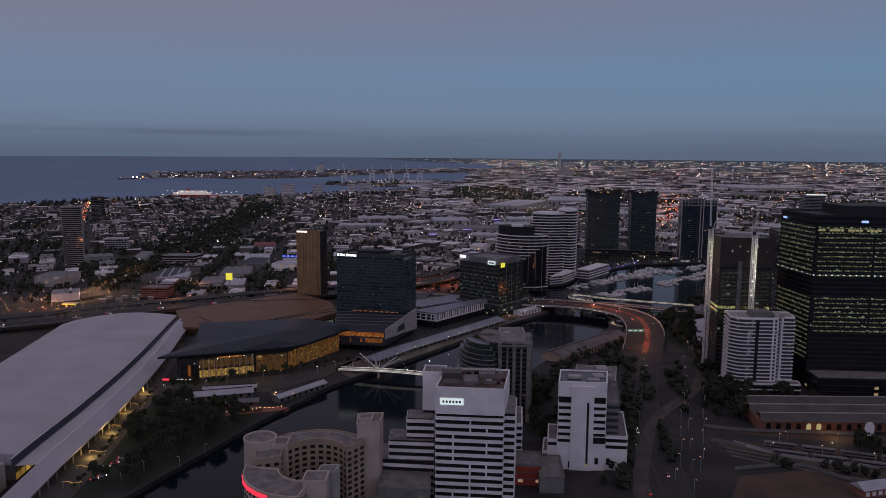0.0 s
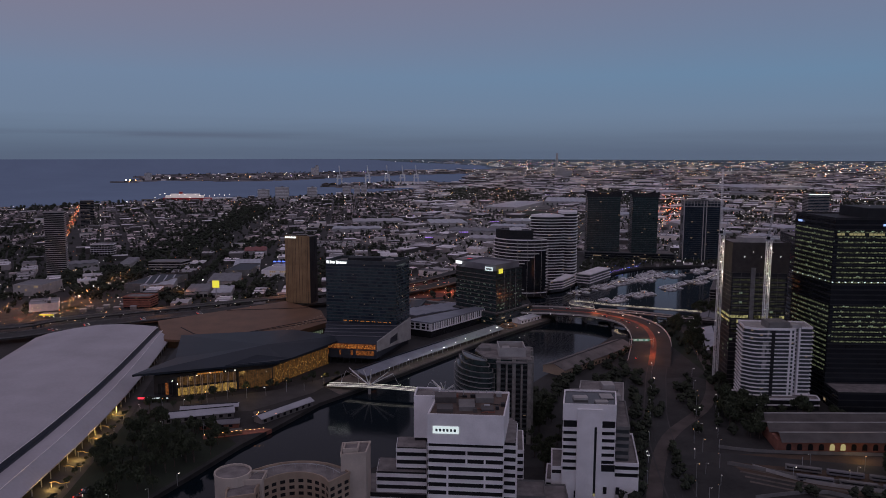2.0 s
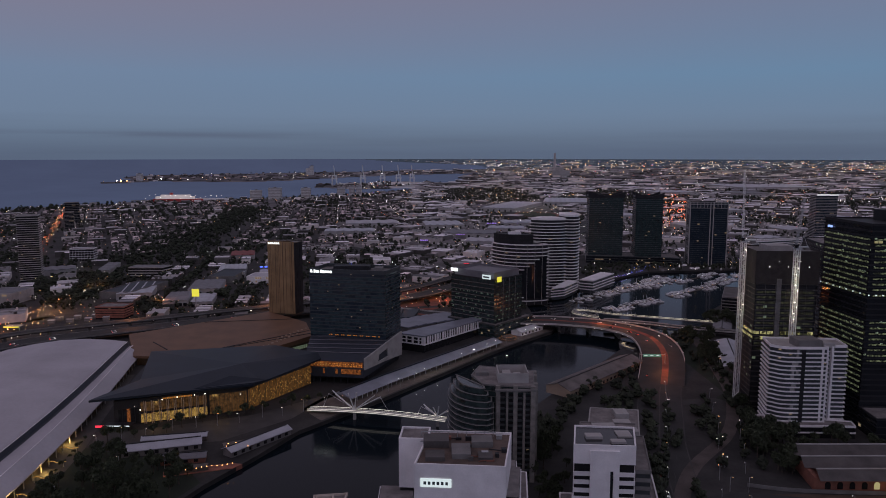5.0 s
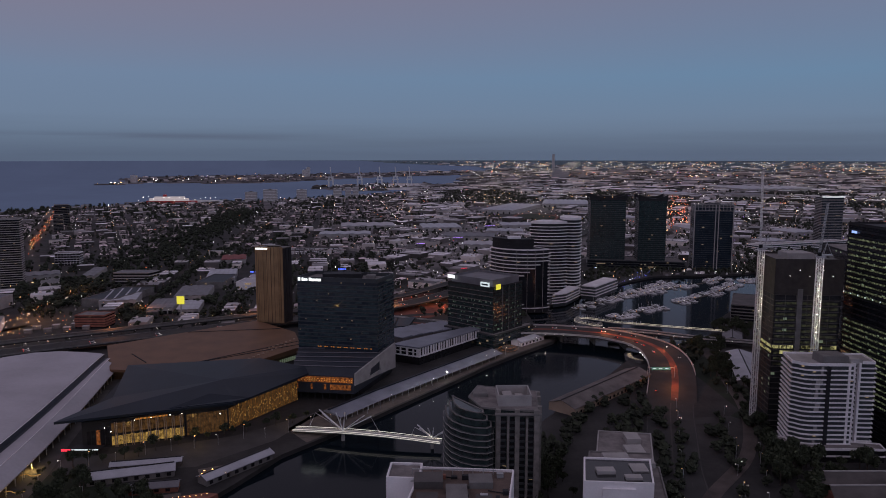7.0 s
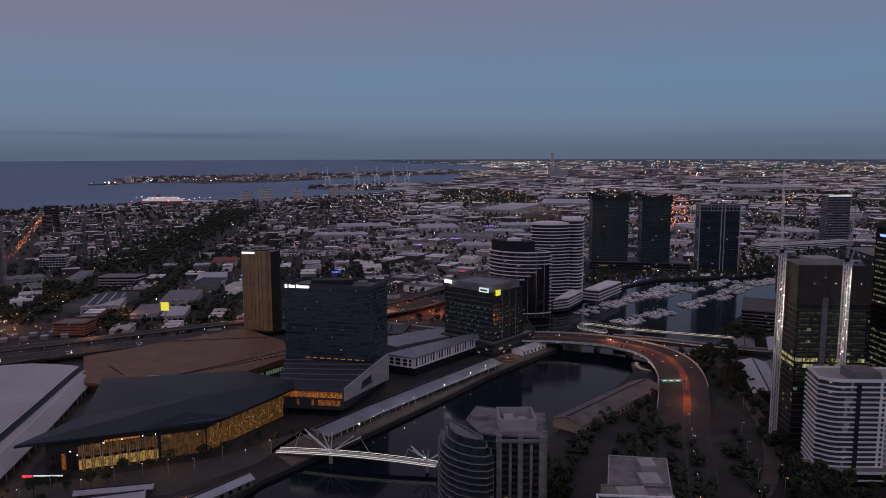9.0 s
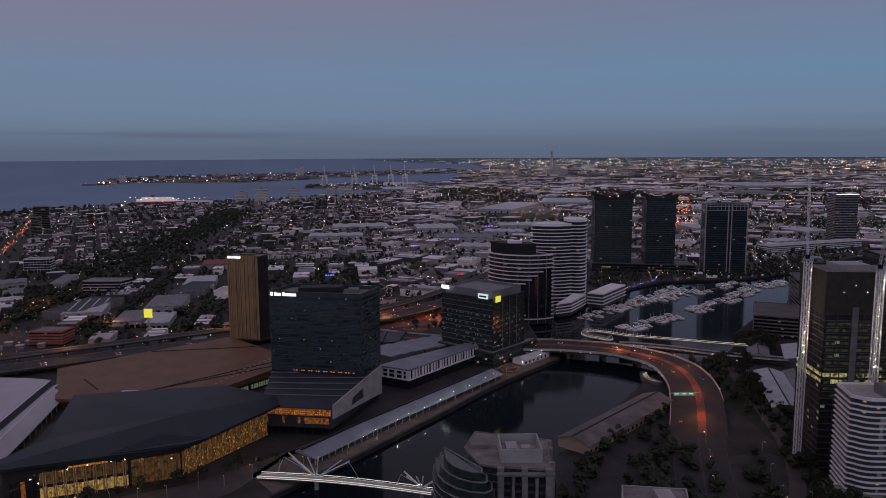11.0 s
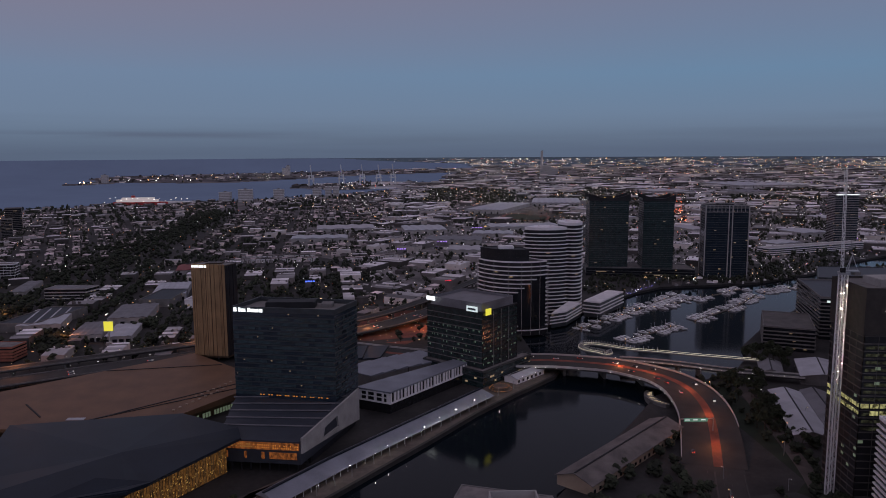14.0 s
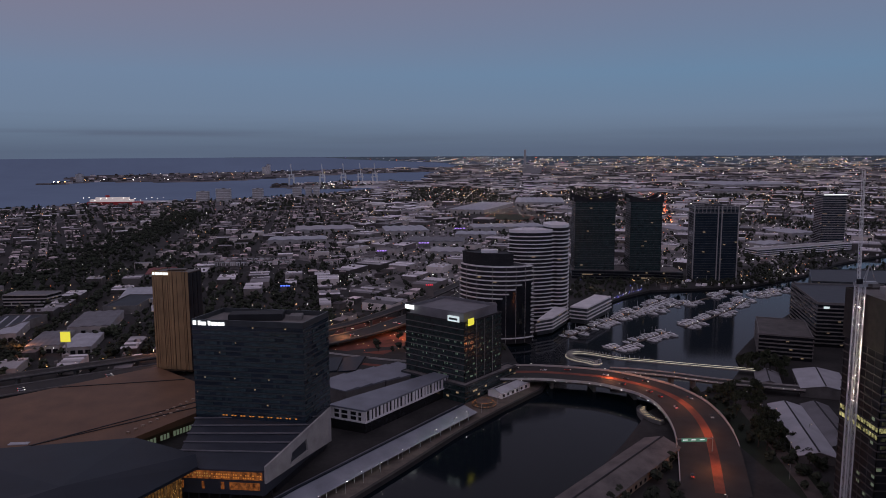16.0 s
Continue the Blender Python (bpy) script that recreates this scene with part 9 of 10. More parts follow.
GRIDS = ((math.atan2(0.909, -0.416), lambda x, y: x < -450 - 0.1 * (y - 1216) - 60), (math.atan2(0.991, -0.125), lambda x, y: -450 - 0.1 * (y - 1216) + 40 < x < -60 - 0.02 * (y - 1000)))
rnd = random.Random(1234)
for gi, (ang, test) in enumerate(GRIDS):
    c, s = math.cos(ang), math.sin(ang)
    for iu in range(-26, 27):
        u0 = iu * 92.0
        for iv in range(-10, 330):
            v = 900 + iv * 13.5
            for lane, off in enumerate((14, 31, 61, 78)):
                du = u0 + off
                bx, by = -300 - s * du + c * (v - 900), 900 + c * du + s * (v - 900)
                r = math.hypot(bx - 10, by - 150)
                if r > 4000 or by < 900 or not test(bx, by) or not in_view(bx, by):
                    continue
                if (iv % 11) == 0:
                    continue
                if r < 2800 or rnd.random() < 0.7:
                    if not free(bx, by, 8):
                        continue
                    z = rnd.random()
                    if noise.noise(Vector((bx * 0.006, by * 0.004, 7.7))) > 0.22 and z < 0.8:
                        far_tree(bx + rnd.uniform(-5, 5), by + rnd.uniform(-5, 5), rnd.uniform(8, 13), rnd, 9)
                        continue
                    if by < 1450 and gi == 1 or by < 1330:
                        if lane in (0, 2) and iv % 4 == 0 and rnd.random() < 0.72:
                            w_, d_, h_ = rnd.uniform(22, 50), rnd.uniform(14, 32), rnd.uniform(5, 13)
                            add_shed(bx + rnd.uniform(-5, 5), by + rnd.uniform(-5, 5), w_, d_, h_, c, s, rnd.randint(1, 6))
                            roof_units(bx, by, w_, d_, h_, c, s, rnd, rnd.randint(0, 6))
                        elif z < 0.66:
                            far_tree(bx + rnd.uniform(-6, 6), by + rnd.uniform(-6, 6), rnd.uniform(7, 12), rnd, 11)
                        elif z < 0.73:
                            add_house(bx, by, rnd.uniform(8, 14), rnd.uniform(8, 16), rnd.uniform(4, 10), c, s, rnd.uniform(0.3, 2))
                        continue
                    if z < 0.56:
                        add_house(bx, by, rnd.uniform(9, 12.5), rnd.uniform(9, 15), rnd.uniform(3.5, 7.5), c, s, rnd.uniform(1, 2.6))
                    elif z < 0.94:
                        far_tree(bx, by, rnd.uniform(7, 12), rnd, 6)
                    elif z < 0.965:
                        add_shed(bx, by, 12, 26, rnd.uniform(7, 12), c, s, 1)
        for iv in range(0, 115):
            v = 900 + iv * 36.0
            bx, by = -300 - s * u0 + c * (v - 900), 900 + c * u0 + s * (v - 900)
            if by > 930 and test(bx, by) and in_view(bx, by) and dry(bx, by) and not inside(bx, by, QUARTER):
                if rnd.random() < (0.75 if iu % 2 == 0 else 0.25):
                    red = gi == 0 and iu in (-4, 5) 
                    point_light(bx + rnd.uniform(-2, 2), by + rnd.uniform(-3, 3), 9, rnd.uniform(0.18, 0.38), rnd.choice(("far_red", "far_warm")) if red else rnd.choice(("far_white", "far_white", "far_white", "far_warm")))
                if rnd.random() < 0.8:
                    far_tree(bx - s * 7, by + c * 7, rnd.uniform(7, 11), rnd, 5)

for i in range(4200):                     # porch lights, yards and cars between the houses
    y = rnd.uniform(1000, 3600)
    x = 10 + (y - 20) * math.tan(math.radians(rnd.uniform(-34, 34)))
    if dry(x, y) and not inside(x, y, QUARTER) and not inside(x, y, RIVER) and not inside(x, y, NORTH_NEAR):
        point_light(x, y, rnd.uniform(4, 9), rnd.uniform(0.2, 0.44), rnd.choice(("far_white",) * 6 + ("far_warm",) * 4 + ("far_red",)))

for x, y, h in SPARE:
    far_tree(x, y, h, rnd, 24)
for i in range(90):                       # verge planting of the avenue
    p = Vector((126, 400)).lerp(Vector((196, 660)), rnd.random())
    side = rnd.choice((-24, -21, -19)) if p.y < 520 else rnd.choice((-23, -20, 22, 40, 46))
    far_tree(p.x + side + rnd.uniform(-2, 2), p.y, rnd.uniform(5, 10), rnd, 26)
for i in range(60):                       # between the goods sheds and the bridge ramp
    far_tree(rnd.uniform(244, 272), rnd.uniform(650, 860), rnd.uniform(5, 9), rnd, 24)

for line in ([(-473, 1015), (-475, 1098), (-509, 1236), (-557, 1420)], [(-358, 960), (-369, 1097), (-392, 1276), (-428, 1502)]):
    for (x0, y0), (x1, y1) in zip(line, line[1:]):
        for i in range(34):
            s = rnd.random()
            side = rnd.choice((-1, 1)) * rnd.uniform(9, 17)
            if free(x0 + (x1 - x0) * s + side, y0 + (y1 - y0) * s, 0):
                far_tree(x0 + (x1 - x0) * s + side, y0 + (y1 - y0) * s, rnd.uniform(8, 13), rnd, 14)
            if i % 2:
                point_light(x0 + (x1 - x0) * s + side * 0.5, y0 + (y1 - y0) * s, rnd.uniform(2, 9), rnd.uniform(0.3, 0.5), rnd.choice(("far_warm", "far_warm", "far_white", "far_red")))
for gx, gy, n_, sp in ((-358, 1010, 16, 12), (-288, 1075, 12, 10), (-520, 1135, 40, 34), (-470, 1160, 16, 12), (-560, 1180, 26, 24)):
    for i in range(n_):
        far_tree(gx + rnd.uniform(-sp, sp), gy + rnd.uniform(-sp, sp) * 1.2, rnd.uniform(8, 13), rnd, 14)

# the dark parkland belt between the two grids
for i in range(900):
    q = rnd.random()
    y = 1180 + q * 1500
    x = -487 - 0.10 * (y - 1216) + rnd.gauss(-8, 42) + 30 * noise.noise(Vector((0, y * 0.008, 1)))
    if free(x, y):
        far_tree(x, y, rnd.uniform(9, 15), rnd, 7)

# warehouses and yards: flat light roofs on their own grid
ang = math.radians(62)
c, s = math.cos(ang), math.sin(ang)
for iu in range(-60, 100):
    for iv in range(-70, 70):
        u, v = iu * 70.0, iv * 58.0
        x, y = 0 + u * c - v * s, 950 + u * s + v * c
        x += rnd.uniform(-8, 8)
        y += rnd.uniform(-8, 8)
        r = math.hypot(x - 10, y - 150)
        if x < -60 - 0.02 * (y - 1000) or r > 4300 or not in_view(x, y) or y < 1050 or not free(x, y, 28):
            continue
        z = rnd.random()
        grove = noise.noise(Vector((x * 0.0021, y * 0.0021, 3.1)))
        if grove > 0.14:
            for k in range(6):
                far_tree(x + rnd.uniform(-34, 34), y + rnd.uniform(-28, 28), rnd.uniform(8, 14), rnd, 6)
            if z < 0.3:
                add_house(x, y, 14, 12, 6, c, s, 2)
        elif z < 0.62:
            w_, d_, h_ = rnd.uniform(30, 64), rnd.uniform(22, 50), rnd.uniform(6, 13)
            add_shed(x, y, w_, d_, h_, c, s, rnd.randint(1, 5))
            if r < 2600:
                roof_units(x, y, w_, d_, h_, c, s, rnd, rnd.randint(0, 6))
            if rnd.random() < 0.4:        # lamps along the loading front
                hue = rnd.choice(("far_white", "far_white", "far_white", "far_warm", "lamp_violet"))
                for k in range(rnd.randint(3, 9)):
                    point_light(x + (k - 4) * 6.0, y - 0.5 * d_ - 6 + rnd.uniform(-2, 2), rnd.uniform(3, 6), rnd.uniform(0.25, 0.5), hue)
        elif z < 0.80:
            for k in range(3):
                add_house(x + (k - 1) * 18 * c, y + (k - 1) * 18 * s, 14, 12, rnd.uniform(5, 10), c, s, 1.5)
        if z > 0.35:
            for k in range(4):
                far_tree(x + rnd.uniform(-34, 34), y + rnd.uniform(-28, 28), rnd.uniform(7, 11), rnd, 5)
        for k in range(rnd.choice((0, 1, 1, 2, 3)) if r < 2700 else rnd.choice((0, 0, 1))):
            point_light(x + rnd.uniform(-34, 34), y + rnd.uniform(-30, 30), rnd.uniform(6, 12), rnd.uniform(0.22, 0.46), rnd.choice(("far_white",) * 7 + ("far_warm",) * 4 + ("far_red", "lamp_violet")))

bits = Cloud()
for i in range(5200):                     # parked vans, containers and sheds too small to tell apart
    y = rnd.uniform(1250, 4600) if i % 3 else rnd.uniform(1250, 2400)
    x = 10 + (y - 20) * math.tan(math.radians(rnd.uniform(-4, 35)))
    if not free(x, y, 0):
        continue
    c2, s2 = math.cos(ang + (i % 2) * 1.571), math.sin(ang + (i % 2) * 1.571)
    q = [far(px, py, 2.4) for px, py in corners(x, y, rnd.uniform(3, 9), rnd.uniform(2, 4), c2, s2)]
    k = q[0][3] * rnd.uniform(1.6, 4.0)
    bits.solid([(e, f, g) for e, f, g, _ in q] + [(e, f, g + k) for e, f, g, _ in q], BOXF + ((4, 5, 6, 7),))
for i in range(4200):                     # small lamps of the yards and side streets
    y = rnd.uniform(1250, 4600)
    x = 10 + (y - 20) * math.tan(math.radians(rnd.uniform(-6, 35)))
    if dry(x, y) and not inside(x, y, RIVER):
        point_light(x, y, rnd.uniform(4, 8), rnd.uniform(0.18, 0.42) * (1.6 if rnd.random() < 0.08 else 1), rnd.choice(("far_white",) * 7 + ("far_warm",) * 4 + ("far_red", "far_red", "lamp_violet")))
for i in range(130):                      # the amber-lit streets by the filling station
    point_light(rnd.gauss(-480, 60), rnd.gauss(900, 45), rnd.uniform(6, 10), rnd.uniform(0.45, 0.75), rnd.choice(("far_warm",) * 5 + ("far_red", "far_white")))
bits.done("yard_clutter", M["yard_bits"], "many parked vans, containers and small sheds in the yards", "clutter")

# town-house rows in white before the warehouses
for x0, y0, x1, y1, num in TERRACES:
    for i in range(num):
        x, y = x0 + (x1 - x0) * i / (num - 1), y0 + (y1 - y0) * i / (num - 1)
        add_house(x, y, 8.2, 12, 8, 1, 0, 1.2)
        for a0, a1, z0, z1 in ((-3.2, -2.2, 3.0, 8.6), (-0.5, 0.5, 3.0, 8.6), (2.2, 3.2, 3.0, 8.6), (-3.6, 3.6, 7.8, 9.4)):
            trims.solid([(x + a, y + b, zz) for zz in (z0, z1) for a, b in ((a0, -6.5), (a1, -6.5), (a1, -6.05), (a0, -6.05))], BOXF + ((4, 5, 6, 7),))
        if i % 3 == 0:
            point_light(x, y - 9, 5, rnd.uniform(0.25, 0.4), "far_white")

# groves, street trees and hedges between the roofs
n_ = 0
while n_ < 9500:
    y = 985 + 2500 * rnd.random() ** 1.25
    x = 10 + (y - 20) * math.tan(math.radians(rnd.uniform(-33, 35)))
    n_ += 1
    dens = 0.55 + 0.9 * noise.noise(Vector((x * 0.005, y * 0.0032, 11.3))) + (0.35 if 1150 < y < 2300 and -250 < x < 250 else 0)
    if rnd.random() < dens and free(x, y, -2.0):
        far_tree(x, y, rnd.uniform(6, 12), rnd, 6)
for poly, num in (([(258, 1200), (345, 1296), (420, 1338), (436, 1372), (280, 1378), (232, 1250)], 210), ([(440, 1310), (560, 1330), (690, 1440), (640, 1460), (520, 1400), (440, 1345)], 200),
                  ([(60, 985), (120, 985), (110, 1015), (70, 1012)], 30), ([(-140, 935), (-70, 945), (-60, 990), (-120, 965)], 40)):
    xs, ys, k = [p[0] for p in poly], [p[1] for p in poly], 0
    while k < num:
        x, y = rnd.uniform(min(xs), max(xs)), rnd.uniform(min(ys), max(ys))
        if inside(x, y, poly):
            k += 1
            if k % 5 == 0:
                point_light(x, y, 5, rnd.uniform(0.25, 0.42), rnd.choice(("far_white", "far_white", "far_warm", "lamp_blue")))
            else:
                far_tree(x, y, rnd.uniform(4, 8), rnd, 8)

for i in range(135):                      # the busy street of red and amber tail lights
    v = Vector((-720, 1420)).lerp(Vector((-1275, 2640)), rnd.random())
    point_light(v.x + rnd.uniform(-8, 8), v.y, rnd.uniform(7, 12), rnd.uniform(0.3, 0.55), rnd.choice(("far_red", "far_red", "far_warm")))
for i in range(90):                       # amber street past the filling station
    v = Vector((-473, 833)).lerp(Vector((-487, 1219)), rnd.random())
    point_light(v.x + rnd.uniform(-9, 9), v.y, rnd.uniform(6, 11), rnd.uniform(0.4, 0.65), rnd.choice(("far_red", "far_warm", "far_warm", "far_white")))
# lamps of the near roads behind the quarter
for i in range(420):
    x, y = rnd.uniform(-620, -60), rnd.uniform(840, 1350)
    if dry(x, y) and not inside(x, y, QUARTER) and in_view(x, y):
        point_light(x, y, rnd.uniform(4, 11), rnd.uniform(0.3, 0.6), rnd.choice(("far_warm",) * 5 + ("far_white",) * 6 + ("far_red",)))
for ln, col in ((FWAY, "far_white"), (offset_line(FWAY, 32), "far_warm")):
    for p in ln[8:]:
        if in_view(*p):
            point_light(p[0], p[1], 16, 0.45, col)
for i in range(150):                      # the orange interchange beyond the hotel
    x, y = rnd.uniform(-110, 60), rnd.uniform(985, 1180)
    point_light(x, y, rnd.uniform(5, 11), rnd.uniform(0.3, 0.6), rnd.choice(("far_warm", "far_warm", "far_warm", "far_red", "far_white")))
RED_ROAD = [Vector(p) for p in ((470, 1700), (640, 2073), (833, 2670), (1159, 3692), (1382, 4592))]
for i in range(300):                      # red traffic on the road beyond the marina towers
    k = rnd.choice((0, 1, 1, 1, 2, 2, 3))
    v = RED_ROAD[k].lerp(RED_ROAD[k + 1], rnd.random())
    point_light(v.x + rnd.uniform(-28, 28) * (1 + 0.5 * k), v.y, rnd.uniform(5, 12), rnd.uniform(0.5, 1.0), rnd.choice(("far_red", "far_red", "far_warm")))
for cx, cy, r, num in ((960, 4240, 160, 60), (5180, 8900, 300, 30), (1362, 2945, 30, 8), (480, 1815, 50, 24)):
    for i in range(num):                  # knots of orange light
        a = rnd.uniform(0, 6.283)
        q = rnd.random()
        point_light(cx + r * q * math.cos(a), cy + r * q * math.sin(a), 9, rnd.uniform(0.4, 0.8), rnd.choice(("far_warm", "far_warm", "far_red")))
for i in range(70):                       # blue and violet lights along the marina promenade
    v = Vector((230, 1165)).lerp(Vector((345, 1290)), rnd.random())
    point_light(v.x + rnd.uniform(-2, 4), v.y + rnd.uniform(-4, 2), 4.2, rnd.uniform(0.25, 0.5), rnd.choice(("lamp_blue", "lamp_blue", "far_white", "lamp_violet")))
for i in range(60):
    v = Vector((330, 1300)).lerp(Vector((640, 1400)), rnd.random())
    point_light(v.x, v.y + rnd.uniform(0, 25), 4.5, rnd.uniform(0.25, 0.45), rnd.choice(("far_white", "far_warm", "lamp_blue")))

# lamps of the far suburbs, thickening towards the horizon
n_ = 0
while n_ < 5200:
    row = rnd.choice((rnd.uniform(284, 296), rnd.uniform(286, 312), rnd.uniform(292, 352), rnd.uniform(292, 352)))
    r = TOP * 1300 / (row - 272)
    az = rnd.uniform(-34, 36) if rnd.random() < 0.5 else rnd.uniform(2, 36)
    x, y = REF[0] + r * math.sin(math.radians(az)), REF[1] + r * math.cos(math.radians(az))
    if r < 2500 or not dry(x, y):
        n_ += 0.34
        continue
    n_ += 1
    if az < 2 and rnd.random() < 0.35:
        continue
    point_light(x, y, 9, rnd.uniform(0.18, 0.38) * (0.88 if row < 298 else 1.15) * (1.9 if rnd.random() < 0.08 else 1), rnd.choice(("far_white",) * 8 + ("far_warm",) * 6 + ("far_red", "lamp_violet")))
for i in range(100):                      # quay lights on the far point and the container dock
    q = rnd.random()
    x, y = (-2200 + q * 1300 + rnd.uniform(-30, 30), 5000 + q * 280 + rnd.uniform(0, 700)) if i < 60 else (rnd.uniform(-650, 40), rnd.uniform(4350, 4900))
    if dry(x, y):
        point_light(x, y, 14, rnd.uniform(0.2, 0.4), rnd.choice(("far_white", "far_warm", "far_white")))
for x, y, p in ((-2030, 4850, 2.0), (-2000, 4870, 1.6), (-2060, 4860, 1.4), (-1700, 5150, 1.0), (-1900, 5200, 0.9), (-1480, 5150, 1.0)):
    point_light(x, y, 18, p, "far_warm" if p > 1.5 else "far_white")

# far suburbs as low dark and pale blocks
for i in range(5200):
    row = rnd.uniform(284.5, 345)
    r = TOP * 1300 / (row - 272)
    az = rnd.uniform(-35, 37)
    x, y = REF[0] + r * math.sin(math.radians(az)), REF[1] + r * math.cos(math.radians(az))
    if r < 3900 or not dry(x, y):
        continue
    z = rnd.random()
    if z < (0.45 if row > 304 else 0.15):
        far_tree(x, y, rnd.uniform(12, 20), rnd, 5)
    elif az > -3 and z < 0.7:
        add_shed(x, y, rnd.uniform(50, 160), rnd.uniform(30, 70), rnd.uniform(8, 14), 1, 0, 1)
    else:
        add_house(x, y, rnd.uniform(18, 40), rnd.uniform(14, 22), rnd.uniform(6, 12), 1, 0, 3)

# the larger warehouses, one by one
def warehouse(x, y, w, d, h, bays, turn, roof, label):
    fx, fy, fz, k = far(x, y, 2.5)
    t = thing("warehouse", label, "warehouse", (fx, fy, fz), math.radians(turn), group="large warehouses")
    w, d, h = w * k, d * k, h * k
    bm = bmesh.new()
    box(bm, -w / 2, w / 2, -d / 2, d / 2, -1, h)
    part("wall", bm, M["concrete"], t)
    bm = bmesh.new()
    b_, rise = w / bays, min(2.2, w / bays * 0.1)
    vs = [bm.verts.new((-b_ / 2 - 0.3, y_, 0)) for y_ in (-d / 2 - 0.6, d / 2 + 0.6)] + [bm.verts.new((0, y_, rise)) for y_ in (-d / 2 - 0.6, d / 2 + 0.6)] + [bm.verts.new((b_ / 2 + 0.3, y_, 0)) for y_ in (-d / 2 - 0.6, d / 2 + 0.6)]
    for f in ((0, 2, 3, 1), (2, 4, 5, 3), (0, 4, 2), (1, 3, 5), (0, 1, 5, 4)):
        bm.faces.new([vs[i] for i in f])
    first = part("roof_bay", bm, roof, t, at=(-w / 2 + b_ / 2, 0, h))
    for i in range(1, bays):
        again(first, (-w / 2 + b_ * (i + 0.5), 0, h))
    bm = bmesh.new()
    for i in range(max(2, bays)):
        s = -w / 2 + w * (i + 0.5) / max(2, bays)
        box(bm, s - 2.2, s + 2.2, -d / 2 - 0.15, -d / 2, 0, h * 0.55)
    tagged(part("roller_door", bm, M["window"], t, "dark roller doors"), kind="stuff")
    return t


for x, y, w, d, h, bays, turn, mt in BIG + NEARBY:
    warehouse(x, y, w, d, h, bays, turn, M[mt], {"light_roof": "large warehouse with a pale steel roof", "grey_roof": "large warehouse with a grey steel roof", "white_roof": "large warehouse with a white ridged roof", "red_roof": "large warehouse with a dull red roof"}[mt])
for i in range(46):                       # small lit signs and yard lamps before them
    q = BIG[i % len(BIG)]
    point_light(q[0] + rnd.uniform(-0.6, 0.6) * q[2], q[1] - q[3] * 0.5 - 4, rnd.uniform(5, 8), rnd.uniform(0.25, 0.5), rnd.choice(("far_white", "far_white", "lamp_violet")))
fx, fy, fz, kk = far(320, 2390, 3.6)
bm = bmesh.new()
prism(bm, [(70 * kk * math.cos(a * 0.2618), 120 * kk * math.sin(a * 0.2618)) for a in range(24)], -1.0, 0.0)
tagged(finish("sports_oval", bm, M["red_lane"], at=(fx, fy, fz + 1.2)), "brown-red worn oval sports ground", "ground", kind="structure")
bm = bmesh.new()
prism(bm, [(60 * kk * math.cos(a * 0.2618), 108 * kk * math.sin(a * 0.2618)) for a in range(24)], -1.0, 0.0)
tagged(finish("oval_turf", bm, M["grass"], at=(fx, fy, fz + 1.5)), "dark turf of the oval", "grass", kind="structure")

units.done("roof_units", M["house_wall"], "many small plant boxes on warehouse roofs", "roof plant")
walls.done("house_walls", M["house_wall"], "many small dark house and warehouse walls of the suburbs", "houses")
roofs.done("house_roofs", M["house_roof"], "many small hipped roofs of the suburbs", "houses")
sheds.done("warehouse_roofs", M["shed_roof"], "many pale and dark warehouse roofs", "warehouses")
trims.done("townhouse_fronts", M["white"], "white fronts of a row of town houses", "houses")
leaves.done("suburb_trees", M["leaf_far"], "many dark trees between the far houses", "trees")
for key, lab in (("far_white", "many distant white street lamps"), ("far_warm", "many distant orange street lamps"), ("far_red", "many distant red traffic lights"), ("lamp_violet", "scattered distant violet lamps"), ("lamp_blue", "blue lamps along the marina")):
    lights[key].done("distant_lamps", M[key], lab, "lamps")

# ---- far landmarks ----
for x, y, w, h in ((-750, 3180, 44, 38), (-662, 3140, 52, 50), (-548, 3215, 38, 46), (-426, 3420, 34, 41), (-380, 3440, 24, 46), (-348, 3445, 24, 46), (-1120, 6600, 60, 60), (-1100, 6600, 30, 80), (-2050, 5200, 40, 50)):
    fx, fy, fz, k = far(x, y, 2.5)
    tower("shore_flats", "pale distant block of flats near the shore", quad(fx, fy, w * k, 26 * k), fz, fz + h * k, max(4, int(h / 6)), M["concrete"], M["white"], 1.2, 0.4, seed=int(h), parapet=0.8, plant=((-5, 5, -4, 4, 4, M["conc_dark"]),))
for x, y in ((-615, 4560), (-450, 4640), (-330, 4660), (-235, 4700), (-150, 4720)):
    fx, fy, fz, k = far(x, y, 2.5)
    t = thing("container_crane", "pale container crane with a raised boom at the dock", "crane", (fx, fy, fz), group="container cranes")
    k *= 1.0
    for sx in (-14, 14):
        bm = bmesh.new()
        for sy in (-10, 10):
            bar(bm, (sx * k, sy * k, 0), (sx * k * 0.8, sy * k, 62 * k), 5.0 * k)
        part("portal_leg", bm, M["white_steel"], t)
    bm = bmesh.new()
    bar(bm, (-20 * k, 0, 40 * k), (20 * k, 0, 40 * k), 6 * k)
    bar(bm, (-16 * k, 0, 56 * k), (16 * k, 0, 60 * k), 5 * k)
    part("beam", bm, M["white_steel"], t)
    bm = bmesh.new()
    bar(bm, (4 * k, 0, 46 * k), (-3 * k, 0, 118 * k), 4.0 * k)
    part("boom", bm, M["white_steel"], t)
t = thing("container_stack", "long stacks of pale containers on the dock", "containers", far(-330, 4600, 2.5)[:3], kind="stuff")
k = far(-330, 4600)[3]
bm = bmesh.new()
rnd = random.Random(5)
for i in range(60):
    x = rnd.uniform(-280, 260) * k
    y = rnd.uniform(-20, 40) * k
    box(bm, x, x + 13 * k, y, y + 8 * k, 0, rnd.uniform(4, 14) * k)
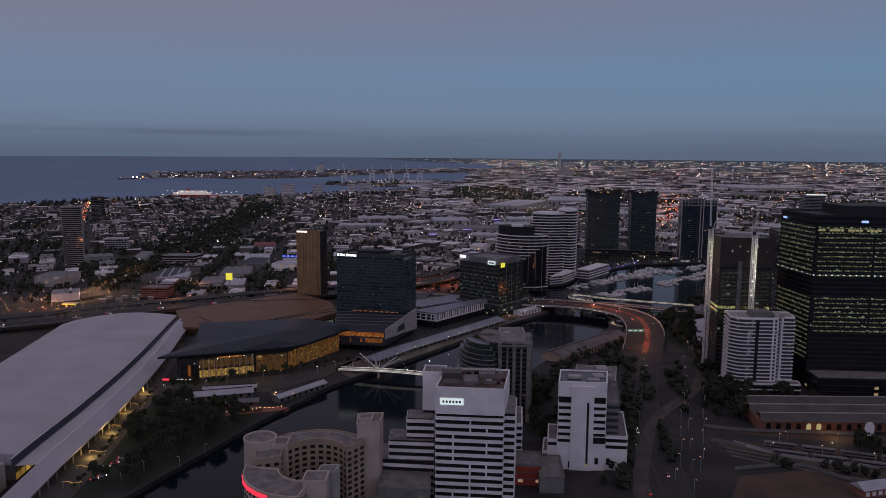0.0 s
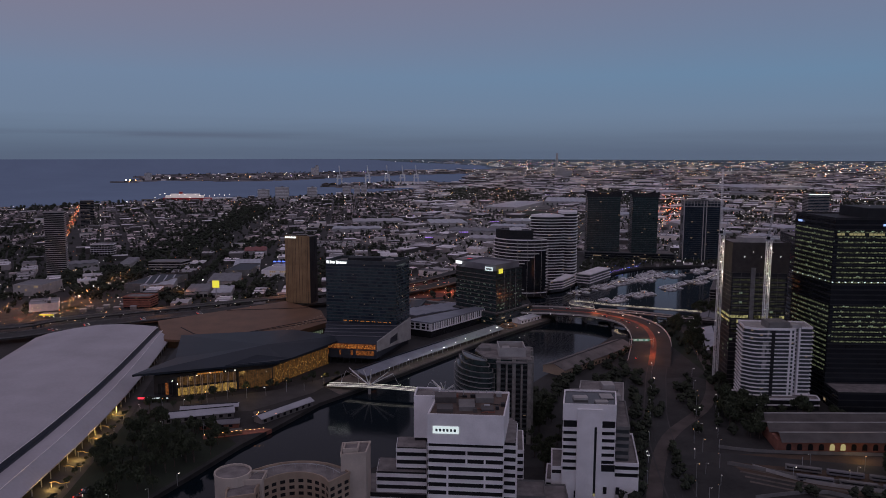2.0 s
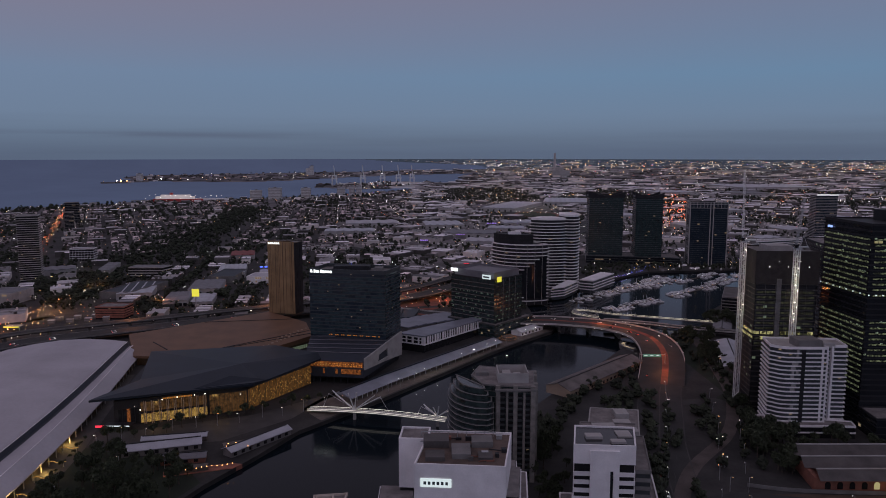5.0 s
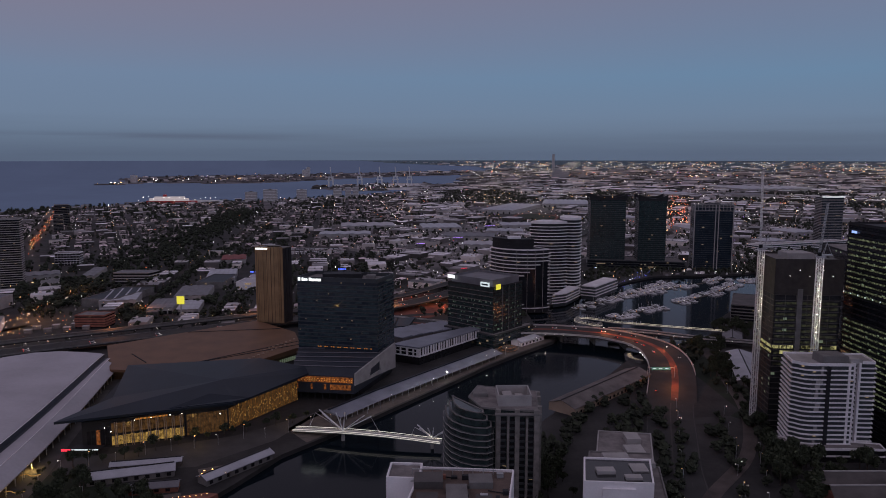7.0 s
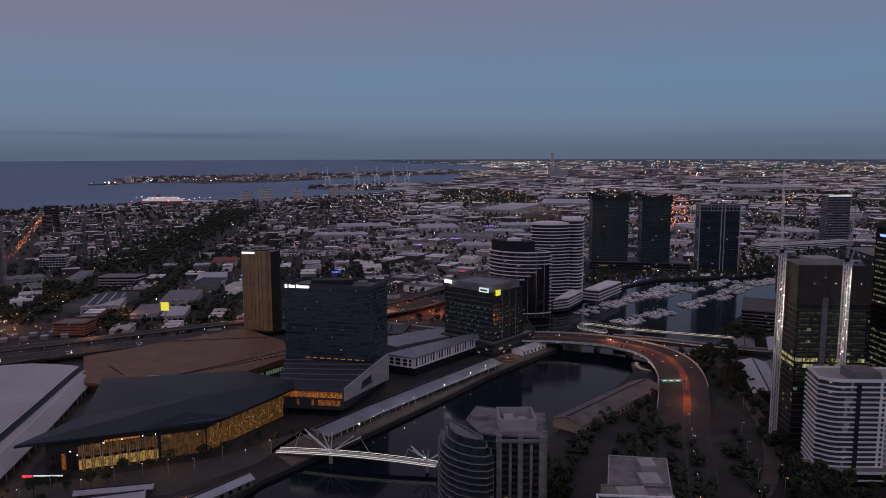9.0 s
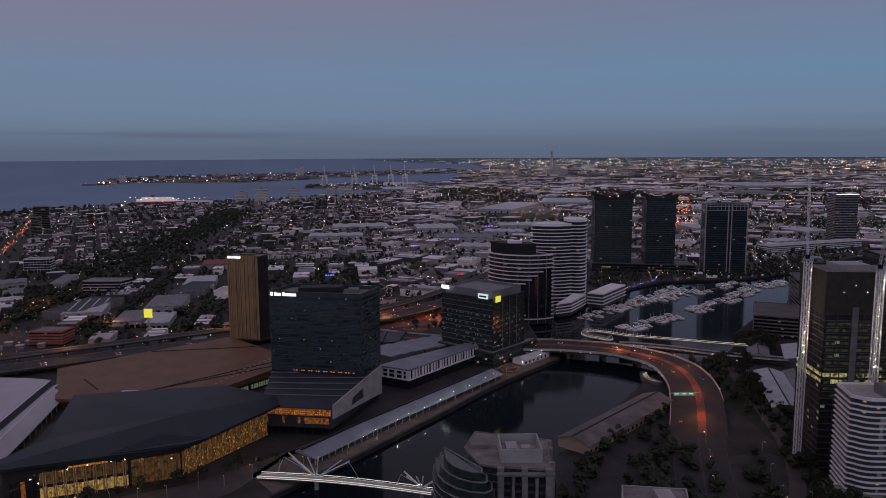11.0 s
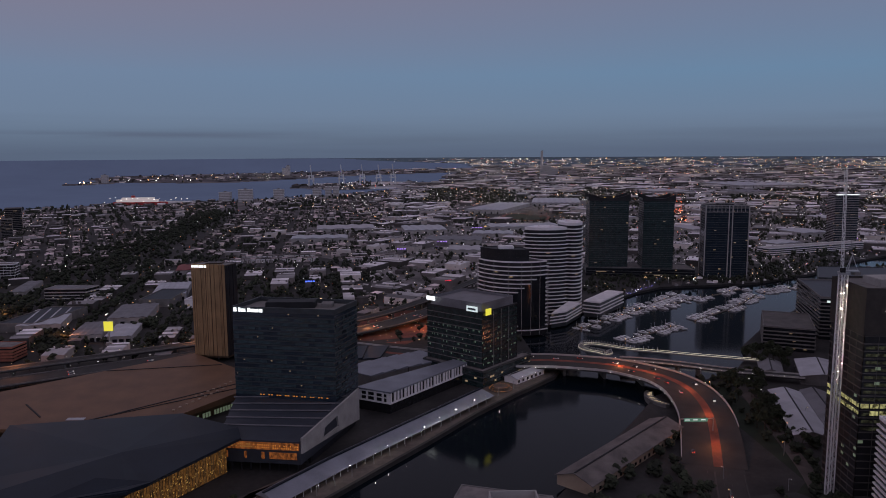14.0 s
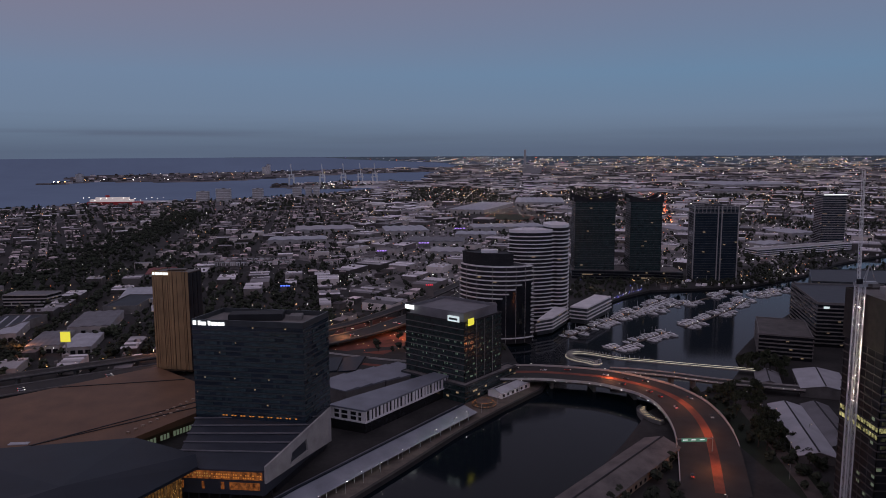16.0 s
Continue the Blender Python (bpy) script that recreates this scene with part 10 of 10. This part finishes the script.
part("stack", bm, M["white"], t)
# ferry at its pier
fx, fy, fz, k = far(-1040, 3060, 0)
t = thing("ferry", "large red and white ferry lit at its pier", "ship", (fx, fy, fz), 0.05)
bm = bmesh.new()
prism(bm, [(-90 * k, -13 * k), (80 * k, -13 * k), (105 * k, 0), (80 * k, 13 * k), (-90 * k, 13 * k)], -1, 13 * k)
part("hull", bm, M["ship_red"], t, "red hull")
bm = bmesh.new()
box(bm, -80 * k, 70 * k, -11 * k, 11 * k, 13 * k, 22 * k)
box(bm, -60 * k, 55 * k, -10 * k, 10 * k, 22 * k, 29 * k)
part("superstructure", bm, M["ship_white"], t, "white superstructure glowing in place of floodlight")
bm = bmesh.new()
box(bm, -26 * k, -14 * k, -4 * k, 4 * k, 29 * k, 37 * k)
part("funnel", bm, M["ship_red"], t)
for i in range(16):
    bm = bmesh.new()
    octa(bm, (-120 + i * 20) * k, -14 * k, rnd.uniform(10, 32) * k, 1.3 * k)
    part("deck_lamp", bm, M["lamp_white"], t, "bright deck lamp")
t = thing("ferry_pier", "long low timber pier beside the ferry", "pier", (fx, fy + 24 * k, fz))
bm = bmesh.new()
box(bm, -190 * k, 230 * k, -8 * k, 8 * k, -1, 5 * k)
part("deck", bm, M["conc_dark"], t)
bm = bmesh.new()
box(bm, 60 * k, 200 * k, -7 * k, 7 * k, 5 * k, 14 * k)
part("terminal", bm, M["white"], t)
# power-station stack on the plain, and masts
fx, fy, fz, k = far(1015, 6405, 2.5)
t = thing("power_station", "pale power-station hall with one tall stack", "power station", (fx, fy, fz))
bm = bmesh.new()
box(bm, -20 * k, 130 * k, -40 * k, 40 * k, 0, 50 * k)
box(bm, 0, 70 * k, -40 * k, 40 * k, 50 * k, 75 * k)
part("hall", bm, M["concrete"], t)
bm = bmesh.new()
prism(bm, [(10 * k * math.cos(i), 10 * k * math.sin(i)) for i in (0, 1.05, 2.1, 3.14, 4.2, 5.2)], 0, 195 * k)
part("stack", bm, M["rail"], t, "tall chimney stack")
# roof crown and red beacon lights on the marina towers
for x, y, z in ((300, 1395, 123), (330, 1395, 122), (312, 1390, 124), (382, 1380, 121)):
    t = thing("beacon", "red and amber roof beacon", "lamp", (x, y, z - 3.3))
    bm = bmesh.new()
    octa(bm, 0, 0, 2.2, 0.9)
    part("lamp", bm, M["lamp_warm"], t)
    bm = bmesh.new()
    bar(bm, (0, 0, -4), (0, 0, 1.5), 0.4)
    part("post", bm, M["dark"], t)
t = thing("roof_crown", "thin curved dark roof crown", "roof", (311, 1400, 121))
bm = bmesh.new()
for i in range(12):
    a0, a1 = -26 + i * 4.33, -26 + (i + 1) * 4.33
    bar(bm, (a0, -16, 0.012 * a0 * a0), (a1, -16, 0.012 * a1 * a1), 0.8, 1.2)
    bar(bm, (a0, -16, 0.012 * a0 * a0), (a0, -16, -5), 0.4)
part("rim", bm, M["dark"], t)
# violet-lit sheds and red signs in the warehouse district
for x, y, z, w, mat, lab in ((-20, 1640, 12, 18, "lamp_violet", "violet light strip on a shed"), (60, 1750, 12, 22, "lamp_violet", "violet light strip on a shed"), (230, 1330, 22, 12, "sign_red", "red lit sign of plain shapes"), (52, 1215, 26, 9, "sign_red", "red lit sign of plain shapes"), (-140, 1300, 12, 14, "lamp_blue", "blue light strip on a shed"),
                             (150, 2000, 14, 26, "lamp_violet", "violet light strip on a shed"), (-262, 1260, 14, 30, "lamp_blue", "blue light strip on a shed")):
    t = thing("light_sign", lab, "sign", (x, y, z))
    for k in range(4):
        bm = bmesh.new()
        box(bm, -w / 2 + k * w / 4, -w / 2 + (k + 0.6) * w / 4, -0.5, 0, 0, 1.4)
        part("light_bar", bm, M[mat], t)
    bm = bmesh.new()
    box(bm, -w / 2 - 0.5, w / 2 + 0.5, 0.02, 0.4, -z + 3, 1.2)
    part("board", bm, M["conc_dark"], t)
